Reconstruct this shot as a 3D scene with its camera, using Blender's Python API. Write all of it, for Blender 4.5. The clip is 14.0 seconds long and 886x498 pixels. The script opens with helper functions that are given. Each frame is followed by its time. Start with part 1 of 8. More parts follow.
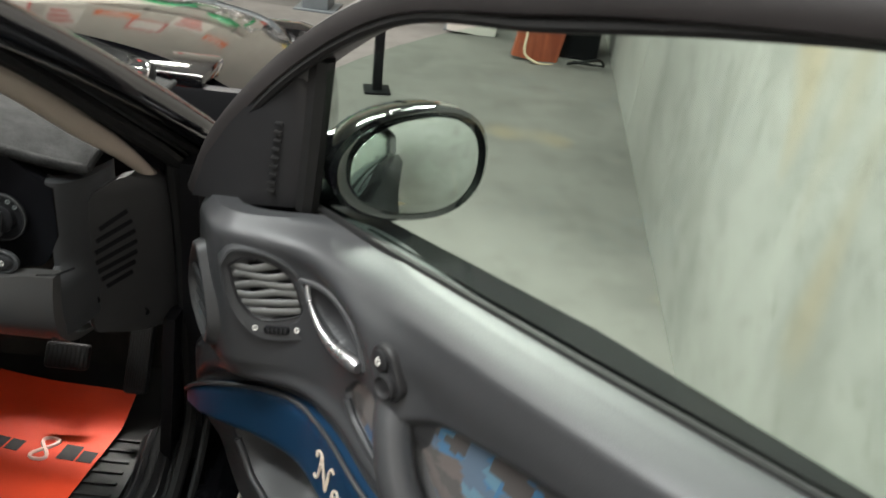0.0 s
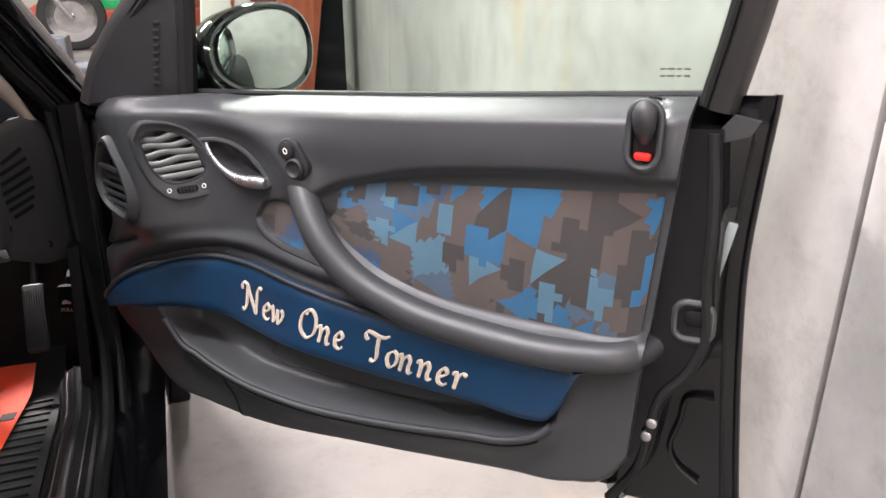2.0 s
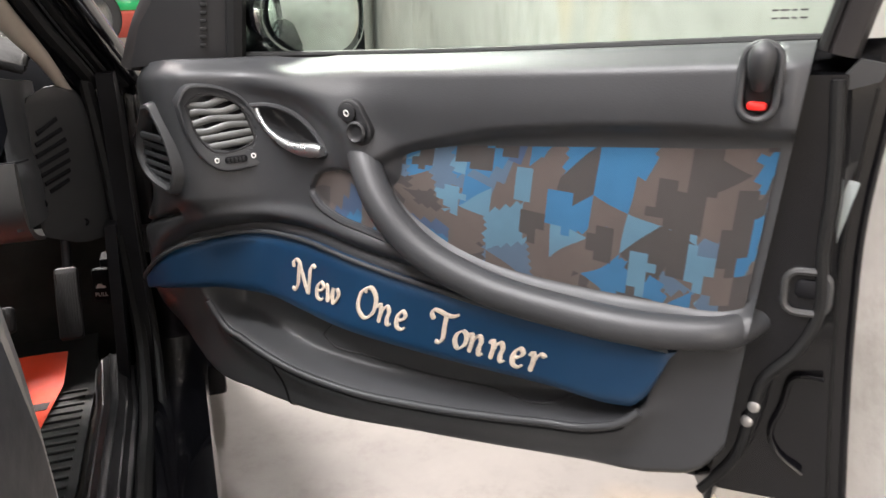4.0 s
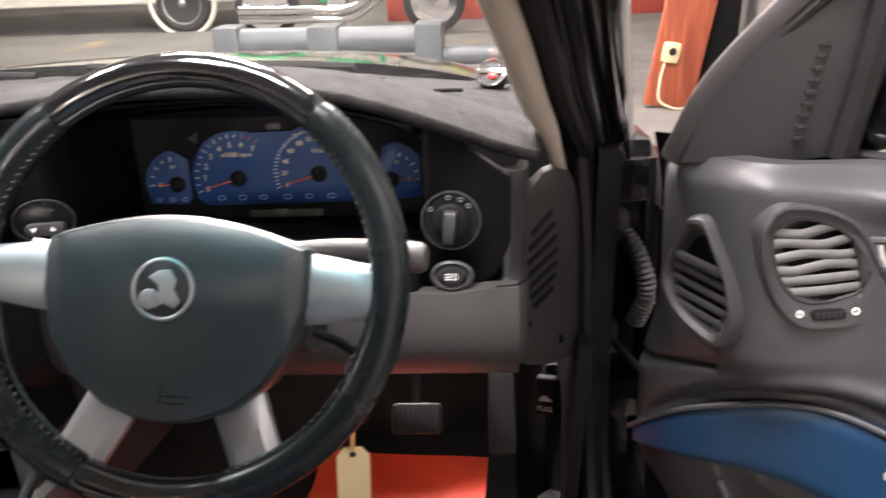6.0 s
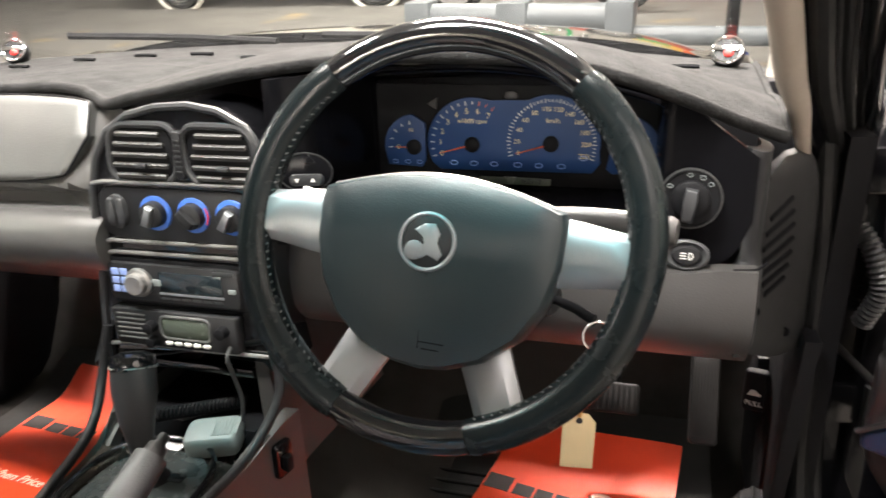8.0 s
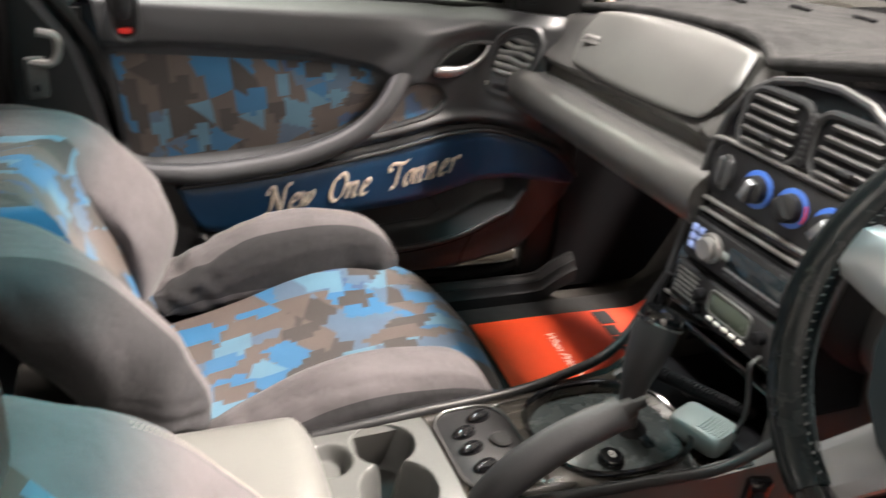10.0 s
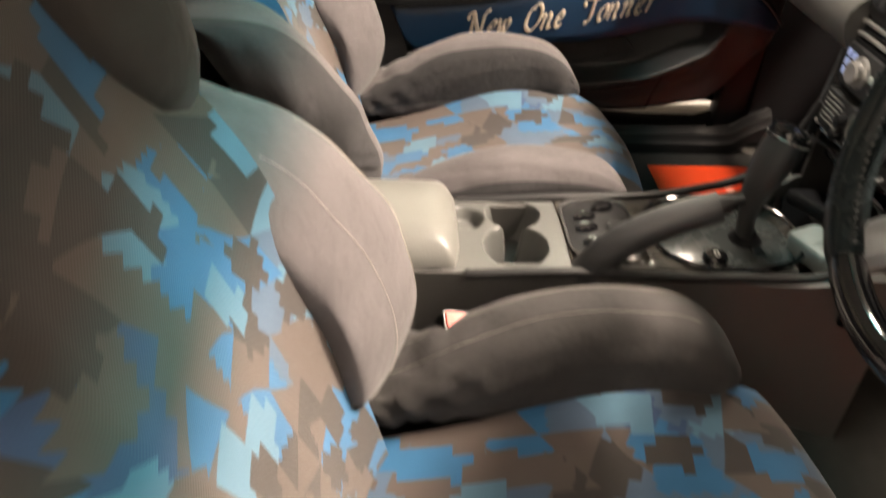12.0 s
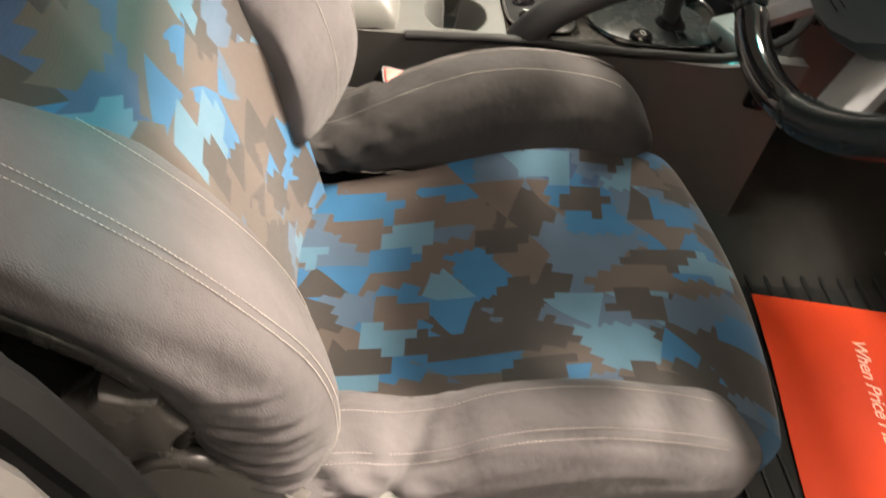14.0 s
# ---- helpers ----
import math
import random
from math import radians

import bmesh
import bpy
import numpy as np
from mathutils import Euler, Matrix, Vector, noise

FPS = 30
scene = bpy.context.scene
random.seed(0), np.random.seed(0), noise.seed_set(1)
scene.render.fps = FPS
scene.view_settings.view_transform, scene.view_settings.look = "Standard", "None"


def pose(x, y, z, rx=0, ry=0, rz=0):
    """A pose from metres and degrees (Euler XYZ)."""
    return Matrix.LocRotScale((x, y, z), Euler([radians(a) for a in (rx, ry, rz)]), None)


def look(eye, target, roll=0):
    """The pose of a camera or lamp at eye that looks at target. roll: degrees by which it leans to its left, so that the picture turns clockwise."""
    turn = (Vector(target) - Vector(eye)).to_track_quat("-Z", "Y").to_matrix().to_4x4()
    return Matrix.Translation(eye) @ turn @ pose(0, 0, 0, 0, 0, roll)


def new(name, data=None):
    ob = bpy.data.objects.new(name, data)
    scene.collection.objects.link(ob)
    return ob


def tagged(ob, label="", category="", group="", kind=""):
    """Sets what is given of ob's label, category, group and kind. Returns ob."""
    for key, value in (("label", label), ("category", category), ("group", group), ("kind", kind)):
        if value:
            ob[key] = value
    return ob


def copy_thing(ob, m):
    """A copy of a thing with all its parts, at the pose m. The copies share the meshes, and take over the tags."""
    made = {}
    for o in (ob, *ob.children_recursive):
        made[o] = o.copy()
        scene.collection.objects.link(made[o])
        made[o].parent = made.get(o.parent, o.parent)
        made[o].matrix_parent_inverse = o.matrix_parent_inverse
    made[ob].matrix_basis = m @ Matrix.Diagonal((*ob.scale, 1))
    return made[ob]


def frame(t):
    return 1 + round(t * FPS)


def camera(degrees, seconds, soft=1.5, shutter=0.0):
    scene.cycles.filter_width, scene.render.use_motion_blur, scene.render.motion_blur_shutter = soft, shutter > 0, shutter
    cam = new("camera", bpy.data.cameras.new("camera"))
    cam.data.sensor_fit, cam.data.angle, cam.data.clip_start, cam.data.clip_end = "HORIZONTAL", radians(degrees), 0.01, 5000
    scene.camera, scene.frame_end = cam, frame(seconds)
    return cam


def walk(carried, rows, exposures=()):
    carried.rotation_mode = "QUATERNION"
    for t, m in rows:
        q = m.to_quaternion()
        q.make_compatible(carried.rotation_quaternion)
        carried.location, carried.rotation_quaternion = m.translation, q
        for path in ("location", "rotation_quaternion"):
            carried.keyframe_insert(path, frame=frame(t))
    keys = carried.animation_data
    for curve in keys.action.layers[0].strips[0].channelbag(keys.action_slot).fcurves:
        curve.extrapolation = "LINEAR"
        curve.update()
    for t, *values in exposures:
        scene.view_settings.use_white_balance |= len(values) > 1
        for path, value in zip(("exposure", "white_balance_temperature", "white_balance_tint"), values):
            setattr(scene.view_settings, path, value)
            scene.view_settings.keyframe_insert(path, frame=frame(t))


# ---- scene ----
cam = camera(60.4, 14.0, shutter=0.5)
PATH = [
    (0, (0.827, -0.705, 1.395), (0.895, 1.015, 0.377), 7.3),
    (0.5, (0.714, -0.814, 1.316), (0.969, 0.91, 0.334), 7.3),
    (1, (0.694, -0.978, 1.255), (1.139, 0.726, 0.306), 5.0),
    (1.5, (0.7, -1.137, 1.216), (1.262, 0.577, 0.353), 1.8),
    (2, (0.634, -1.199, 1.152), (1.261, 0.535, 0.378), -0.1),
    (2.2, (0.63, -1.213, 1.135), (1.254, 0.529, 0.376), -0.7),
    (4.3, (0.563, -1.036, 1.066), (1.163, 0.714, 0.305), -0.4),
    (4.5, (0.573, -0.931, 1.106), (1.099, 0.839, 0.337), -1.0),
    (5, (0.501, -0.735, 1.174), (0.815, 1.075, 0.381), -2.1),
    (5.5, (0.359, -0.625, 1.158), (0.448, 1.21, 0.367), -2.4),
    (6, (0.275, -0.595, 1.143), (0.173, 1.234, 0.34), -2.3),
    (6.5, (0.233, -0.603, 1.132), (-0.002, 1.208, 0.315), -2.2),
    (7, (0.217, -0.625, 1.136), (-0.1, 1.166, 0.304), -2.3),
    (7.2, (0.208, -0.632, 1.135), (-0.13, 1.154, 0.299), -2.4),
    (9.3, (0.187, -0.562, 1.15), (-1.095, 0.731, 0.321), 0.8),
    (9.5, (0.198, -0.546, 1.145), (-1.234, 0.561, 0.294), 2.1),
    (10, (0.212, -0.515, 1.15), (-1.414, 0.157, 0.198), 1.6),
    (10.5, (0.242, -0.491, 1.153), (-1.462, -0.137, 0.167), -0.3),
    (11, (0.278, -0.469, 1.155), (-1.444, -0.315, 0.15), -1.4),
    (11.5, (0.339, -0.456, 1.155), (-1.345, -0.409, 0.078), -2.3),
    (12, (0.42, -0.439, 1.127), (-1.175, -0.402, -0.079), -2.8),
    (12.5, (0.519, -0.435, 1.089), (-0.953, -0.331, -0.261), -1.2),
    (13, (0.554, -0.441, 1.079), (-0.771, -0.251, -0.407), 2.2),
    (13.5, (0.553, -0.439, 1.079), (-0.708, -0.197, -0.455), 4.9),
    (14, (0.539, -0.445, 1.087), (-0.776, -0.261, -0.408), 4.3),
]
EXPOSURES = [(0.0, -0.85, 6100, 2), (0.5, -0.6, 6150, 14), (1.0, -0.45, 6350, 22), (2.0, -0.4, 6100, 14), (4.5, -0.3, 6250, 10), (5.0, -0.15, 6500, 22), (5.5, 0.0, 6350, 24), (6.5, 0.35, 6500, 9), (7.0, 0.45, 6500, 9), (9.5, 0.25, 6600, 12), (10.0, 0.0, 6600, 12), (11.0, -0.2, 7200, 15), (12.0, -0.2, 7700, 14), (13.0, 0.0, 7400, 10), (14.0, 0.0, 7300, 10)]
walk(cam, [(t, look(eye, target, roll)) for t, eye, target, roll in PATH], EXPOSURES)

# ---- world, lights, exposure ----
world = bpy.data.worlds.new("hall_air")
world.use_nodes = True
world.node_tree.nodes["Background"].inputs["Color"].default_value = (0.9, 0.95, 1.0, 1)
world.node_tree.nodes["Background"].inputs["Strength"].default_value = 0.06
scene.world = world


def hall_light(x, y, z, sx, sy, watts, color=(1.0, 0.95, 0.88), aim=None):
    """One unseen lamp of the hall; aim: where an added, narrowed beam points."""
    data = bpy.data.lights.new("unseen_light", "AREA")
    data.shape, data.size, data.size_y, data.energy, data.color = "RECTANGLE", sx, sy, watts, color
    ob = new("unseen_hall_lamp", data)
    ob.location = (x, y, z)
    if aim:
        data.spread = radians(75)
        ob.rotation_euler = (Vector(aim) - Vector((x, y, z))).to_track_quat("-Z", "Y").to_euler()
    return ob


LIGHTS = [
    # low lamp added to brighten the open door; no fixture stands there
    (1.12, -1.0, 2.7, 0.3, 1.2, 16, (1.0, 0.90, 0.87)),
    (-1.0, -1.7, 4.2, 0.4, 1.8, 300, (1.0, 0.91, 0.89)),
    # next two: beams added to light the seats, kept narrow to spare the hall
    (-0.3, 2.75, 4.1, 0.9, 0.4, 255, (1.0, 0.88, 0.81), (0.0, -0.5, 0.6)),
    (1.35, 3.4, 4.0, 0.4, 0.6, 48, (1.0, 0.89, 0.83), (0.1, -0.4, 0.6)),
    (-1.4, 2.6, 4.2, 0.8, 0.4, 150, (1.0, 0.87, 0.79)),
    (-2.4, 0.35, 4.2, 0.5, 1.2, 230, (1.0, 0.91, 0.85)),
    (0.9, 3.8, 4.2, 0.5, 2.4, 110, (1.0, 0.93, 0.87)),
    (-0.9, 4.6, 4.2, 2.4, 0.5, 240, (1.0, 0.89, 0.82)),
    (-0.4, -0.56, 4.3, 1.4, 0.3, 320, (1.0, 0.96, 0.92)),
    (-2.6, 8.0, 4.2, 2.4, 0.5, 420, (1.0, 0.94, 0.84)),
    # last two: low lamps added to light the cabin through side and rear glass
    (-6.0, 0.5, 2.9, 0.6, 2.4, 500, (1.0, 0.92, 0.86)),
    (-0.4, -6.6, 2.8, 2.4, 0.5, 500, (1.0, 0.89, 0.82)),
]
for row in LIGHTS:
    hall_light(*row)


# ---- building helpers ----
FRAME = [Matrix.Identity(4)]
# The car's own axes: it stands nose-down by a few degrees against the level hall.
CAR = pose(0, 0, 0.85, -5.0, 0, 0) @ pose(0, 0, -0.85)
XC = -0.366          # middle of the car; the driver's line is x = 0


def thing(name, at, label, category, group="", kind=""):
    ob = new(name)
    ob.empty_display_size = 0.03
    ob.location = FRAME[0] @ Vector(at)
    return tagged(ob, label, category, group, kind)


def root(ob):
    while ob.parent:
        ob = ob.parent
    return ob.location


def part(name, bm, material, parent=None, label="", sharp=40):
    """One mesh, given in the axes of FRAME, under a thing or under a part."""
    bm.transform(FRAME[0])
    if parent:
        bmesh.ops.translate(bm, verts=bm.verts, vec=-root(parent))
    bmesh.ops.recalc_face_normals(bm, faces=bm.faces)
    limit = radians(sharp)
    for f in bm.faces:
        f.smooth = True
    for e in bm.edges:
        if len(e.link_faces) == 2 and e.calc_face_angle(0) > limit:
            e.smooth = False
    me = bpy.data.meshes.new(name)
    bm.to_mesh(me)
    bm.free()
    me.materials.append(material)
    ob = new(name, me)
    if parent:
        ob.parent = parent
    if label:
        ob["label"] = label
    return ob


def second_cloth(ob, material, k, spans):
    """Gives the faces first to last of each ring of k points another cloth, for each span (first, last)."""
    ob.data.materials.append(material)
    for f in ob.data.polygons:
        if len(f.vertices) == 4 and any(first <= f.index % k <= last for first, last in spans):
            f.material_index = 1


def raw(verts, faces, flat=None):
    me = bpy.data.meshes.new("raw")
    me.from_pydata([tuple(v) for v in verts], [], faces)
    if flat:
        layer = me.uv_layers.new(name="cloth")
        for loop in me.loops:
            layer.data[loop.index].uv = flat[loop.vertex_index]
    bm = bmesh.new()
    bm.from_mesh(me)
    bpy.data.meshes.remove(me)
    return bm


def join(*bms):
    out = bmesh.new()
    for b in bms:
        me = bpy.data.meshes.new("join")
        b.to_mesh(me)
        b.free()
        out.from_mesh(me)
        bpy.data.meshes.remove(me)
    return out


def curve(*pts):
    """A smooth function through (x, y) points with growing x."""
    xs, ys = np.array([p[0] for p in pts], float), np.array([p[1] for p in pts], float)
    m = np.gradient(ys, xs)

    def at(x):
        x = min(max(x, xs[0]), xs[-1])
        i = min(max(int(np.searchsorted(xs, x)) - 1, 0), len(xs) - 2)
        h = xs[i + 1] - xs[i]
        t = (x - xs[i]) / h
        return float((2 * t**3 - 3 * t**2 + 1) * ys[i] + (t**3 - 2 * t**2 + t) * h * m[i] + (3 * t**2 - 2 * t**3) * ys[i + 1] + (t**3 - t**2) * h * m[i + 1])

    return at


def spline(pts, n):
    """n + 1 points along a smooth line through the given ones."""
    pts = [Vector(p) for p in pts]
    cum = [0.0]
    for a, b in zip(pts, pts[1:]):
        cum.append(cum[-1] + max((b - a).length, 1e-5))
    fx = [curve(*[(c, p[k]) for c, p in zip(cum, pts)]) for k in range(3)]
    return [Vector([f(cum[-1] * i / n) for f in fx]) for i in range(n + 1)]


def step(a, b, x):
    t = min(max((x - a) / (b - a), 0.0), 1.0)
    return t * t * (3 - 2 * t)


def sheet(fn, nu, nv, back, cloth=None):
    """A surface fn(u, v), u and v from 0 to 1, with the thickness of the vector back; cloth: its size in metres, for woven patterns."""
    back = Vector(back)
    front = [Vector(fn(i / nu, j / nv)) for j in range(nv + 1) for i in range(nu + 1)]
    verts = front + [p + back for p in front]
    w, n = nu + 1, len(front)
    faces = []
    for j in range(nv):
        for i in range(nu):
            a = j * w + i
            faces.append((a, a + 1, a + w + 1, a + w))
            faces.append((n + a, n + a + w, n + a + w + 1, n + a + 1))
    rim = [i for i in range(w)] + [j * w + nu for j in range(1, nv + 1)] + [nv * w + i for i in range(nu - 1, -1, -1)] + [j * w for j in range(nv - 1, 0, -1)]
    for a, b in zip(rim, rim[1:] + rim[:1]):
        faces.append((b, a, n + a, n + b))
    flat = [(i / nu * cloth[0], j / nv * cloth[1]) for _ in (0, 1) for j in range(nv + 1) for i in range(nu + 1)] if cloth else None
    return raw(verts, faces, flat)


def loft(rings, caps=True, closed=False):
    """A skin over rings with the same number of points."""
    k = len(rings[0])
    verts = [p for r in rings for p in r]
    faces = []
    for j in range(len(rings) - (0 if closed else 1)):
        a, b = j * k, ((j + 1) % len(rings)) * k
        for i in range(k):
            faces.append((a + i, a + (i + 1) % k, b + (i + 1) % k, b + i))
    if caps and not closed:
        faces.append(tuple(range(k - 1, -1, -1)))
        faces.append(tuple((len(rings) - 1) * k + i for i in range(k)))
    return raw(verts, faces)


def tube(pts, r, n=10, closed=False, flat=1.0, up=(0, 0, 1)):
    """A rod along points; r a number or one for each point; flat: thickness across against along up."""
    pts = [Vector(p) for p in pts]
    rs = list(r) if hasattr(r, "__len__") else [r] * len(pts)
    rings, last = [], None
    for i, p in enumerate(pts):
        a, b = (pts[i - 1], pts[(i + 1) % len(pts)]) if closed else (pts[max(i - 1, 0)], pts[min(i + 1, len(pts) - 1)])
        d = (b - a).normalized()
        side = d.cross(Vector(up)) if last is None else last - d * last.dot(d)
        if side.length < 1e-4:
            side = d.orthogonal()
        side.normalize()
        last = side
        over = side.cross(d)
        rings.append([p + rs[i] * (math.cos(t) * side * flat + math.sin(t) * over) for t in (2 * math.pi * k / n for k in range(n))])
    return loft(rings, closed=closed)


def rod(a, b, r, n=12, r2=None):
    return tube([a, b], [r, r if r2 is None else r2], n)


def outline(w, h, r, n=5):
    """A rounded rectangle round the origin, as (x, y) points."""
    r = min(r, w / 2 - 1e-5, h / 2 - 1e-5)
    out = []
    for cx, cy, a0 in ((w / 2 - r, h / 2 - r, 0), (-w / 2 + r, h / 2 - r, 90), (-w / 2 + r, -h / 2 + r, 180), (w / 2 - r, -h / 2 + r, 270)):
        for k in range(n + 1):
            a = radians(a0 + 90 * k / n)
            out.append((cx + r * math.cos(a), cy + r * math.sin(a)))
    return out


def oval(w, h, n=28, power=2.0):
    out = []
    for k in range(n):
        a = 2 * math.pi * k / n
        c, s = math.cos(a), math.sin(a)
        out.append((w / 2 * math.copysign(abs(c) ** (2 / power), c), h / 2 * math.copysign(abs(s) ** (2 / power), s)))
    return out


def slab(pts, depth, m, soft=0.002):
    """A plate with the outline pts in the plane of m, from its z = 0 to z = depth, with softened edges."""
    cx, cy = sum(p[0] for p in pts) / len(pts), sum(p[1] for p in pts) / len(pts)
    size = max(max(abs(p[0] - cx), abs(p[1] - cy)) for p in pts)
    k = max(0.0, 1 - soft / max(size, 1e-6))
    rows = [(1.0, 0.0), (1.0, depth - math.copysign(soft, depth)), ((1 + k) / 2, depth - math.copysign(soft * 0.3, depth)), (k, depth)]
    return loft([[m @ Vector((cx + (x - cx) * s, cy + (y - cy) * s, z)) for x, y in pts] for s, z in rows])


def hoop(pts, m, r, n=8, flat=1.0):
    """A closed rod along an outline in the plane of m."""
    return tube([m @ Vector((x, y, 0)) for x, y in pts], r, n, closed=True, flat=flat, up=m.to_3x3() @ Vector((0, 0, 1)))


def box(size, m, soft=0.004):
    bm = bmesh.new()
    bmesh.ops.create_cube(bm, size=1.0)
    bmesh.ops.scale(bm, vec=size, verts=bm.verts)
    if soft:
        bmesh.ops.bevel(bm, geom=bm.edges, offset=min(soft, min(size) * 0.45), segments=2, affect="EDGES", profile=0.6)
    bm.transform(m)
    return bm


def lathe(profile, m, n=24):
    """Turns (radius, height) rows round the z axis of m."""
    return loft([[m @ Vector((r * math.cos(2 * math.pi * k / n), r * math.sin(2 * math.pi * k / n), z)) for k in range(n)] for r, z in profile])


def facing(at, normal, up=(0, 0, 1)):
    """A pose whose z is the normal and whose y leans to up."""
    z = Vector(normal).normalized()
    x = Vector(up).cross(z).normalized()
    y = z.cross(x)
    m = Matrix((x, y, z)).transposed().to_4x4()
    m.translation = Vector(at)
    return m


def letters(name, text, size, m, material, parent, thick=0.0006, shear=0.0, space=1.0, stretch=1.0, align="CENTER", bold=0.0, warp=None):
    """Raised writing in the built-in font, in the plane of m."""
    cu = bpy.data.curves.new(name, "FONT")
    cu.body, cu.size, cu.extrude, cu.shear, cu.space_character, cu.align_x, cu.align_y, cu.offset = text, size, thick, shear, space, align, "CENTER", bold
    cu.resolution_u = 3
    ob = new("writing_form", cu)
    bpy.context.view_layer.update()
    me = bpy.data.meshes.new_from_object(ob.evaluated_get(bpy.context.evaluated_depsgraph_get()))
    bpy.data.objects.remove(ob)
    bm = bmesh.new()
    bm.from_mesh(me)
    bpy.data.meshes.remove(me)
    bm.transform((m or Matrix.Identity(4)) @ Matrix.Diagonal((stretch, 1, 1, 1)))
    if warp:
        for v in bm.verts:
            v.co = Vector(warp(v.co.x, v.co.y, v.co.z))
    return part(name, bm, material, parent)


# Letters as strokes of a broad pen: x, y in units of the small letters' height.
PEN = {
    "N": [[(-0.22, 1.12), (-0.24, 1.36), (-0.06, 1.52), (0.12, 1.46), (0.24, 1.20), (0.52, 0.60), (0.82, 0.02)], [(0.14, 1.40), (0.12, 0.85), (0.08, 0.25), (-0.04, 0.0), (-0.24, 0.05)], [(0.82, 0.02), (0.86, 0.80), (0.92, 1.35), (1.06, 1.55), (1.24, 1.48)]],
    "e": [[(0.08, 0.45), (0.36, 0.58), (0.47, 0.82), (0.34, 1.0), (0.14, 0.80), (0.04, 0.40), (0.14, 0.06), (0.34, 0.03), (0.54, 0.22)]],
    "w": [[(-0.08, 0.78), (0.06, 1.0), (0.12, 0.70), (0.14, 0.06)], [(0.14, 0.06), (0.36, 0.50), (0.48, 0.98)], [(0.48, 0.98), (0.46, 0.50), (0.50, 0.06)], [(0.50, 0.06), (0.74, 0.42), (0.82, 0.82), (0.68, 1.02)]],
    "O": [[(0.66, 1.52), (0.30, 1.32), (0.08, 0.80), (0.14, 0.24), (0.46, 0.0), (0.82, 0.22), (1.02, 0.78), (0.96, 1.28), (0.70, 1.53), (0.46, 1.42), (0.42, 1.22)]],
    "n": [[(-0.08, 0.78), (0.06, 1.0), (0.12, 0.80), (0.06, 0.0)], [(0.08, 0.36), (0.26, 0.80), (0.46, 0.99), (0.56, 0.80), (0.50, 0.30), (0.56, 0.02), (0.76, 0.16)]],
    "T": [[(-0.30, 1.02), (-0.44, 1.22), (-0.34, 1.44), (-0.08, 1.46), (0.30, 1.38), (0.66, 1.42), (0.92, 1.58)], [(0.30, 1.38), (0.26, 0.80), (0.20, 0.16), (0.06, 0.0), (-0.12, 0.06)]],
    "o": [[(0.36, 1.0), (0.12, 0.76), (0.05, 0.32), (0.22, 0.01), (0.46, 0.20), (0.58, 0.62), (0.48, 0.94), (0.36, 1.0)]],
    "r": [[(-0.08, 0.78), (0.06, 1.0), (0.12, 0.80), (0.06, 0.0)], [(0.08, 0.36), (0.26, 0.82), (0.44, 1.02), (0.62, 0.90)]],
}
ADVANCE = (1.34, 0.64, 1.98, 1.20, 0.98, 2.26, 0.80, 0.72, 1.03, 1.03, 0.84, 0.7)


def script(name, size, material, parent, warp):
    """The door's embroidered words in sloped pen letters; warp maps along, up and height of the thread onto the strip."""
    bms, x0 = [], 0.0
    for ch, step_on in zip("NewOneTonner", ADVANCE):
        for row in PEN[ch]:
            pts = spline([(x, y, 0) for x, y in row], 6 * (len(row) - 1))
            verts, n = [], len(pts)
            for i, p in enumerate(pts):
                run = (pts[min(i + 1, n - 1)] - pts[max(i - 1, 0)]).normalized()
                nib = abs(run.x * math.sin(0.75) - run.y * math.cos(0.75))
                half = (0.050 + 0.090 * nib) * (0.75 if i in (0, n - 1) else 1.0)
                side = Vector((-run.y, run.x, 0))
                for a, up in ((-1, 0.0), (-0.55, 0.0014), (0.55, 0.0014), (1, 0.0)):
                    q = p + side * half * a
                    verts.append(warp((x0 + q.x + 0.20 * q.y) * size, q.y * (1.1 if ch in "NOT" else 1.0) * size, up))
            faces = [(4 * i + k, 4 * i + k + 1, 4 * i + k + 5, 4 * i + k + 4) for i in range(n - 1) for k in range(3)]
            bms.append(raw(verts, faces))
        x0 += step_on
    return part(name, join(*bms), material, parent)


# ---- materials ----
def node_material(name):
    m = bpy.data.materials.new(name)
    m.use_nodes = True
    nt = m.node_tree
    return m, nt, nt.nodes["Principled BSDF"]


def noise_node(nt, scale, detail=4.0, rough=0.6, coord="Object"):
    tc = nt.nodes.new("ShaderNodeTexCoord")
    nz = nt.nodes.new("ShaderNodeTexNoise")
    nz.inputs["Scale"].default_value, nz.inputs["Detail"].default_value, nz.inputs["Roughness"].default_value = scale, detail, rough
    nt.links.new(tc.outputs[coord], nz.inputs["Vector"])
    return nz


def ramp(nt, source, rows, mode="LINEAR"):
    r = nt.nodes.new("ShaderNodeValToRGB")
    r.color_ramp.interpolation = mode
    els = r.color_ramp.elements
    while len(els) < len(rows):
        els.new(0.5)
    for e, (p, c) in zip(els, rows):
        e.position, e.color = p, (*c, 1) if len(c) == 3 else c
    nt.links.new(source, r.inputs["Fac"])
    return r


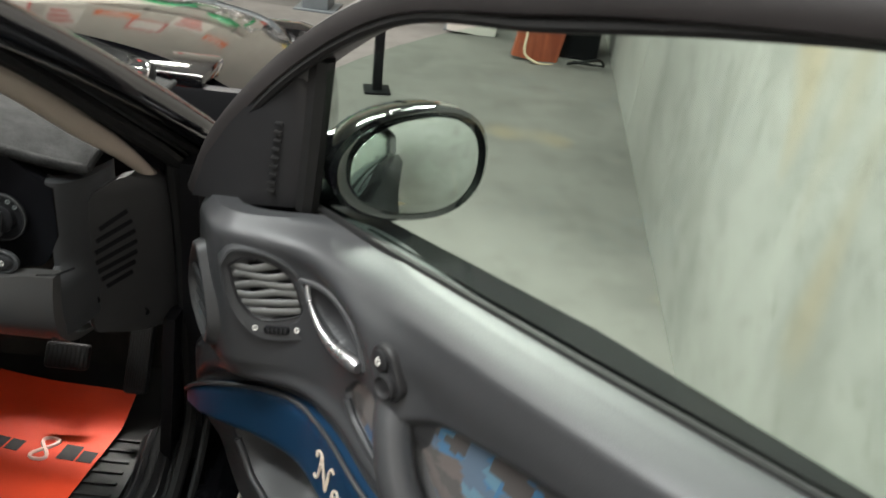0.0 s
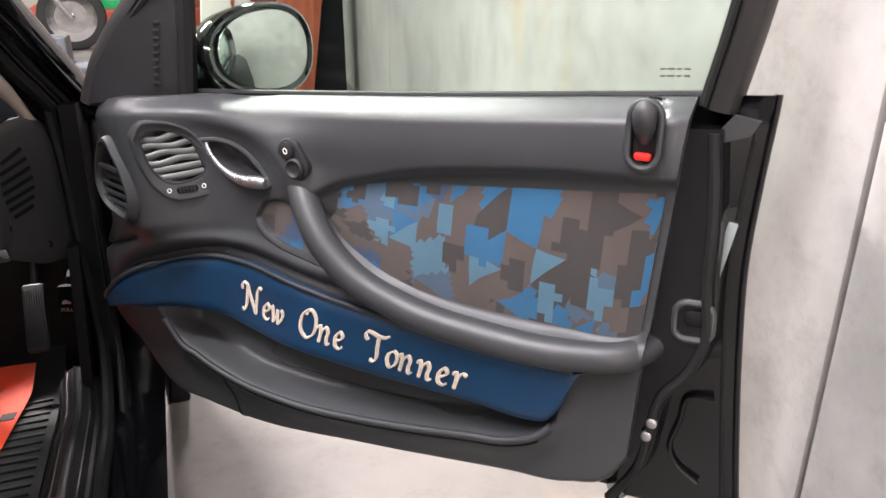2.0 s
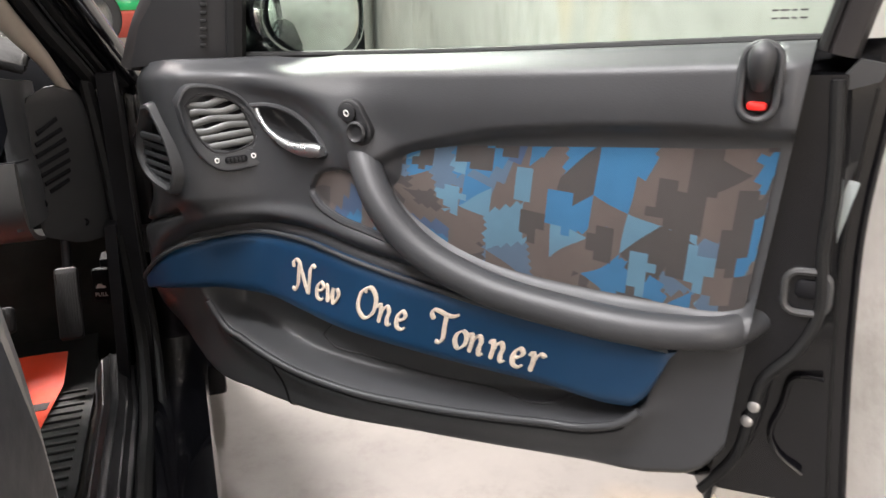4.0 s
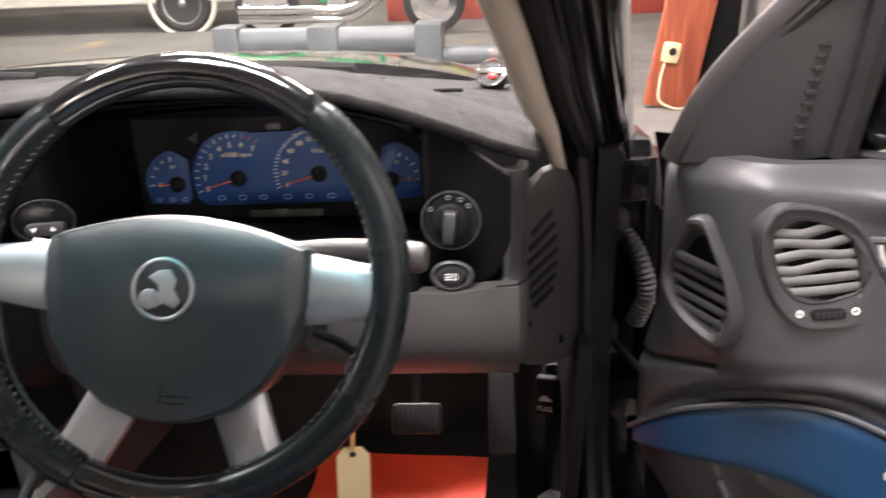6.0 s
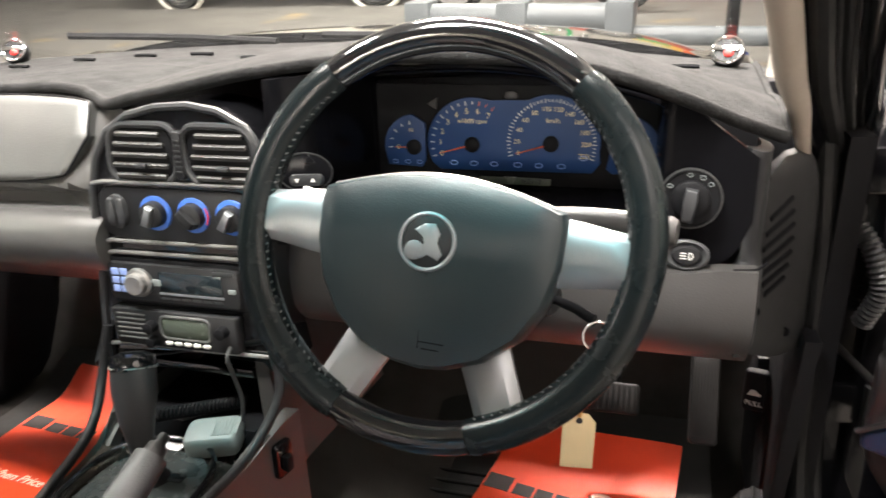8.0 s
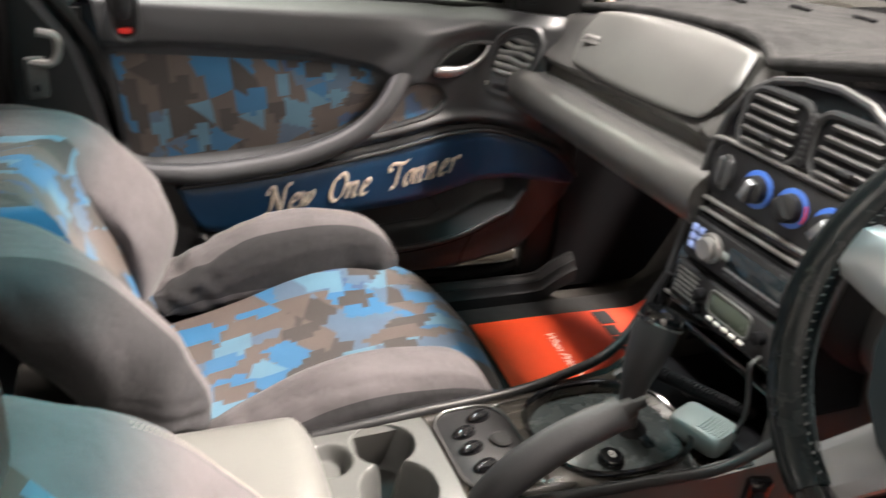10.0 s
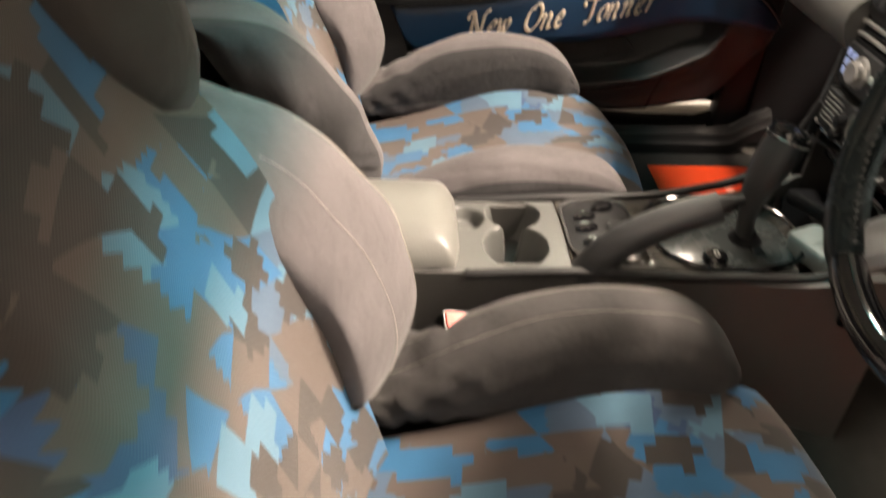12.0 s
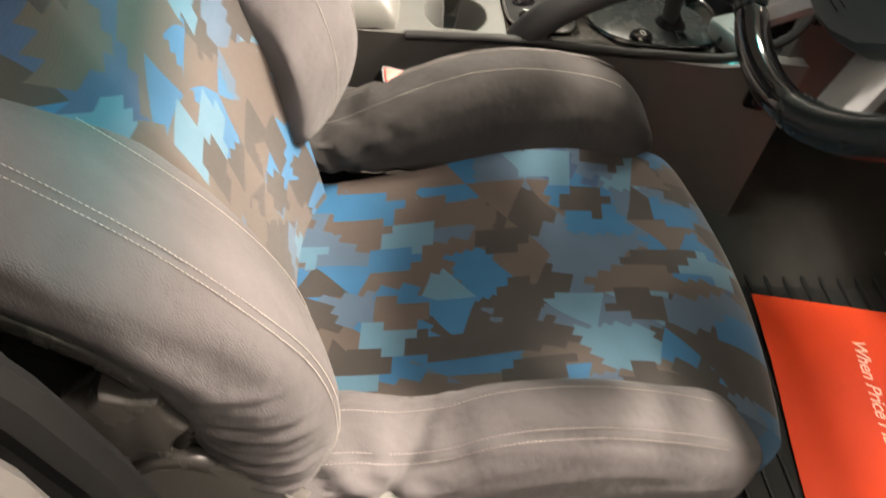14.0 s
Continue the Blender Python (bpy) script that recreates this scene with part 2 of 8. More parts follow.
def surface(name, col, rough=0.5, metal=0.0, var=0.15, scale=6.0, bump=0.08, fine=400.0, spec=0.5, coat=0.0, worn=0.12):
    """A surface with stains at one scale and grain at another."""
    m, nt, p = node_material(name)
    big = noise_node(nt, scale)
    lo, hi = [c * (1 - var) for c in col], [min(1, c * (1 + var)) for c in col]
    nt.links.new(ramp(nt, big.outputs["Fac"], [(0.3, lo), (0.7, hi)]).outputs["Color"], p.inputs["Base Color"])
    rr = nt.nodes.new("ShaderNodeMapRange")
    rr.inputs["To Min"].default_value, rr.inputs["To Max"].default_value = max(0.02, rough - worn), min(1, rough + worn)
    mid = noise_node(nt, scale * 7, 5.0)
    nt.links.new(mid.outputs["Fac"], rr.inputs["Value"])
    nt.links.new(rr.outputs["Result"], p.inputs["Roughness"])
    p.inputs["Metallic"].default_value, p.inputs["Specular IOR Level"].default_value, p.inputs["Coat Weight"].default_value = metal, spec, coat
    p.inputs["Coat Roughness"].default_value = 0.06
    if bump:
        b = nt.nodes.new("ShaderNodeBump")
        b.inputs["Strength"].default_value, b.inputs["Distance"].default_value = bump, 0.002
        nt.links.new(noise_node(nt, fine, 3.0).outputs["Fac"], b.inputs["Height"])
        nt.links.new(b.outputs["Normal"], p.inputs["Normal"])
    return m


def leather(name, col, rough=0.42, grain=0.35, size=260.0, var=0.12, spec=0.5):
    """Grained vinyl or leather: small cells pressed into the skin."""
    m = surface(name, col, rough, var=var, scale=5.0, bump=0, worn=0.08, spec=spec)
    nt = m.node_tree
    p = nt.nodes["Principled BSDF"]
    tc = nt.nodes.new("ShaderNodeTexCoord")
    v = nt.nodes.new("ShaderNodeTexVoronoi")
    v.feature = "DISTANCE_TO_EDGE"
    v.inputs["Scale"].default_value = size
    nt.links.new(tc.outputs["Object"], v.inputs["Vector"])
    b = nt.nodes.new("ShaderNodeBump")
    b.inputs["Strength"].default_value, b.inputs["Distance"].default_value = grain, 0.0006
    nt.links.new(v.outputs["Distance"], b.inputs["Height"])
    nt.links.new(b.outputs["Normal"], p.inputs["Normal"])
    return m


def woven(name, col, var=0.2, rough=0.9, thread=900.0, sheen=0.3):
    """Knitted cloth with fine ribs."""
    m = surface(name, col, rough, var=var, scale=7.0, bump=0, spec=0.2, worn=0.05)
    nt = m.node_tree
    p = nt.nodes["Principled BSDF"]
    p.inputs["Sheen Weight"].default_value = sheen
    tc = nt.nodes.new("ShaderNodeTexCoord")
    b = nt.nodes.new("ShaderNodeBump")
    b.inputs["Strength"].default_value, b.inputs["Distance"].default_value = 0.6, 0.0016
    mix = nt.nodes.new("ShaderNodeMath")
    mix.operation = "ADD"
    mix.operation = "MULTIPLY_ADD"
    folds = noise_node(nt, 17.0, 3.0)
    fine = noise_node(nt, 900.0, 1.0)
    nt.links.new(fine.outputs["Fac"], mix.inputs[0])
    mix.inputs[1].default_value = 0.5
    mix2 = nt.nodes.new("ShaderNodeMath")
    mix2.operation = "MULTIPLY"
    mix2.inputs[1].default_value = 5.0
    nt.links.new(folds.outputs["Fac"], mix2.inputs[0])
    nt.links.new(mix2.outputs["Value"], mix.inputs[2])
    nt.links.new(mix.outputs["Value"], b.inputs["Height"])
    nt.links.new(b.outputs["Normal"], p.inputs["Normal"])
    return m


def patchwork(name, size=0.075, shift=(0.0, 0.0), muted=0.0, turn=0.35):
    """Woven cloth with angular blue and brown patches, some with stepped edges, in layers; sizes in metres."""
    m, nt, p = node_material(name)
    uv = nt.nodes.new("ShaderNodeUVMap")
    uv.uv_map = "cloth"

    def tiles(wide, tall, angle, skew, offset, split=False, stair=0.0):
        """Skewed tiles with a random colour each; split: cut in two along the diagonal; stair: the size of the weave's steps."""
        def mapping(source, rot, scale, loc=(0, 0, 0)):
            mp = nt.nodes.new("ShaderNodeMapping")
            mp.inputs["Rotation"].default_value, mp.inputs["Scale"].default_value, mp.inputs["Location"].default_value = (0, 0, rot), scale, loc
            nt.links.new(source, mp.inputs["Vector"])
            return mp.outputs["Vector"]

        def vector(op, a, b=None):
            n = nt.nodes.new("ShaderNodeVectorMath")
            n.operation = op
            nt.links.new(a, n.inputs[0])
            if b is not None and not hasattr(b, "__len__"):
                nt.links.new(b, n.inputs[1])
            elif b is not None:
                n.inputs[1].default_value = b
            return n.outputs["Vector"]

        at = mapping(uv.outputs["UV"], angle, (1, 1, 1), (shift[0] + offset, shift[1] - 0.7 * offset, 0))
        if stair:
            at = vector("SNAP", at, (stair, stair, stair))
        at = mapping(mapping(at, 0.0, (1, 0.62, 1)), skew, (1 / wide, 1 / tall, 1))
        wob = nt.nodes.new("ShaderNodeTexNoise")
        wob.inputs["Scale"].default_value, wob.inputs["Detail"].default_value = 0.55, 0.0
        nt.links.new(at, wob.inputs["Vector"])
        at = vector("ADD", at, vector("MULTIPLY", wob.outputs["Color"], (0.45, 0.45, 0.0)))
        cell = vector("FLOOR", at)
        if split:
            sep = nt.nodes.new("ShaderNodeSeparateXYZ")
            nt.links.new(vector("FRACTION", at), sep.inputs["Vector"])
            half = nt.nodes.new("ShaderNodeMath")
            half.operation = "GREATER_THAN"
            nt.links.new(sep.outputs["X"], half.inputs[0])
            nt.links.new(sep.outputs["Y"], half.inputs[1])
            comb = nt.nodes.new("ShaderNodeCombineXYZ")
            nt.links.new(half.outputs["Value"], comb.inputs["Z"])
            cell = vector("ADD", cell, comb.outputs["Vector"])
        wn = nt.nodes.new("ShaderNodeTexWhiteNoise")
        wn.noise_dimensions = "3D"
        nt.links.new(vector("ADD", cell, (offset, 3 * offset, 0.5)), wn.inputs["Vector"])
        sep = nt.nodes.new("ShaderNodeSeparateColor")
        nt.links.new(wn.outputs["Color"], sep.inputs["Color"])
        return sep

    def layer(under, sep, rows, share):
        over = ramp(nt, sep.outputs["Red"], rows, "CONSTANT")
        gate = ramp(nt, sep.outputs["Green"], [(0.0, (0, 0, 0)), (1 - share, (1, 1, 1))], "CONSTANT")
        mix = nt.nodes.new("ShaderNodeMix")
        mix.data_type = "RGBA"
        nt.links.new(gate.outputs["Color"], mix.inputs["Factor"])
        nt.links.new(under, mix.inputs[6])
        nt.links.new(over.outputs["Color"], mix.inputs[7])
        return mix.outputs[2]

    dull = lambda c: tuple(q * (1 - muted) + muted * (0.075, 0.070, 0.072)[i] for i, q in enumerate(c))
    brown, dark, grey = dull((0.074, 0.058, 0.051)), dull((0.036, 0.031, 0.029)), dull((0.098, 0.082, 0.075))
    blue, steel, pale, navy = dull((0.016, 0.098, 0.200)), dull((0.052, 0.088, 0.135)), dull((0.065, 0.145, 0.205)), dull((0.028, 0.058, 0.120))
    base = ramp(nt, tiles(size * 1.5, size * 1.1, turn, 0.5, 0.31, stair=0.012).outputs["Red"], [(0.0, brown), (0.36, steel), (0.52, brown), (0.72, navy), (0.84, dark), (0.94, grey)], "CONSTANT")
    col = layer(base.outputs["Color"], tiles(size * 1.0, size * 0.9, turn + 0.35, 0.7, 1.7, stair=0.008), [(0.0, blue), (0.40, brown), (0.62, steel), (0.78, pale), (0.90, dark)], 0.42)
    col = layer(col, tiles(size * 0.9, size * 0.75, turn - 0.6, 0.5, 4.3, split=True), [(0.0, brown), (0.26, blue), (0.58, dark), (0.84, pale)], 0.34)
    col = layer(col, tiles(size * 0.70, size * 0.62, turn + 0.15, 0.8, 7.9, stair=0.011), [(0.0, blue), (0.34, dark), (0.70, steel), (0.85, brown)], 0.30)
    col = layer(col, tiles(size * 0.62, size * 0.62, turn - 0.25, 0.3, 11.3, stair=0.012), [(0.0, dark), (0.50, brown), (0.70, blue), (0.88, pale)], 0.30)
    # fine ribs and fading
    w = nt.nodes.new("ShaderNodeTexWave")
    w.bands_direction = "DIAGONAL"
    w.inputs["Scale"].default_value = 210.0
    nt.links.new(uv.outputs["UV"], w.inputs["Vector"])
    fade = noise_node(nt, 7.0, 3.0)
    k = nt.nodes.new("ShaderNodeMapRange")
    k.inputs["To Min"].default_value, k.inputs["To Max"].default_value = 0.96, 1.04
    nt.links.new(w.outputs["Fac"], k.inputs["Value"])
    k2 = nt.nodes.new("ShaderNodeMapRange")
    k2.inputs["To Min"].default_value, k2.inputs["To Max"].default_value = 0.55, 1.15
    nt.links.new(fade.outputs["Fac"], k2.inputs["Value"])
    mul = nt.nodes.new("ShaderNodeMath")
    mul.operation = "MULTIPLY"
    nt.links.new(k.outputs["Result"], mul.inputs[0])
    nt.links.new(k2.outputs["Result"], mul.inputs[1])
    sc = nt.nodes.new("ShaderNodeVectorMath")
    sc.operation = "SCALE"
    nt.links.new(col, sc.inputs[0])
    nt.links.new(mul.outputs["Value"], sc.inputs["Scale"])
    nt.links.new(sc.outputs["Vector"], p.inputs["Base Color"])
    p.inputs["Roughness"].default_value, p.inputs["Specular IOR Level"].default_value, p.inputs["Sheen Weight"].default_value = 0.85, 0.25, 0.2
    bp = nt.nodes.new("ShaderNodeBump")
    bp.inputs["Strength"].default_value, bp.inputs["Distance"].default_value = 0.12, 0.0005
    nt.links.new(w.outputs["Fac"], bp.inputs["Height"])
    nt.links.new(bp.outputs["Normal"], p.inputs["Normal"])
    return m


def clear_glass(name, tint, gloss=0.09):
    """A thin pane: lets light through in its tint, and mirrors a little."""
    m = bpy.data.materials.new(name)
    m.use_nodes = True
    nt = m.node_tree
    nt.nodes.remove(nt.nodes["Principled BSDF"])
    t, g, mix, lw, power, scale = (nt.nodes.new(n) for n in ("ShaderNodeBsdfTransparent", "ShaderNodeBsdfGlossy", "ShaderNodeMixShader", "ShaderNodeLayerWeight", "ShaderNodeMath", "ShaderNodeMath"))
    t.inputs["Color"].default_value = (*tint, 1)
    g.inputs["Roughness"].default_value = 0.02
    power.operation, scale.operation = "POWER", "MULTIPLY_ADD"
    power.inputs[1].default_value = 5.0
    scale.inputs[1].default_value, scale.inputs[2].default_value = 0.5, 0.02
    nt.links.new(lw.outputs["Facing"], power.inputs[0])
    nt.links.new(power.outputs["Value"], scale.inputs[0])
    nt.links.new(scale.outputs["Value"], mix.inputs["Fac"])
    nt.links.new(t.outputs["BSDF"], mix.inputs[1])
    nt.links.new(g.outputs["BSDF"], mix.inputs[2])
    nt.links.new(mix.outputs["Shader"], nt.nodes["Material Output"].inputs["Surface"])
    return m


def concrete(name, col, stain, streak, scale):
    """Poured concrete with blotches, streaks that run down and a few rusty marks."""
    m, nt, p = node_material(name)
    tc = nt.nodes.new("ShaderNodeTexCoord")
    n1 = noise_node(nt, 1.3 * scale, 6.0, 0.65)
    c1 = ramp(nt, n1.outputs["Fac"], [(0.30, [c * 0.70 for c in col]), (0.55, col), (0.8, [min(1, c * 1.12) for c in col])])
    mp = nt.nodes.new("ShaderNodeMapping")
    mp.inputs["Scale"].default_value = streak
    nt.links.new(tc.outputs["Object"], mp.inputs["Vector"])
    n2 = nt.nodes.new("ShaderNodeTexNoise")
    n2.inputs["Scale"].default_value, n2.inputs["Detail"].default_value = 2.2 * scale, 6.0
    nt.links.new(mp.outputs["Vector"], n2.inputs["Vector"])
    g2 = ramp(nt, n2.outputs["Fac"], [(0.52, (0, 0, 0)), (0.72, (0.65, 0.65, 0.65))])
    mix = nt.nodes.new("ShaderNodeMix")
    mix.data_type = "RGBA"
    nt.links.new(g2.outputs["Color"], mix.inputs["Factor"])
    nt.links.new(c1.outputs["Color"], mix.inputs[6])
    mix.inputs[7].default_value = (*stain, 1)
    n3 = nt.nodes.new("ShaderNodeTexNoise")
    n3.inputs["Scale"].default_value, n3.inputs["Detail"].default_value = 1.1 * scale, 2.0
    nt.links.new(mp.outputs["Vector"], n3.inputs["Vector"])
    g3 = ramp(nt, n3.outputs["Fac"], [(0.64, (0, 0, 0)), (0.78, (0.6, 0.6, 0.6))])
    mix2 = nt.nodes.new("ShaderNodeMix")
    mix2.data_type = "RGBA"
    nt.links.new(g3.outputs["Color"], mix2.inputs["Factor"])
    nt.links.new(mix.outputs[2], mix2.inputs[6])
    mix2.inputs[7].default_value = (0.42, 0.30, 0.14, 1)
    # fine mottling and pits
    n4 = noise_node(nt, 9.0 * scale, 9.0, 0.72)
    g4 = ramp(nt, n4.outputs["Fac"], [(0.30, (0.80, 0.79, 0.77)), (0.48, (1, 1, 1)), (0.70, (1.06, 1.06, 1.06))])
    mul = nt.nodes.new("ShaderNodeMix")
    mul.data_type, mul.blend_type = "RGBA", "MULTIPLY"
    mul.inputs["Factor"].default_value = 1.0
    nt.links.new(mix2.outputs[2], mul.inputs[6])
    nt.links.new(g4.outputs["Color"], mul.inputs[7])
    nt.links.new(mul.outputs[2], p.inputs["Base Color"])
    p.inputs["Roughness"].default_value = 0.72
    b = nt.nodes.new("ShaderNodeBump")
    b.inputs["Strength"].default_value, b.inputs["Distance"].default_value = 0.25, 0.003
    nt.links.new(noise_node(nt, 45.0, 8.0, 0.7).outputs["Fac"], b.inputs["Height"])
    nt.links.new(b.outputs["Normal"], p.inputs["Normal"])
    return m


def grained(name, lo, hi, scale, along, rough=0.12, coat=0.6):
    """Lacquered wood-grain trim."""
    m, nt, p = node_material(name)
    tc = nt.nodes.new("ShaderNodeTexCoord")
    mp = nt.nodes.new("ShaderNodeMapping")
    mp.inputs["Scale"].default_value = along
    nt.links.new(tc.outputs["Object"], mp.inputs["Vector"])
    n = nt.nodes.new("ShaderNodeTexNoise")
    n.inputs["Scale"].default_value, n.inputs["Detail"].default_value, n.inputs["Distortion"].default_value = scale, 8.0, 0.8
    nt.links.new(mp.outputs["Vector"], n.inputs["Vector"])
    nt.links.new(ramp(nt, n.outputs["Fac"], [(0.35, lo), (0.65, hi)]).outputs["Color"], p.inputs["Base Color"])
    p.inputs["Roughness"].default_value, p.inputs["Coat Weight"].default_value, p.inputs["Coat Roughness"].default_value = rough + 0.1, coat, 0.05
    return m


M_TRIM = leather("charcoal_vinyl", (0.033, 0.034, 0.036), 0.46, spec=0.42)
M_DASH = leather("grey_dash_vinyl", (0.048, 0.046, 0.045), 0.40)
M_END = leather("dark_end_vinyl", (0.030, 0.030, 0.030), 0.5, spec=0.35)
M_PAD = leather("grey_airbag_vinyl", (0.085, 0.085, 0.081), 0.36)
M_FASCIA = leather("grey_fascia_vinyl", (0.062, 0.060, 0.058), 0.38)
M_HUB = leather("hub_vinyl", (0.012, 0.020, 0.023), 0.36, size=420.0)
M_PLATE = surface("satin_selector_plate", (0.060, 0.070, 0.070), 0.26, bump=0.0, coat=0.4)
M_CONSOLE = leather("console_plastic", (0.085, 0.087, 0.084), 0.40)
M_LID = leather("armrest_vinyl", (0.115, 0.115, 0.108), 0.42)
M_DARK = surface("dark_plastic", (0.016, 0.016, 0.017), 0.45, fine=500, spec=0.3)
M_DARKER = surface("black_plastic", (0.006, 0.006, 0.007), 0.6, spec=0.15)
M_GLOSS = surface("gloss_black_trim", (0.006, 0.006, 0.007), 0.10, bump=0.0, coat=0.7, worn=0.05)
M_SURROUND = surface("black_surround", (0.005, 0.005, 0.006), 0.20, bump=0.0, spec=0.08, worn=0.05)
M_WOOD = grained("dark_woodgrain", (0.012, 0.011, 0.010), (0.048, 0.042, 0.036), 9.0, (8, 1, 8))
M_PAINT = surface("black_car_paint", (0.004, 0.004, 0.005), 0.10, bump=0.0, coat=1.0, worn=0.04)
M_RUBBER = surface("rubber_seal", (0.009, 0.009, 0.009), 0.6, spec=0.25)
M_SILVER = surface("satin_silver", (0.26, 0.27, 0.28), 0.42, metal=0.7, var=0.05, bump=0.02)
M_CHROME = surface("chrome", (0.75, 0.75, 0.76), 0.08, metal=1.0, var=0.03, bump=0.0, worn=0.03)
M_LEVER = surface("satin_lever", (0.62, 0.62, 0.63), 0.30, metal=0.9, var=0.05, bump=0.0)
M_FRAME = surface("dull_black_frame", (0.016, 0.014, 0.014), 0.5, spec=0.35, bump=0.05)
M_STEEL = surface("worn_steel", (0.35, 0.34, 0.33), 0.4, metal=0.8, var=0.3)
M_LEATHER = leather("wheel_leather", (0.006, 0.009, 0.010), 0.26, grain=0.22, size=520.0, spec=0.28)
M_NAVY = leather("navy_leather", (0.006, 0.030, 0.072), 0.42, grain=0.25, size=420.0)
M_THREAD = surface("cream_thread", (0.50, 0.43, 0.35), 0.8, var=0.2, scale=300, bump=0.3, fine=1200)
M_STITCH = surface("grey_thread", (0.26, 0.235, 0.22), 0.8)
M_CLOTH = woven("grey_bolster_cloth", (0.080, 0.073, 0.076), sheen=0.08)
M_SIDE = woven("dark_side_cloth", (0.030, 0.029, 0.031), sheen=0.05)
# bolster cloth with shade painted in, for the driver's inboard cushion bolster
M_CLOTH_SHADED = woven("shaded_bolster_cloth", (0.034, 0.032, 0.032), sheen=0.05)
M_HEAD = woven("dark_headrest_cloth", (0.052, 0.046, 0.043), sheen=0.08)
M_PATCH = patchwork("patchwork_cloth", 0.058)
M_PATCH_BACK = patchwork("patchwork_back_cloth", 0.056, (0.7, 1.9))
M_PATCH_DOOR = patchwork("patchwork_door_cloth", 0.050, (2.35, 0.9), 0.10)
M_SHELL = surface("black_door_shell", (0.004, 0.004, 0.005), 0.20, bump=0.0, spec=0.4, worn=0.02)
M_DULL = surface("dull_dark_metal", (0.07, 0.07, 0.07), 0.45, metal=0.6, var=0.2)
M_SATIN = surface("satin_dark_trim", (0.09, 0.09, 0.09), 0.22, metal=0.5, var=0.1, bump=0)
M_KNOB = surface("satin_knob_plastic", (0.060, 0.056, 0.052), 0.26, bump=0.02)
M_COVER = leather("seat_cover_plastic", (0.105, 0.102, 0.095), 0.40)
M_DARK_THREAD = surface("dark_thread", (0.10, 0.10, 0.10), 0.8)
M_MAT = surface("dash_mat_felt", (0.020, 0.020, 0.020), 0.95, var=0.4, scale=30, bump=1.0, fine=260, spec=0.1, worn=0.03)
M_CARPET = surface("dark_carpet", (0.034, 0.032, 0.029), 0.95, bump=0.8, fine=700, var=0.4, spec=0.1)
M_MATRUB = surface("rubber_floor_mat", (0.012, 0.0125, 0.012), 0.55, var=0.3, spec=0.3)
M_CARD = surface("orange_card", (0.66, 0.050, 0.010), 0.55, var=0.06, bump=0.02)
M_INK = surface("black_ink", (0.01, 0.008, 0.008), 0.6, bump=0)
M_PALE_INK = surface("pale_ink", (0.85, 0.62, 0.55), 0.6, bump=0)
M_BEIGE = surface("beige_pillar_trim", (0.34, 0.29, 0.24), 0.6, var=0.08)
M_HEADLINER = surface("pale_headliner", (0.62, 0.58, 0.52), 0.95, bump=0.3)
M_RED = surface("red_plastic", (0.65, 0.02, 0.015), 0.35, bump=0.0)
M_BUCKLE = surface("faded_red_plastic", (0.62, 0.09, 0.07), 0.4, bump=0.0)
M_WHITE = surface("white_marking", (0.75, 0.74, 0.70), 0.5, bump=0)
M_CREAM_MARK = surface("cream_marking", (0.80, 0.66, 0.40), 0.5, bump=0)
M_NEEDLE = surface("orange_needle", (0.75, 0.12, 0.03), 0.4, bump=0)
M_DIAL = surface("blue_dial", (0.006, 0.042, 0.150), 0.5, var=0.12, bump=0.0)
M_BLUE_RING = surface("blue_ring", (0.05, 0.14, 0.48), 0.35, bump=0)
M_BUTTON_BLUE = surface("pale_blue_keys", (0.30, 0.40, 0.75), 0.4, bump=0)
M_LCD = surface("grey_green_display", (0.06, 0.072, 0.056), 0.25, bump=0)
M_LCD_DARK = surface("dark_display", (0.015, 0.022, 0.026), 0.12, bump=0, coat=0.5)
M_TAG = surface("buff_paper_tag", (0.72, 0.57, 0.33), 0.8, var=0.08)
M_MIC = surface("pale_grey_plastic", (0.21, 0.235, 0.23), 0.45)
M_MIRROR, _nt, _p = node_material("mirror_glass")
_p.inputs["Base Color"].default_value, _p.inputs["Metallic"].default_value, _p.inputs["Roughness"].default_value = (0.62, 0.65, 0.63, 1), 1.0, 0.03
M_DOORGLASS = clear_glass("green_door_glass", (0.86, 0.93, 0.89))
M_SCREEN = clear_glass("windscreen_glass", (0.95, 0.965, 0.96))
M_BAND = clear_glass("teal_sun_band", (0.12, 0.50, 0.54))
M_FLOOR = concrete("concrete_floor", (0.16, 0.152, 0.14), (0.098, 0.092, 0.083), (1, 1, 1), 1.0)
M_WALL = concrete("concrete_wall", (0.37, 0.36, 0.34), (0.25, 0.24, 0.22), (1.2, 1.2, 0.45), 1.3)
M_PLASTER = surface("painted_wall", (0.55, 0.52, 0.46), 0.8, var=0.1, scale=1.5, bump=0.1, fine=60)
M_CEIL = surface("ceiling_panel", (0.6, 0.6, 0.58), 0.8, var=0.05, scale=1.0, bump=0)

# ---- the hall ----
FRAME[0] = Matrix.Identity(4)


def wall_x(y):
    return 1.512 + 0.1072 * y


def slab_block(name, lo, hi, material, label, soft=0.0):
    size = [b - a for a, b in zip(lo, hi)]
    ob = part(name, box(size, pose(*[(a + b) / 2 for a, b in zip(lo, hi)]), soft), material)
    return tagged(ob, label, name.split("_")[0], kind="structure")


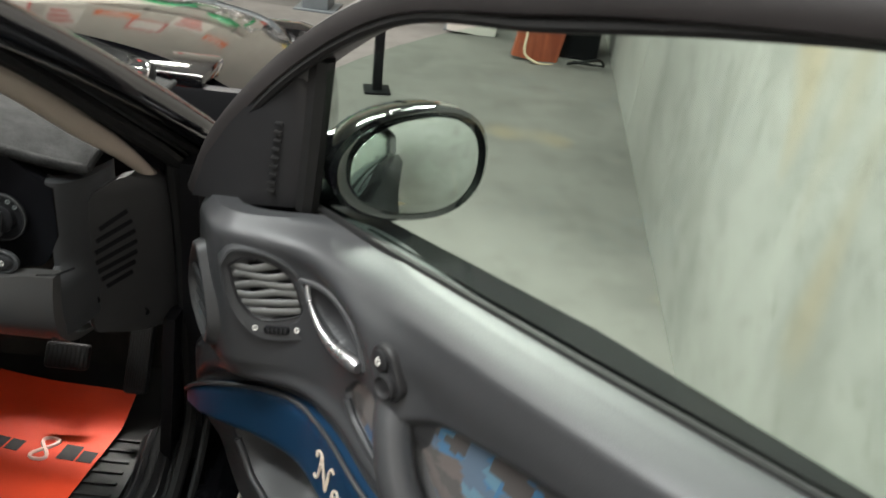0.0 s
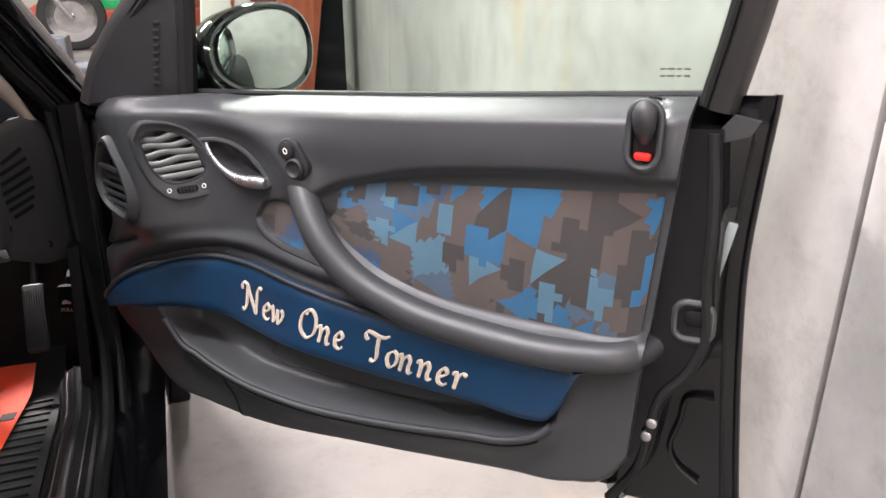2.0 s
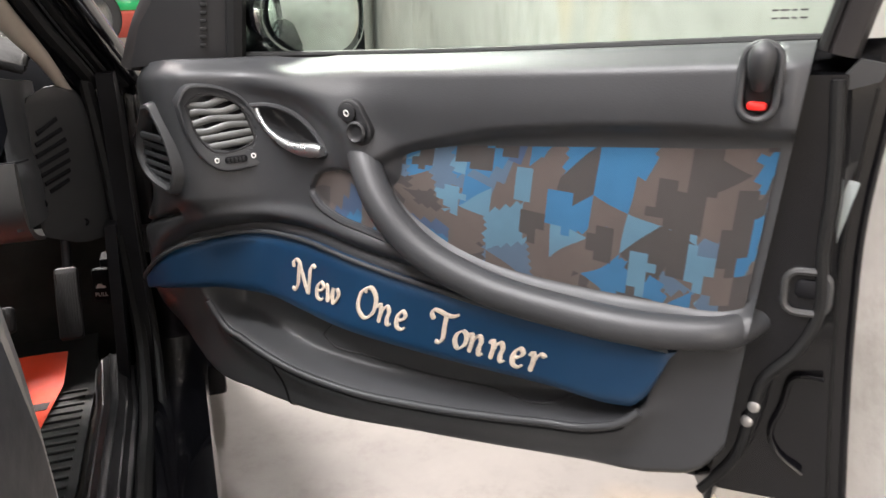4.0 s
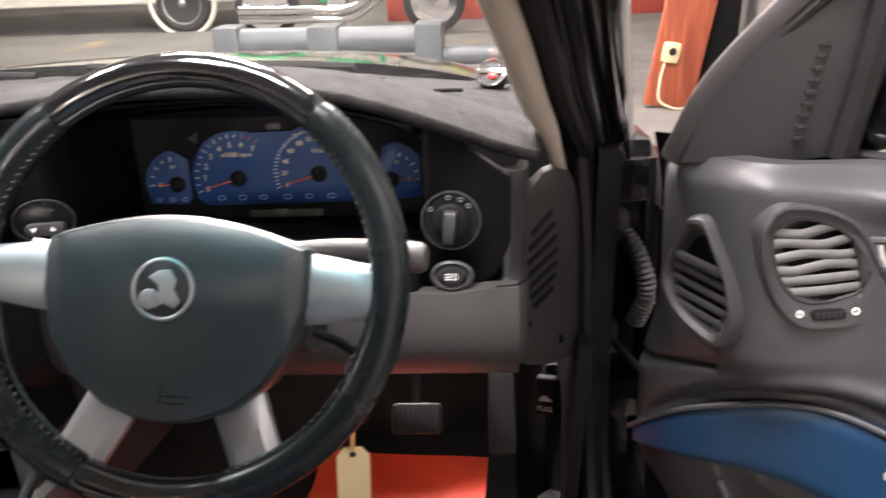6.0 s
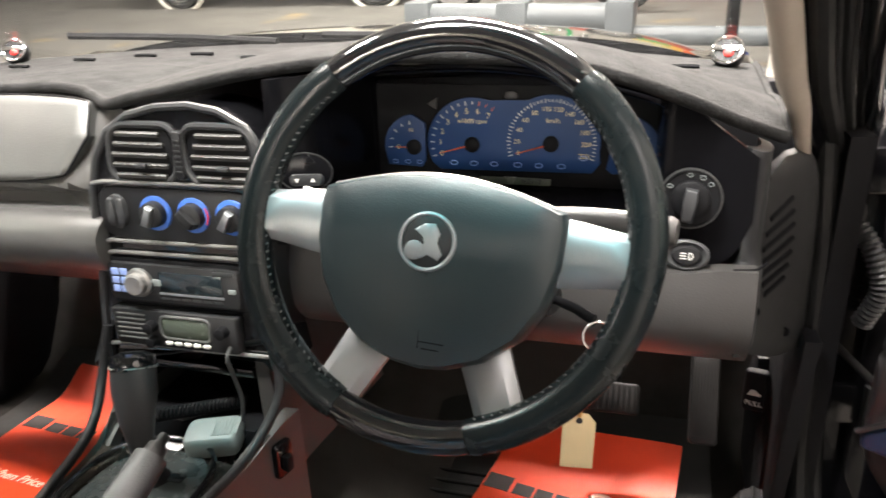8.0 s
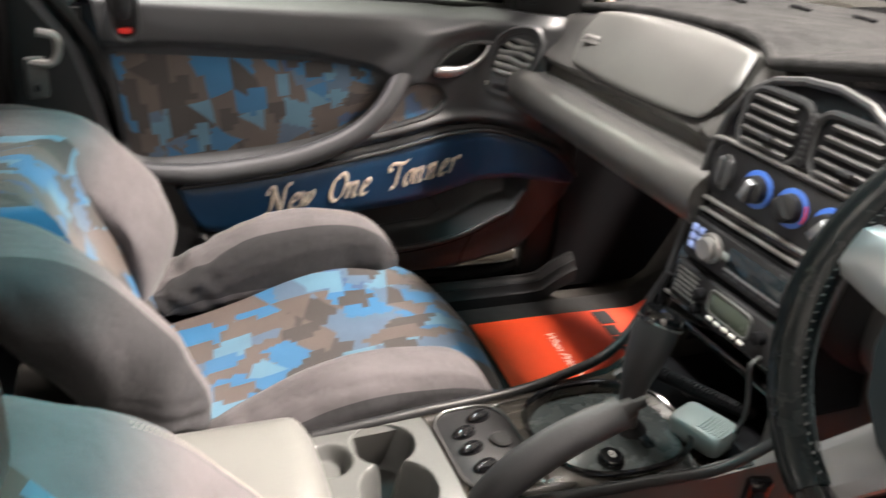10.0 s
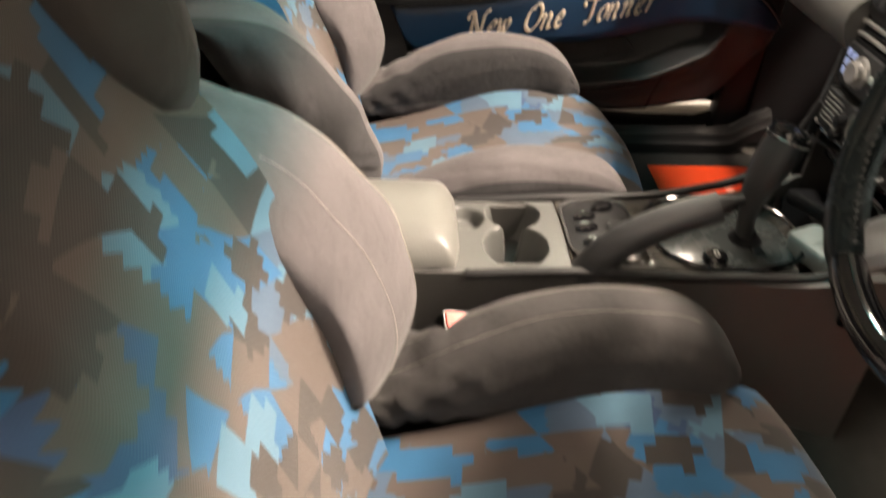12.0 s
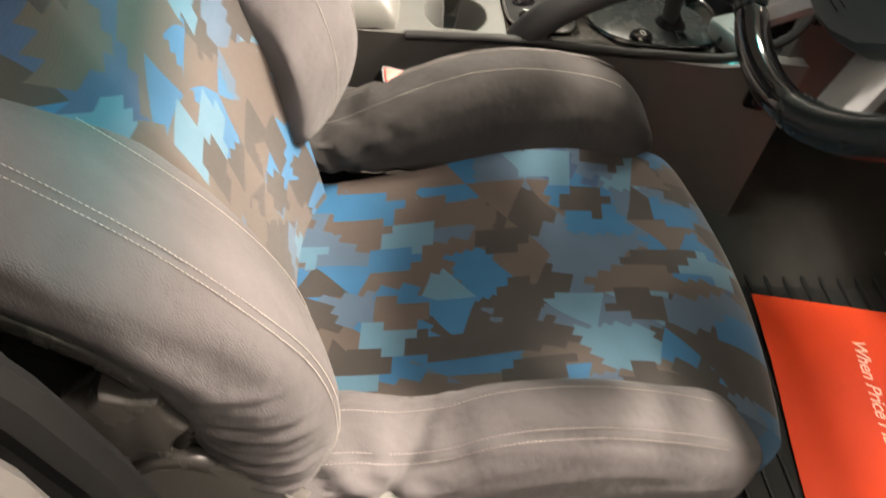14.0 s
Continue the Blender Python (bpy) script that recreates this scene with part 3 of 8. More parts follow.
slab_block("floor", (-14, -9, -0.15), (6, 16, 0), M_FLOOR, "pale worn concrete floor of a hall")
slab_block("ceiling", (-14, -9, 4.5), (6, 16, 4.7), M_CEIL, "pale ceiling of the hall")
slab_block("wall_north", (-14, 12.0, 0), (6, 12.2, 4.5), M_PLASTER, "plain painted end wall of the hall")
slab_block("wall_south", (-14, -7.2, 0), (6, -7.0, 4.5), M_PLASTER, "plain painted rear wall of the hall")
slab_block("wall_west", (-12.2, -7.0, 0), (-12.0, 12.0, 4.5), M_PLASTER, "plain painted side wall of the hall")
wall_east = tagged(thing("wall_east", (1.6, 0, 0), "stained concrete panel wall beside the open door", "wall"), kind="structure")
angle = -math.degrees(math.atan(0.1072))
for y0, y1 in ((-7.0, -4.0), (-4.0, -0.52), (-0.52, 3.0), (3.0, 6.5), (6.5, 9.2), (9.2, 12.0)):
    ym, length = (y0 + y1) / 2, (y1 - y0) * 1.0057 - 0.010
    part("panel", box((0.16, length, 4.5), pose(wall_x(ym) + 0.08, ym, 2.25, 0, 0, angle), 0.006), M_WALL, wall_east)

# ---- things in the hall ----
M_PLANK = grained("varnished_red_wood", (0.26, 0.055, 0.025), (0.42, 0.11, 0.05), 4.0, (6, 6, 0.6), rough=0.35, coat=0.15)
M_WHITEBOARD = surface("white_painted_board", (0.78, 0.74, 0.68), 0.6, var=0.08, scale=3)
M_GREEN = surface("green_paint", (0.01, 0.36, 0.11), 0.2, bump=0, coat=0.8)
M_ORANGE = surface("orange_plastic", (0.85, 0.16, 0.02), 0.4, bump=0)
M_REDBOX = surface("red_carpet", (0.35, 0.06, 0.04), 0.9, bump=0.4)
M_YELLOW = surface("yellow_plastic", (0.75, 0.5, 0.03), 0.4, bump=0)
M_BLUE = surface("blue_plastic", (0.03, 0.06, 0.28), 0.4, bump=0)
M_TYRE = surface("tyre_rubber", (0.02, 0.02, 0.02), 0.75)
M_CARWHITE = surface("white_car_paint", (0.75, 0.72, 0.64), 0.25, bump=0, coat=0.5)
M_RAIL = surface("grey_rail_paint", (0.13, 0.145, 0.155), 0.4)

plank = thing("wooden_plank", (1.36, 4.1, 0), "varnished red wooden plank leaning by the wall", "plank")
lean = pose(1.44, 4.16, 0, 0, 9, 6)
part("board", box((0.30, 0.05, 2.0), lean @ pose(0, 0, 1.0), 0.006), M_PLANK, plank)
outlet = thing("power_outlet", (1.40, 4.10, 0.3), "cream weatherproof power outlet on the plank", "outlet")
part("plate", slab(outline(0.10, 0.12, 0.015), 0.035, lean @ pose(-0.065, -0.026, 0.33, 90, 0, 0), 0.008), surface("cream_plastic", (0.75, 0.63, 0.36), 0.5), outlet)
part("socket", slab(oval(0.045, 0.045, 16), 0.01, lean @ pose(-0.065, -0.062, 0.34, 90, 0, 0)), M_DARK, outlet)
part("cable", tube(spline([lean @ Vector(p) for p in ((-0.09, -0.04, 0.28), (-0.10, -0.06, 0.15), (-0.08, -0.08, 0.04), (0.0, -0.10, 0.012), (0.12, -0.06, 0.012))], 24), 0.008, 8), surface("cream_cable", (0.7, 0.58, 0.4), 0.5), outlet)
cabinet = thing("dark_cabinet", (1.78, 4.42, 0), "tall black metal cabinet between plank and wall", "cabinet")
part("body", box((0.30, 0.36, 1.9), pose(1.74, 4.46, 0.95, 0, 0, angle), 0.01), M_DARKER, cabinet)
part("cable", tube(spline([(1.66, 4.12, 0.012), (1.74, 4.06, 0.05), (1.86, 4.10, 0.06), (1.90, 4.16, 0.012), (1.70, 4.18, 0.012)], 30), 0.009, 8), M_RUBBER, cabinet, "looped black cable on the floor")
board = thing("white_board", (1.16, 4.7, 0), "tall white board with brown flaking marks", "board")
part("sheet", box((0.34, 0.05, 2.0), pose(1.14, 4.62, 1.0, 0, 6, 8), 0.004), M_WHITEBOARD, board)
random.seed(5)
for k in range(9):
    part("flake", slab(oval(0.02 + 0.03 * random.random(), 0.05 + 0.08 * random.random(), 9, 1.4), 0.002, pose(1.13 + 0.10 * random.uniform(-1, 1) + 0.03 * k / 9, 4.588, 0.32 + 0.09 * k, 90, 6, 8), 0.0008), M_PLANK, board)
post = thing("steel_post", (0.52, 3.24, 0), "black steel post with a foot plate", "post")
part("shaft", box((0.05, 0.05, 1.1), pose(0.52, 3.24, 0.555, 0, 0, 10), 0.005), M_DARKER, post)
part("foot", box((0.14, 0.14, 0.012), pose(0.52, 3.24, 0.006, 0, 0, 10), 0.003), M_DARKER, post)

rail = thing("floor_rail", (-0.4, 4.9, 0), "low grey tubular rail with plate posts on the floor", "rail")
part("pipe", tube([(-1.60, 4.955, 0.36), (0.0, 4.84, 0.36)], 0.095, 20), M_RAIL, rail)
part("low_pipe", tube([(0.0, 4.84, 0.24), (0.98, 4.77, 0.24)], 0.065, 16), M_RAIL, rail)
for x, wide, tall in ((-1.50, 0.19, 0.475), (-0.80, 0.22, 0.470), (-0.06, 0.19, 0.475), (0.98, 0.15, 0.32)):
    y = 4.945 - 0.072 * (x + 1.48)
    part("post", box((wide, 0.225, tall), pose(x, y, tall / 2 + 0.001, 0, 0, -4), 0.022), M_RAIL, rail)
    part("foot_plate", box((wide + 0.10, 0.30, 0.012), pose(x, y, 0.006, 0, 0, -4), 0.003), M_RAIL, rail)
part("panel", box((1.50, 0.012, 0.16), pose(-0.78, 4.895, 0.15, 0, 0, -4), 0.003), M_PLASTER, rail, "pale panel under the pipe")

# boards on the end wall, mirrored in the bonnet
M_SIGN_RED = surface("red_sign_paint", (0.62, 0.05, 0.04), 0.4, bump=0)
for x, z, w, h, kind in ((-6.2, 2.15, 1.3, 0.9, 0), (-4.9, 2.35, 0.7, 1.1, 1), (-3.9, 1.95, 0.9, 0.30, 2), (-3.1, 2.40, 0.8, 0.55, 0), (-2.2, 1.80, 1.0, 0.8, 1), (-1.2, 2.25, 0.8, 0.28, 2)):
    sign = thing("wall_sign", (x, 11.98, z), ("white wall board with a red border", "white wall board with red bars", "long orange wall board")[kind], "sign", "boards on the end wall")
    part("panel", box((w, 0.03, h), pose(x, 11.982, z), 0.004), M_ORANGE if kind == 2 else M_WHITEBOARD, sign)
    edge = M_WHITEBOARD if kind == 2 else M_SIGN_RED
    if kind == 0:
        for dx, dz, bw, bh in ((0, h / 2, w, 0.06), (0, -h / 2, w, 0.06), (w / 2, 0, 0.06, h), (-w / 2, 0, 0.06, h)):
            part("border", box((bw, 0.02, bh), pose(x + dx, 11.955, z + dz), 0.003), edge, sign)
    else:
        for k in range(3):
            part("bar", box((w * (0.75 - 0.15 * k), 0.01, h * 0.13), pose(x - 0.05 * k, 11.958, z + h * (0.25 - 0.25 * k)), 0.002), edge, sign)
shelf = thing("wall_shelf", (-3.4, 11.9, 1.5), "long white shelf on the end wall", "shelf")
part("board", box((5.2, 0.30, 0.05), pose(-3.4, 11.85, 1.50), 0.004), M_WHITEBOARD, shelf)
for x in (-5.6, -3.4, -1.2):
    part("bracket", box((0.04, 0.26, 0.20), pose(x, 11.86, 1.375), 0.004), M_DARK, shelf)

platform = thing("red_platform", (1.3, 9.3, 0), "low red carpeted platform across the hall", "platform")
part("top", box((3.6, 1.6, 0.28), pose(1.0, 9.6, 0.14), 0.01), M_REDBOX, platform)
for nm, lab, x, y, size, mt in (("green_crate", "flat green plastic crate on the platform", 0.1, 9.2, (0.9, 0.35, 0.13), M_GREEN), ("orange_box", "orange plastic box on the platform", 0.92, 9.15, (0.36, 0.3, 0.30), M_ORANGE),
                              ("yellow_tray", "yellow plastic tray on the platform", 0.35, 9.6, (0.8, 0.3, 0.20), M_YELLOW), ("blue_bin", "dark blue plastic bin on the platform", 1.4, 9.3, (0.34, 0.34, 0.5), M_BLUE)):
    b = thing(nm, (x, y, 0.281), lab, nm.split("_")[1])
    part("body", box(size, pose(x, y, 0.281 + size[2] / 2), 0.02), mt, b)
    part("rim", hoop(outline(size[0] * 0.98, size[1] * 0.98, 0.04), pose(x, y, 0.281 + size[2]), 0.012), mt, b)


def wheel(parent, at, r, width, rim_mat, axis=(0, 1, 0), spokes=18, disc=False):
    m = facing(at, axis)
    part("tyre", lathe([(r * 0.72, -width * 0.42), (r * 0.86, -width * 0.5), (r * 0.97, -width * 0.4), (r, -width * 0.15), (r, width * 0.15), (r * 0.97, width * 0.4), (r * 0.86, width * 0.5), (r * 0.72, width * 0.42)], m, 40), M_TYRE, parent)
    part("rim", lathe([(r * 0.73, -width * 0.44), (r * 0.66, -width * 0.3), (r * 0.60, width * 0.1), (r * 0.66, width * 0.40), (r * 0.74, width * 0.46), (r * 0.68, width * 0.2)], m, 40), rim_mat, parent)
    part("hub", lathe([(0.02, -width * 0.6), (r * 0.2, -width * 0.35), (r * 0.2, width * 0.35), (0.02, width * 0.55)], m, 20), rim_mat, parent)
    sp = [rod(m @ Vector((r * 0.17 * math.cos(a), r * 0.17 * math.sin(a), 0)), m @ Vector((r * 0.66 * math.cos(a + 0.12), r * 0.66 * math.sin(a + 0.12), 0)), r * (0.022 if spokes > 12 else 0.06), 6) for a in (2 * math.pi * k / spokes for k in range(spokes))]
    part("spokes", join(*sp), rim_mat, parent)
    if disc:
        part("brake_disc", lathe([(r * 0.2, -width * 0.5), (r * 0.48, -width * 0.5), (r * 0.48, -width * 0.44), (r * 0.2, -width * 0.44)], m, 30), M_STEEL, parent)


bike = thing("motorcycle", (-1.3, 7.7, 0), "green custom motorcycle with chrome wheels and exhausts", "motorcycle")
wheel(bike, (-0.18, 7.75, 0.33), 0.33, 0.12, M_CHROME, disc=True)
wheel(bike, (-1.95, 7.75, 0.33), 0.33, 0.20, M_CHROME, disc=True)
part("frame", tube(spline([(-1.95, 7.75, 0.36), (-1.5, 7.75, 0.42), (-0.95, 7.75, 0.25), (-0.72, 7.75, 0.4), (-0.62, 7.75, 0.85)], 24), 0.035, 10), M_GREEN, bike)
part("fork", join(rod((-0.18, 7.66, 0.33), (-0.62, 7.66, 0.98), 0.028), rod((-0.18, 7.84, 0.33), (-0.62, 7.84, 0.98), 0.028)), M_CHROME, bike)
part("tank", loft([[(x, 7.75 + w * math.cos(a), z + h * math.sin(a)) for a in (2 * math.pi * k / 16 for k in range(16))] for x, z, w, h in ((-1.30, 0.82, 0.05, 0.04), (-1.15, 0.86, 0.13, 0.10), (-0.92, 0.90, 0.16, 0.13), (-0.72, 0.93, 0.12, 0.09), (-0.64, 0.94, 0.03, 0.03))]), M_GREEN, bike)
part("rear_fender", tube(spline([(-1.55, 7.75, 0.55), (-1.85, 7.75, 0.72), (-2.15, 7.75, 0.66), (-2.32, 7.75, 0.45)], 16), 0.10, 10, flat=1.0), M_GREEN, bike)
part("seat", loft([[(x, 7.75 + w * math.cos(a), z + 0.05 * math.sin(a)) for a in (2 * math.pi * k / 14 for k in range(14))] for x, z, w in ((-1.75, 0.76, 0.06), (-1.6, 0.72, 0.14), (-1.35, 0.70, 0.13), (-1.22, 0.76, 0.06))]), M_DARK, bike)
part("engine", join(box((0.42, 0.26, 0.26), pose(-1.08, 7.75, 0.36), 0.03), box((0.16, 0.18, 0.30), pose(-1.2, 7.75, 0.6, 0, -20, 0), 0.03), box((0.16, 0.18, 0.30), pose(-0.95, 7.75, 0.6, 0, 20, 0), 0.03)), M_CHROME, bike)
for dz in (0.0, 0.09):
    part("exhaust", tube(spline([(-0.90, 7.60, 0.60), (-0.72, 7.55, 0.45 + dz), (-0.95, 7.54, 0.24 + dz), (-1.5, 7.54, 0.21 + dz), (-2.2, 7.54, 0.22 + dz)], 30), [0.035 + 0.00045 * k for k in range(31)], 12), M_CHROME, bike)
part("handlebar", tube(spline([(-0.75, 7.40, 0.98), (-0.66, 7.6, 1.02), (-0.62, 7.75, 1.0), (-0.66, 7.9, 1.02), (-0.75, 8.10, 0.98)], 16), 0.016, 8), M_CHROME, bike)
part("headlamp", lathe([(0.02, -0.08), (0.08, -0.04), (0.10, 0.05), (0.09, 0.07), (0.02, 0.08)], facing((-0.48, 7.75, 0.84), (1, 0, -0.1)), 18), M_CHROME, bike)
part("kickstand", rod((-1.1, 7.62, 0.3), (-1.02, 7.42, 0.01), 0.014), M_STEEL, bike)

van = thing("white_car", (-4.6, 9.0, 0), "old white car with steel wheels and silver caps", "car")
prof = [(-6.6, 0.35), (-6.75, 0.75), (-6.5, 0.98), (-5.9, 1.04), (-5.2, 1.42), (-3.9, 1.46), (-3.2, 1.05), (-2.5, 0.95), (-2.35, 0.70), (-2.45, 0.36)]
part("body", loft([[(x + (0.0 if abs(y - 9.3) < 0.7 else math.copysign(0.06, -4.6 - x)), y, z * k + 0.04 * (1 - k)) for x, z in prof] for y, k in ((8.52, 0.93), (8.60, 1.0), (10.0, 1.0), (10.1, 0.93))]), M_CARWHITE, van)
part("window", slab([(-5.0, 1.06), (-4.95, 1.36), (-4.05, 1.38), (-3.6, 1.06)], 0.01, pose(0, 8.56, 0, 90, 0, 0)), M_LCD_DARK, van)
part("bumper", box((0.14, 1.5, 0.14), pose(-2.36, 9.3, 0.42), 0.03), M_CHROME, van)
for x in (-5.85, -3.15):
    w = part("wheel_arch", hoop(oval(0.76, 0.76, 30), pose(x, 8.51, 0.33, 90, 0, 0), 0.03), M_CARWHITE, van)
    wheel(van, (x, 8.58, 0.31), 0.31, 0.19, M_STEEL, axis=(0, -1, 0), spokes=10)
car2 = copy_thing(van, pose(-9.4, 2.9, 0, 0, 0, 90))
car2["label"] = "old white car parked side-on by the far wall"

# ---- the car's shell, in its own axes ----
FRAME[0] = CAR
PIL = [(0.402, 0.405, 0.845), (0.374, 0.36, 0.900), (0.344, 0.30, 0.955), (0.312, 0.20, 1.038), (0.275, 0.08, 1.125), (0.240, -0.08, 1.215), (0.220, -0.25, 1.275), (0.215, -0.42, 1.310)]      # inner trim
PIL_OUT = [(0.496, 0.56, 0.855), (0.472, 0.45, 0.922), (0.436, 0.30, 1.016), (0.402, 0.15, 1.104), (0.366, 0.0, 1.182), (0.334, -0.15, 1.248), (0.310, -0.30, 1.292), (0.300, -0.42, 1.312)]   # outer skin


def mirrored(p):
    return (2 * XC - p[0], p[1], p[2])


def sided(pts, side):
    return [p if side > 0 else mirrored(p) for p in pts]


shell = thing("car_shell", (XC, 0.2, 0.2), "black utility car body with open driver's doorway", "car")
for side in (1, -1):
    inner, skin = spline(PIL, 30), spline(PIL_OUT, 30)
    across = lambda k, u, lift=0.0: sided([inner[k].lerp(skin[k], u) + Vector((0.25, -0.80, 0.55)) * lift], side)[0]
    part("pillar_trim", tube([across(k, 0.0, -0.03 * step(4, 0, k)) for k in range(31)], [0.010 + 0.011 * step(0, 7, k) for k in range(31)], 12, flat=0.8), M_BEIGE, shell, "beige windscreen pillar trim")
    part("pillar", tube([across(k, 1.0, -0.018) for k in range(31)], 0.024, 12), M_PAINT, shell, "black painted windscreen pillar")
    part("pillar_flange", sheet(lambda u, v, f=across: f(round(v * 30), 0.10 + 0.86 * u, 0.012 * math.sin(math.pi * u * 3) ** 2 - 0.010), 24, 30, (0, 0.03, -0.02)), M_SHELL, shell)
    for u, r, lift in ((0.30, 0.013, 0.004), (0.58, 0.008, 0.0), (0.80, 0.010, -0.002)):
        part("door_seal", tube([across(k, u, lift) for k in range(31)], r, 8), M_RUBBER, shell)
    part("drip_strip", tube([across(k, 0.47, 0.004) for k in range(31)], 0.0022, 6), M_DULL, shell)
    part("hinge_pillar", box((0.13, 0.20, 0.62), pose(*sided([(0.490, 0.70, 0.55)], side)[0], 0, 0, 0), 0.02), M_SHELL, shell)
    part("jamb_flange", sheet(lambda u, v, sd=side: sided([(0.418 + 0.022 * v, 0.43 + 0.17 * u - 0.02 * v, 0.86 - 0.60 * v)], sd)[0], 6, 12, (0.02 * side, 0, 0)), M_SHELL, shell)
    for off, r in ((0.0, 0.013), (0.026, 0.008)):
        part("jamb_seal", tube(spline(sided([(0.415 + off, 0.425 + off, 0.87), (0.425 + off, 0.420 + off, 0.75), (0.432 + off, 0.41 + off, 0.55), (0.437 + off, 0.39 + off, 0.36), (0.438 + off, 0.30, 0.297 - off), (0.44 + off, 0.0, 0.287 - off), (0.44 + off, -0.5, 0.287 - off)], side), 40), r, 8), M_RUBBER, shell)
    part("wing_return", box((0.05, 0.24, 0.70), pose(*sided([(0.565, 0.70, 0.470)], side)[0]), 0.012), M_SHELL, shell)
    part("sill", box((0.13, 1.70, 0.10), pose(*sided([(0.485, -0.02, 0.225)], side)[0]), 0.02), M_PAINT, shell)
    part("cowl_panel", sheet(lambda u, v, sd=side: sided([(0.425 + 0.01 * v, 0.40 + 0.44 * u, 0.22 + 0.66 * v)], sd)[0], 4, 6, (0.03 * side, 0, 0)), M_DARKER, shell)
    part("sill_trim", sheet(lambda u, v, s=side: sided([(0.345 + 0.075 * u, 0.40 - 1.0 * v, 0.262 + 0.03 * math.sin(math.pi * min(1, u * 1.15)) + 0.004 * (abs(math.sin(u * 16)) < 0.35) + 0.05 * step(0.10, 0.0, v))], s)[0], 22, 24, (0, 0, -0.03)), M_DARK, shell, "ribbed dark grey sill trim")
    part("kick_panel", sheet(lambda u, v, s=side: sided([(0.385 + 0.025 * v, 0.36 + 0.34 * u, 0.25 + 0.36 * v)], s)[0], 4, 6, (0.02 * side, 0, 0)), M_DARKER, shell)
    part("roof_rail", tube(spline(sided([(0.215, -0.40, 1.325), (0.225, -0.72, 1.31), (0.24, -1.03, 1.25)], side), 10), 0.045, 10), M_PAINT, shell)
    # rear doorway post with its plastic cover
    part("rear_post", loft([[(x if side > 0 else 2 * XC - x, y, z) for x, y in ((x0, y0), (x0 + 0.085, y0 + 0.025), (x0 + 0.10, y0 - 0.02), (x0 + 0.09, -1.0), (x0 - 0.01, -1.0))] for x0, y0, z in ((0.355, -0.565, 0.22), (0.350, -0.562, 0.6), (0.350, -0.578, 0.70), (0.345, -0.606, 0.80), (0.340, -0.675, 0.90), (0.33, -0.77, 1.00), (0.30, -0.82, 1.14), (0.225, -0.90, 1.32))]), M_DARK, shell, "dark plastic post cover")
    part("post_seal", tube(spline(sided([(0.395, -0.532, 0.29), (0.393, -0.528, 0.6), (0.392, -0.542, 0.70), (0.388, -0.578, 0.80), (0.384, -0.645, 0.90), (0.375, -0.74, 1.00), (0.345, -0.785, 1.14), (0.27, -0.87, 1.30)], side), 20), 0.012, 8), M_RUBBER, shell)
    part("post_strip", tube(spline(sided([(0.432, -0.542, 0.29), (0.430, -0.540, 0.6), (0.428, -0.546, 0.70), (0.425, -0.568, 0.80), (0.420, -0.635, 0.90), (0.412, -0.73, 1.00), (0.385, -0.795, 1.14), (0.31, -0.88, 1.30)], side), 20), 0.010, 8), M_STEEL, shell)
part("cowl_side", box((0.05, 0.34, 0.70), pose(-1.165, 0.46, 0.58), 0.015), M_DARK, shell)
part("floor_pan", sheet(lambda u, v: (XC - 0.82 + 1.64 * u, -1.05 + 1.87 * v, 0.235 + 0.10 * math.exp(-((u - 0.5) / 0.11) ** 2) + 0.30 * step(0.87, 1.0, v)), 40, 30, (0, 0, -0.03)), M_CARPET, shell, "dark carpeted floor")
part("firewall", box((1.62, 0.04, 0.56), pose(XC, 0.80, 0.62), 0.01), M_DARKER, shell)
part("cab_rear", box((1.60, 0.05, 0.70), pose(XC, -1.02, 0.56), 0.02), M_DARK, shell)
for side in (1, -1):
    part("rear_quarter", box((0.24, 0.05, 0.42), pose(XC + 0.60 * side, -1.03, 1.10, 0, -18 * side, 0), 0.02), M_DARK, shell)
part("roof", sheet(lambda u, v: (XC - 0.62 + 1.24 * u, -0.16 - 0.90 * v, 1.312 + 0.05 * math.sin(math.pi * u) + 0.03 * math.sin(math.pi * v)), 16, 12, (0, 0, 0.03)), M_PAINT, shell)
part("headliner", sheet(lambda u, v: (XC - 0.60 + 1.20 * u, -0.16 - 0.90 * v, 1.292 + 0.05 * math.sin(math.pi * u) + 0.03 * math.sin(math.pi * v)), 16, 12, (0, 0, 0.012)), M_HEADLINER, shell)
part("bonnet", sheet(lambda u, v: (XC + (u - 0.5) * (1.66 - 0.20 * v), 0.86 + 1.15 * v, 0.945 - 0.09 * v * v + 0.035 * math.sin(math.pi * u) - 0.10 * abs(2 * u - 1) ** 5), 32, 16, (0, 0, -0.02)), M_PAINT, shell)
for side in (1, -1):
    part("front_wing", sheet(lambda u, v, s=side: sided([(0.455 + 0.05 * math.sin(math.pi * v) - 0.02 * u, 0.60 + 1.40 * u, 0.30 + 0.56 * v - 0.06 * u)], s)[0], 16, 10, (-0.02 * side, 0, 0)), M_PAINT, shell)
part("nose", box((1.5, 0.16, 0.55), pose(XC, 2.03, 0.55), 0.05), M_PAINT, shell)
part("scuttle", box((1.45, 0.16, 0.03), pose(XC, 0.86, 0.915, 4, 0, 0), 0.01), M_PAINT, shell)
for x in (-0.55, 0.05):
    part("wiper", tube(spline([(x, 0.80, 0.965), (x - 0.25, 0.83, 0.972), (x - 0.50, 0.80, 0.978)], 10), 0.008, 6), M_DARKER, shell)


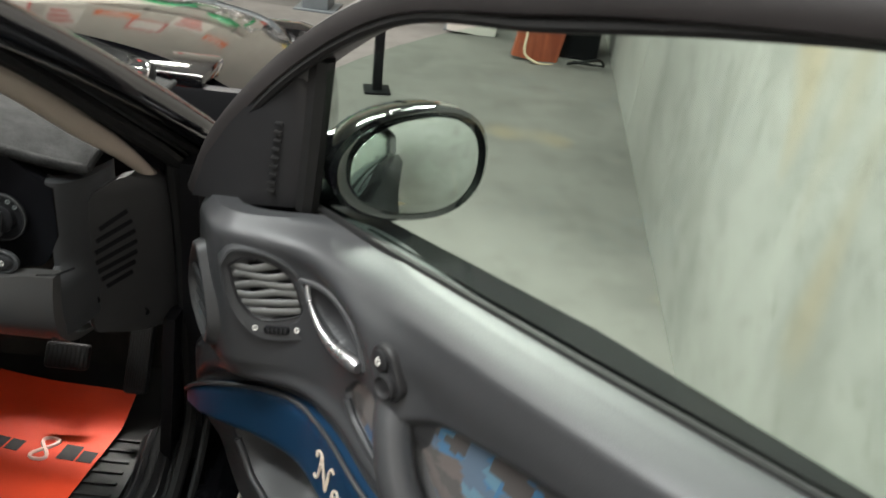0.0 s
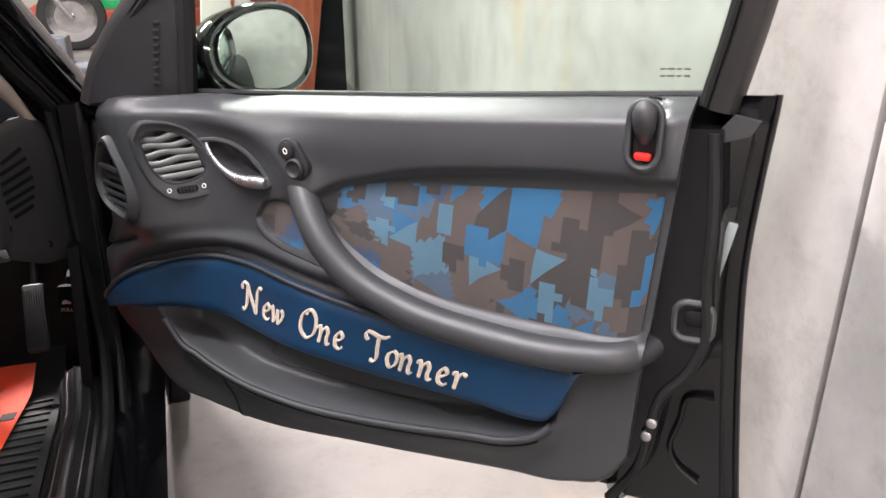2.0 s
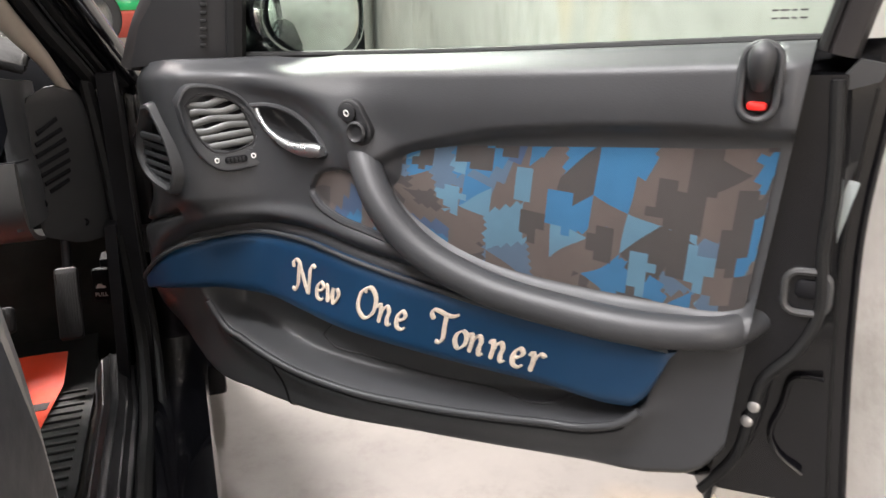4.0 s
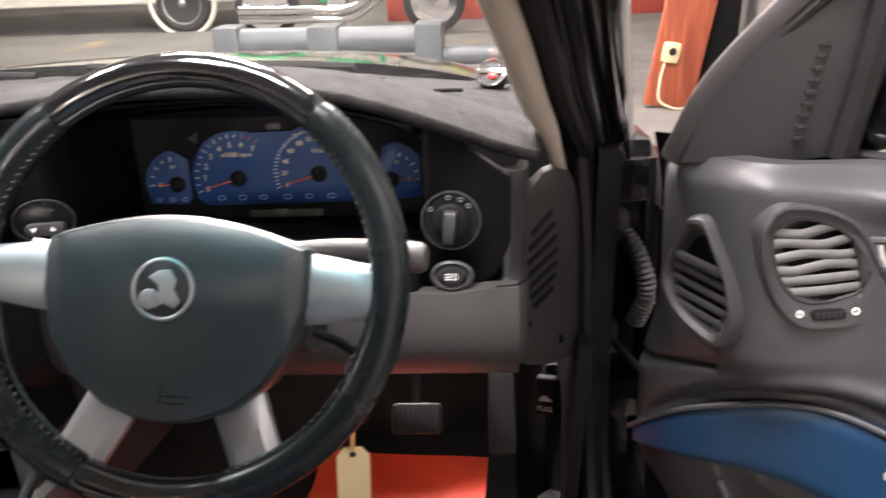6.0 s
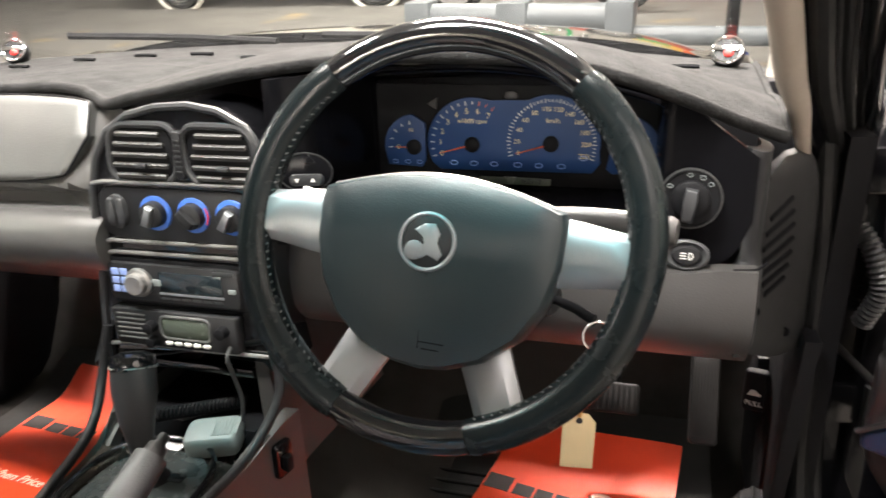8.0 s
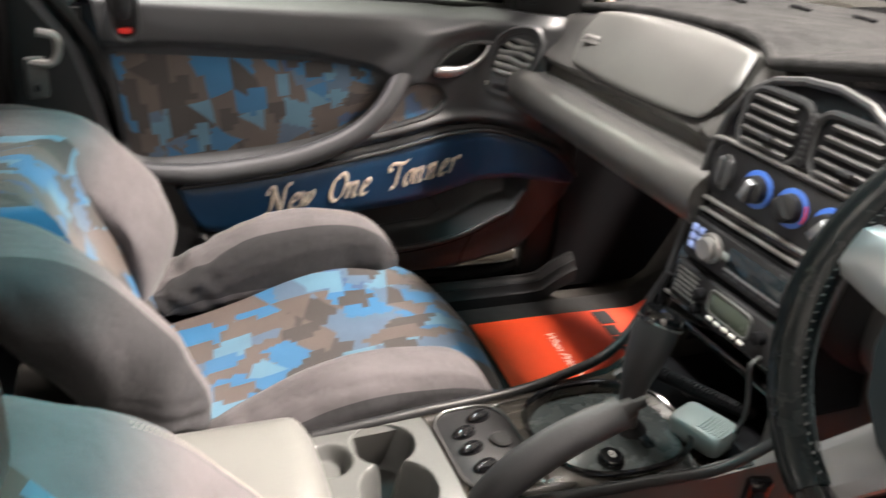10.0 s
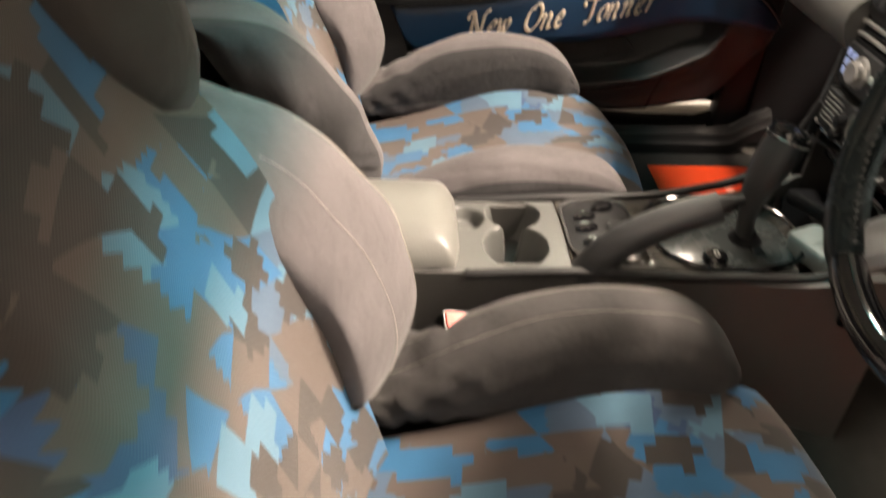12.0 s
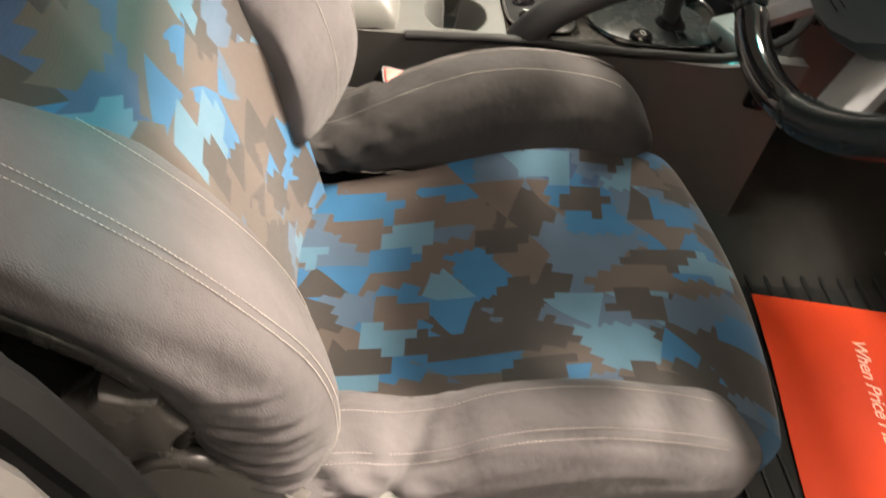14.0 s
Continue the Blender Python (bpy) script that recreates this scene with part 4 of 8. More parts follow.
def screen(u, v):
    y = 0.78 - 0.98 * v - 0.06 * (2 * u - 1) ** 2 * (1 - v)
    return (XC + (u - 0.5) * (1.50 - 0.34 * v), y, 0.925 + 0.375 * v + 0.015 * math.sin(math.pi * u))


glass = part("windscreen", sheet(lambda u, v: screen(u, 0.90 * v), 24, 12, (0, 0.004, 0.004)), M_SCREEN, shell)
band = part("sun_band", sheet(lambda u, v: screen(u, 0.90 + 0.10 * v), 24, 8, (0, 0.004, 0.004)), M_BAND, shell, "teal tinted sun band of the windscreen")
part("rear_window", box((1.16, 0.008, 0.40), pose(XC, -1.03, 1.10), 0.002), M_SCREEN, shell)

# ---- doors ----
# Door axes: s from the hinge to the rear, d outwards, z up.
U, OUT, O = Vector((0.7015, -0.7127, 0)), Vector((0.7127, 0.7015, 0)), Vector((0.60, 0.28, 0))


def driver_at(s, d, z):
    return O + U * s + OUT * d + Vector((0, 0, z))


def passenger_at(s, d, z):
    k = 0.82 if z > 0.6 else 0.95
    return Vector((-1.10 - (d + 0.04) * 0.9, 0.25 - 0.858 * s, 0.628 + k * (z - 0.6)))


TOP = curve((-0.10, 0.885), (0.0, 0.905), (0.12, 0.905), (0.5, 0.908), (0.96, 0.918))
BOT = curve((-0.135, 0.475), (-0.11, 0.450), (-0.064, 0.395), (-0.01, 0.328), (0.088, 0.296), (0.168, 0.281), (0.45, 0.284), (0.70, 0.299), (0.81, 0.306), (0.87, 0.330), (0.91, 0.39))
STRIP_TOP = curve((-0.112, 0.513), (-0.04, 0.575), (0.06, 0.612), (0.20, 0.617), (0.41, 0.582), (0.62, 0.548), (0.83, 0.529))
STRIP_BOT = curve((-0.112, 0.500), (-0.02, 0.511), (0.05, 0.511), (0.10, 0.503), (0.25, 0.474), (0.46, 0.450), (0.655, 0.436), (0.755, 0.426), (0.775, 0.429), (0.797, 0.456), (0.826, 0.522))
LIP = curve((0.0, 0.525), (0.016, 0.500), (0.033, 0.465), (0.093, 0.425), (0.168, 0.391), (0.287, 0.367), (0.455, 0.365), (0.643, 0.381), (0.723, 0.391), (0.772, 0.414), (0.80, 0.445))
EDGE = curve((0.27, 1.052), (0.40, 1.042), (0.56, 1.033), (0.69, 1.031), (0.79, 1.039), (0.91, 1.052))      # along z: the door's rear edge
SEAL = curve((0.30, 0.868), (0.36, 0.908), (0.43, 0.925), (0.49, 0.938), (0.53, 0.970), (0.575, 0.989), (0.675, 0.988), (0.75, 0.990), (0.87, 0.983))
FAB_TOP = curve((0.375, 0.748), (0.42, 0.769), (0.49, 0.786), (0.54, 0.797), (0.675, 0.811), (0.80, 0.815), (0.94, 0.811))
FAB_BOT = curve((0.375, 0.742), (0.41, 0.690), (0.46, 0.648), (0.54, 0.608), (0.71, 0.576), (0.80, 0.573), (0.895, 0.580), (0.915, 0.594), (0.94, 0.65))


POD = curve((-0.135, 0.030), (-0.115, -0.006), (-0.090, -0.040), (-0.065, -0.066), (-0.04, -0.084), (0.0, -0.097), (0.04, -0.106), (0.065, -0.102), (0.085, -0.088), (0.105, -0.070), (0.125, -0.052), (0.145, -0.038), (0.17, -0.028), (0.21, -0.022), (0.26, -0.024), (0.33, -0.036), (0.40, -0.040), (1.2, -0.040))
CHIN = curve((-0.135, 0.020), (-0.120, -0.030), (-0.105, -0.058), (-0.06, -0.078), (0.0, -0.068), (0.06, -0.040), (0.14, -0.012), (0.20, -0.016), (0.32, -0.036), (0.40, -0.040), (1.2, -0.040))
FOOT = curve((-0.135, 0.020), (-0.110, -0.020), (-0.07, -0.040), (0.0, -0.046), (0.16, -0.042), (1.2, -0.040))
RIDGE = curve((0.70, 0.385), (0.745, 0.366), (0.795, 0.345), (0.84, 0.300), (0.875, 0.225), (0.91, 0.12))      # along z: where the ridge of the pull runs


def base_depth(s, z):
    """The door's inner skin without its small forms: how far it stands outwards."""
    k = step(0.60, 0.69, z)
    q = step(0.40, 0.52, z)
    low = FOOT(s) * (1 - q) + CHIN(s) * q
    return low * (1 - k) + POD(s) * k


LEAF_LO = curve((0.243, 0.697), (0.255, 0.681), (0.28, 0.667), (0.34, 0.651), (0.418, 0.630))
LEAF_HI = curve((0.243, 0.700), (0.255, 0.718), (0.28, 0.729), (0.32, 0.733), (0.35, 0.725), (0.38, 0.695), (0.418, 0.636))


def leaf(s, z):
    """0 in the middle of the handle's bowl, 1 on its edge: a leaf from upper front to lower rear."""
    l, w = ((s - 0.214) * 0.876 - (z - 0.795) * 0.482) / 0.076, (s - 0.214) * 0.482 + (z - 0.795) * 0.876
    return abs(l) ** 2.2 + abs(w) / (0.024 if w > 0 else 0.031)


def trim_depth(s, z):
    """How far the door's inner skin stands, outwards."""
    d = base_depth(s, z)
    top = TOP(s)
    keep = step(0.02, 0.14, s)
    d += (0.020 + 0.030 * keep) * step(top - 0.034, top + 0.006, z) ** 1.8                # rolled top
    d -= 0.008 * math.exp(-((z - top + 0.070) / 0.050) ** 2) * step(0.25, 0.45, s)
    d -= 0.026 * math.exp(-((s - RIDGE(z)) / (0.044 * (1 + 1.4 * step(0.80, 0.88, z)))) ** 2) * step(0.69, 0.76, z) * step(0.905, 0.85, z)   # ridge running into the pull
    lip, sb = LIP(s), STRIP_BOT(s)
    inside = step(lip - 0.003, lip + 0.020, z) * step(sb + 0.012, sb - 0.004, z) * step(0.01, 0.05, s) * step(0.795, 0.775, s)
    d += 0.055 * inside                                                                   # map pocket
    d -= 0.016 * math.exp(-((z - lip + 0.010) / 0.030) ** 2) * step(0.0, 0.08, s) * step(0.86, 0.74, s)
    d += 0.045 * step(BOT(s) + 0.032, BOT(s) - 0.006, z) ** 1.5                                   # turned-in bottom
    groove = STRIP_TOP(s) + 0.012
    d += 0.008 * math.exp(-((z - groove) / 0.006) ** 2) * step(-0.1, -0.02, s)
    d -= 0.012 * math.exp(-((z - groove - 0.022) / 0.014) ** 2) * step(-0.1, 0.02, s)     # roll over the strip
    if s < 0.02:
        d += 0.012 * math.exp(-((z - 0.622 - 0.3 * (s + 0.10)) / 0.005) ** 2)             # cleft over the chin
    if 0.36 < s < 0.955:
        d += 0.016 * step(FAB_BOT(s) - 0.012, FAB_BOT(s) + 0.010, z) * step(FAB_TOP(s) + 0.012, FAB_TOP(s) - 0.010, z)
    if 0.24 < s < 0.42:
        d += 0.012 * step(LEAF_LO(s) - 0.007, LEAF_LO(s) + 0.003, z) * step(LEAF_HI(s) + 0.007, LEAF_HI(s) - 0.003, z)
    d += 0.010 * step(0.935, 0.965, s)
    d += 0.036 * step(1.05, 0.70, leaf(s, z))                                             # handle bowl
    d += 0.018 * step(1.0, 0.75, math.hypot((s - 0.903) / 0.022, max(0, abs(z - 0.876) - 0.022) / 0.022))   # lock slot
    d += 0.026 * step(1.02, 0.90, math.hypot(((s - 0.112) + (d + 0.066)) * 0.707 / 0.047, (z - 0.804 + 0.35 * ((s - 0.112) + (d + 0.066)) * 0.707) / 0.044))   # vent hole
    d += 0.024 * step(1.05, 0.85, math.hypot((s + 0.004) / 0.040, (z - 0.762) / 0.055))    # hole of the vent turned to the dash
    return d


def right_edge(z):
    return 0.895 + (z - 0.394) * 0.118


def build_door(door, at, side, words):
    """All parts of one door; at maps the door's axes into the car's; side 1 for the driver's."""
    P = lambda s, d, z: tuple(at(s, d, z))
    out = at(0, 1, 0.7) - at(0, 0, 0.7)
    along = (at(1, 0, 0.7) - at(0, 0, 0.7)).normalized()

    def spot(s, d, z, tip=0.0):
        """A pose on the door: its z inwards, its y up; its x to the rear on the driver's side."""
        m = facing(at(s, d, z), -out.normalized())
        return m @ pose(0, 0, 0, 0, 0, tip)

    sx = 1.0 if side > 0 else -1.0
    kx = 1.0 if side > 0 else 0.86

    def inner(u, v):
        u = u * (0.40 + 0.60 * u)
        s0 = -0.135 + 1.06 * u
        z = BOT(s0) + (TOP(s0) - BOT(s0)) * v
        s = -0.135 + (right_edge(z) + 0.135) * u
        z = BOT(s) + (TOP(s) - BOT(s)) * v
        return P(s, trim_depth(s, z), z)

    part("inner_trim", sheet(inner, 270, 170, out * 0.03), M_TRIM, door, "charcoal grained vinyl")

    def strip_depth(s, z):
        return base_depth(s, min(z, 0.585)) - 0.018

    def strip(u, v):
        s = -0.100 + 0.930 * u
        lo, hi = STRIP_BOT(s) + 0.004, STRIP_TOP(s) - 0.003
        z = lo + (hi - lo) * v
        edge = min(u * 0.94, (1 - u) * 0.94, v * 0.1, (1 - v) * 0.1)
        return P(s, strip_depth(s, z) + 0.008 - 0.008 * min(1, edge / 0.015) ** 0.5, z)

    part("strip", sheet(strip, 110, 14, out * 0.012), M_NAVY, door, "navy leather strip")
    # piping on the strip's upper edge
    part("piping", tube([P(s, strip_depth(s, STRIP_TOP(s)), STRIP_TOP(s)) for s in (-0.10 + 0.92 * k / 70 for k in range(71))], 0.004, 8), M_TRIM, door)

    def cloth(u, v):
        s = 0.385 + 0.555 * u
        lo, hi = FAB_BOT(s) + 0.003, FAB_TOP(s) - 0.003
        z = lo + max(0.0, hi - lo) * v
        s = min(s, right_edge(z) - 0.012)
        return P(s, -0.030 - 0.010 * math.sin(math.pi * u) * math.sin(math.pi * v), z)

    part("insert", sheet(cloth, 60, 30, out * 0.01, (0.555, 0.22)), M_PATCH_DOOR, door, "blue and brown patchwork cloth")

    def small(u, v):
        s = 0.244 + 0.172 * u
        z = LEAF_LO(s) + (LEAF_HI(s) - LEAF_LO(s)) * v
        return P(s, trim_depth(s, z) - 0.003, z)

    part("small_insert", sheet(small, 30, 12, out * 0.01, (0.19, 0.06)), M_PATCH_DOOR, door)
    part("small_rim", tube([P(s, base_depth(s, LEAF_LO(s)) - 0.001, LEAF_LO(s) - 0.006) for s in (0.244 + 0.172 * k / 24 for k in range(25))], 0.0065, 8), M_TRIM, door)
    # sweeping arm rest and pull
    arm = spline([P(0.332, trim_depth(0.332, 0.812) + 0.026, 0.812), P(0.348, -0.036, 0.782), P(0.370, -0.054, 0.742), P(0.402, -0.070, 0.694), P(0.455, -0.076, 0.642), P(0.545, -0.074, 0.596), P(0.68, -0.068, 0.566), P(0.82, -0.060, 0.556), P(0.890, -0.044, 0.560), P(0.922, 0.002, 0.566)], 60)
    part("arm_rest", tube(arm, [(0.0245 - 0.003 * step(0.7, 1.0, k / 60)) * (1.0 if side > 0 else 0.80) for k in range(61)], 20, flat=1.0), M_TRIM, door, "swept grey pull and arm rest")
    # vents
    m = facing(at(0.112, -0.066, 0.804), along * 0.70 - out.normalized() * 0.71)
    egg = lambda rows: [(p.x * sx, p.y) for p in spline([(x * kx, y, 0) for x, y in rows + rows[:1]], 40)[:40]]
    outer = egg([(-0.067, 0.040), (-0.053, 0.064), (-0.016, 0.066), (0.032, 0.046), (0.062, -0.011), (0.070, -0.042), (0.063, -0.066), (0.035, -0.073), (-0.016, -0.072), (-0.038, -0.053), (-0.060, -0.005)])
    mouth = egg([(-0.055, 0.034), (-0.034, 0.050), (-0.006, 0.048), (0.026, 0.032), (0.045, -0.011), (0.048, -0.030), (0.030, -0.040), (-0.020, -0.042), (-0.038, -0.022)])
    ring = lambda pts, k, z: [m @ Vector((x * k, y * k, z)) for x, y in pts]
    mid = [((a[0] + 2 * b[0]) / 3, (a[1] + 2 * b[1]) / 3) for a, b in zip(outer, mouth)]
    vent = part("vent", loft([ring(outer, 1.10, -0.020), ring(outer, 1.0, -0.001), ring(outer, 0.96, 0.005), ring(outer, 0.92, 0.0055), ring(mid, 1.0, 0.001), ring(mouth, 1.02, 0.0), ring(mouth, 1.0, -0.004), ring(mouth, 0.98, -0.016)], caps=False), M_TRIM, door, "round-cornered air vent with a raised rim")
    part("backing", slab([(x * 1.0, y * 1.0) for x, y in mouth], 0.002, m @ pose(0, 0, -0.017), 0.0005), M_DARKER, vent)
    part("inner_rim", hoop([(x * 0.985, y * 0.985) for x, y in mouth], m @ pose(0, 0, -0.002), 0.0022, 6), M_DARK, vent)
    for k in range(6):
        z = -0.031 + 0.0135 * k
        row = [x * sx for x, y in mouth if abs(y - z) < 0.012]
        lo, hi = min(row) + 0.004, max(row) - 0.002
        pts = [m @ Vector(((lo + (hi - lo) * q) * sx, z - 0.004 + 0.008 * q + 0.0030 * math.sin(7 * q + 1.7 * k) * (k > 1), -0.006 + 0.003 * math.sin(math.pi * q))) for q in (0, 0.2, 0.4, 0.6, 0.8, 1)]
        part("slat", tube(spline(pts, 14), 0.0056, 8, flat=0.45), M_CONSOLE, vent)
    m2 = m @ pose(0.014 * sx, -0.056, 0.003, 0, 0, 3 * sx)
    slider = part("slider", slab(outline(0.036, 0.011, 0.005), 0.005, m2 @ pose(0, 0, -0.002), 0.001), M_DARKER, vent)
    for k in range(5):
        part("ridge", box((0.0035, 0.008, 0.002), m2 @ pose(-0.012 + 0.006 * k, 0, 0.003), 0.0006), M_DARK, slider)
    for x in (-0.030, 0.028):
        part("dot", hoop(oval(0.006, 0.007, 10), m2 @ pose(x, 0.002, 0.001), 0.0011, 5), M_WHITE, slider)
    if side > 0:
        # second vent on the face turned to the dash
        m3 = facing(at(-0.004, -0.103, 0.768), (-out.normalized() * 0.97 - along * 0.24).normalized())
        kite = [(p.x, p.y) for p in spline([(x, y, 0) for x, y in ((-0.020, 0.070), (0.0, 0.075), (0.022, 0.050), (0.048, 0.005), (0.055, -0.045), (0.040, -0.073), (0.007, -0.069), (-0.045, -0.040), (-0.056, -0.016), (-0.045, 0.027), (-0.020, 0.070))], 40)[:40]]
        ring = lambda k, z: [m3 @ Vector((x * k, y * k, z)) for x, y in kite]
        side_vent = part("side_vent", loft([ring(1.06, -0.03), ring(1.0, -0.002), ring(0.95, 0.006), ring(0.88, 0.007), ring(0.80, 0.002), ring(0.78, -0.018)], caps=False), M_TRIM, door, "narrow air vent facing the dash")
        part("backing", slab([(x * 0.80, y * 0.80) for x, y in kite], 0.002, m3 @ pose(0, 0, -0.019), 0.0005), M_DARKER, side_vent)
        part("bridge", tube([m3 @ Vector((-0.036, 0.020, 0.0)), m3 @ Vector((0.032, 0.016, 0.002))], 0.0065, 8, flat=0.7), M_TRIM, side_vent)
        for k in range(4):
            z = 0.002 - 0.0155 * k
            part("slat", tube([m3 @ Vector((-0.043 + 0.0025 * max(0, k - 1) ** 2, z + 0.004, -0.004)), m3 @ Vector((0.036 + 0.002 * k, z - 0.004, -0.004))], 0.0045, 6, flat=0.6), M_TRIM, side_vent)
    # inner handle
    hm = lambda l, w, d: Vector(P(0.214 + 0.876 * l + 0.482 * w, d, 0.795 - 0.482 * l + 0.876 * w))
    edge = lambda l, low: (-0.031 if low else 0.024) * max(0.0, 1 - abs(l / 0.076) ** 2.2)
    rim_pts = [(0.076 * math.cos(a), edge(0.076 * math.cos(a), math.sin(a) < 0)) for a in (2 * math.pi * (k + 0.5) / 36 for k in range(36))]
    part("handle_rim", tube([hm(l, w, base_depth(0.214 + 0.876 * l + 0.482 * w, 0.795 - 0.482 * l + 0.876 * w) - 0.001) for l, w in rim_pts], 0.0045, 8, closed=True), M_TRIM, door)
    lever = [hm(l, edge(l, True) * 0.86 + 0.003 + rise, dd) for l, rise, dd in ((-0.073, 0.004, -0.030), (-0.060, 0.0, -0.033), (-0.040, 0.0, -0.035), (-0.015, 0.001, -0.037), (0.012, 0.002, -0.037), (0.038, 0.004, -0.036), (0.058, 0.006, -0.036), (0.071, 0.004, -0.036))]
    part("handle", tube(spline(lever, 28), [0.0052 + 0.0075 * step(0.30, 0.85, k / 28) * (1 - 0.5 * step(0.93, 1.0, k / 28)) for k in range(29)], 12, flat=0.75), M_LEVER, door, "satin silver lever")
    # mirror switch
    if side > 0:
        sm = spot(0.358, trim_depth(0.358, 0.812) - 0.001, 0.814, 26)
        plate = part("switch_plate", slab(outline(0.044, 0.072, 0.022, 8), 0.012, sm @ pose(0, 0, -0.010), 0.003), M_DARK, door)
        part("joystick", lathe([(0.0165, -0.002), (0.0165, 0.006), (0.0135, 0.008), (0.011, 0.005), (0.006, 0.004), (0.0005, 0.0045)], sm @ pose(0, -0.014, 0.002), 24), M_DARK, plate)
        part("selector", lathe([(0.0135, -0.002), (0.0135, 0.004), (0.011, 0.005), (0.0005, 0.005)], sm @ pose(0, 0.017, 0.002), 24), M_DARK, plate)
        part("mark", hoop([(0.0035 * math.cos(a), 0.0045 * math.sin(a)) for a in (2 * math.pi * k / 12 for k in range(12))], sm @ pose(0, 0.017, 0.0078), 0.0007, 5), M_WHITE, plate)
    # lock slot with its knob
    lm = spot(0.903, -0.0545, 0.876, -3 * sx)
    lock = part("lock_rim", hoop(outline(0.040, 0.086, 0.02, 6), lm, 0.0045), M_TRIM, door)
    part("red_mark", slab(outline(0.022, 0.010, 0.004), 0.008, lm @ pose(0, -0.028, -0.008)), M_RED, lock, "red unlocked mark")
    part("slot", slab(outline(0.030, 0.070, 0.014), 0.002, lm @ pose(0, 0, -0.012)), M_DARK, lock)
    part("lock_knob", tube(spline([lm @ Vector(p) for p in ((0, -0.006, -0.008), (0, 0.012, 0.004), (0, 0.032, 0.010), (0, 0.044, 0.006))], 10), [0.010, 0.011, 0.012, 0.0135, 0.0145, 0.015, 0.0155, 0.0155, 0.0145, 0.012, 0.006], 12), M_TRIM, lock)
    # pocket tray seam
    part("seam", tube([P(s, trim_depth(s, z) - 0.0005, z) for s, z in ((0.150 + 0.020 * k / 16, 0.388 - 0.104 * k / 16) for k in range(17))], 0.0022, 6), M_DARKER, door)
    rim_at = lambda s: P(s, trim_depth(s, LIP(s) - 0.004) - 0.002, LIP(s))
    part("pocket_lip", tube([rim_at(0.022 + 0.762 * k / 60) for k in range(61)], 0.0062, 10), M_TRIM, door, "rounded lip of the map pocket")
    part("lip_seam", tube([P(s, trim_depth(s, LIP(s) - 0.011) - 0.0004, LIP(s) - 0.011) for s in (0.05 + 0.715 * k / 60 for k in range(61))], 0.0014, 6), M_DARKER, door)
    loop = spline([(s, z, 0) for s, z in ((0.211, 0.422), (0.229, 0.443), (0.283, 0.455), (0.42, 0.444), (0.58, 0.427), (0.676, 0.418), (0.690, 0.409), (0.676, 0.402), (0.52, 0.387), (0.40, 0.388), (0.30, 0.398), (0.225, 0.410), (0.211, 0.422))], 60)[:60]
    part("tray_outline", tube([P(p.x, trim_depth(p.x, p.y) - 0.0008, p.y) for p in loop], 0.0018, 6, closed=True), M_DARK, door)
    # steel body of the door
    part("door_shell", loft([[P(s, d, z) for s, d in ((-0.155, 0.050), (0.0, 0.042), (0.5, 0.042), (right_edge(z) - 0.03, 0.040), (right_edge(z) - 0.008, -0.014), (max(SEAL(z) + 0.010, right_edge(z)), -0.010), (max(SEAL(z) + 0.016, right_edge(z) + 0.006), 0.022), (EDGE(z) - 0.022, 0.030), (EDGE(z) - 0.020, 0.046), (EDGE(z) - 0.003, 0.050), (EDGE(z), 0.10), (0.5, 0.135), (-0.165, 0.110))] for z in [0.285 + 0.595 * k / 32 for k in range(33)]]), M_SHELL, door, "black painted door shell")
    part("door_skin", sheet(lambda u, v: P(-0.165 + (EDGE(0.255 + 0.645 * v) + 0.163) * u - 0.02 * (1 - v) * (1 - u), 0.045 + 0.095 * (1 - v ** 3) - 0.02 * u * u * (1 - v), 0.255 + (0.645 + 0.018 * u) * v), 20, 24, -out * 0.006), M_SHELL, door)
    rear = lambda off, d, n, lo, hi: [P(EDGE(z) + off, d, z) for z in (lo + (hi - lo) * k / n for k in range(n + 1))]
    part("edge_seal", tube(rear(-0.001, 0.052, 24, 0.27, 0.918), 0.0055, 8), M_SHELL, door, "folded edge of the door skin")
    part("edge_fold", tube(rear(-0.021, 0.040, 24, 0.29, 0.86), 0.0035, 8), M_RUBBER, door)
    part("shut_seal", tube([P(SEAL(z), -0.014, z) for z in (0.30 + 0.575 * k / 50 for k in range(51))], 0.0075, 8), M_RUBBER, door, "rubber seal along the shut face")
    part("pressing", tube(spline([P(s, 0.020, z) for s, z in ((1.008, 0.483), (0.972, 0.480), (0.962, 0.440), (0.951, 0.385), (0.960, 0.365), (0.994, 0.337))], 30), 0.0045, 8), M_SHELL, door)
    part("gasket", loft([[P(s, d, z) for s, z in ((0.980, 0.868), (1.004, 0.897), (1.036, 0.890), (1.026, 0.872), (0.993, 0.862))] for d in (0.012, 0.0, -0.004)]), M_END, door, "torn rubber flap at the belt line")
    lt = spot(0.975, -0.014, 0.615, 0)
    latch = part("latch", hoop(outline(0.050, 0.055, 0.016), lt, 0.005), M_DULL, door, "dark steel latch mouth")
    part("latch_mouth", slab(outline(0.034, 0.024, 0.008), 0.003, lt @ pose(0.004 * sx, 0.004, -0.002)), M_DARKER, latch)
    for z in (0.425, 0.448):
        part("bolt", lathe([(0.008, 0), (0.008, 0.006), (0.005, 0.008), (0.0005, 0.008)], spot(0.928 - 0.3 * (0.448 - z), -0.016, z), 10), M_STEEL, door)
    part("sticker", slab(outline(0.013, 0.085, 0.002), 0.0012, spot(1.004, 0.012, 0.712, -13 * sx), 0.0004), M_MIC, door, "white paper sticker")
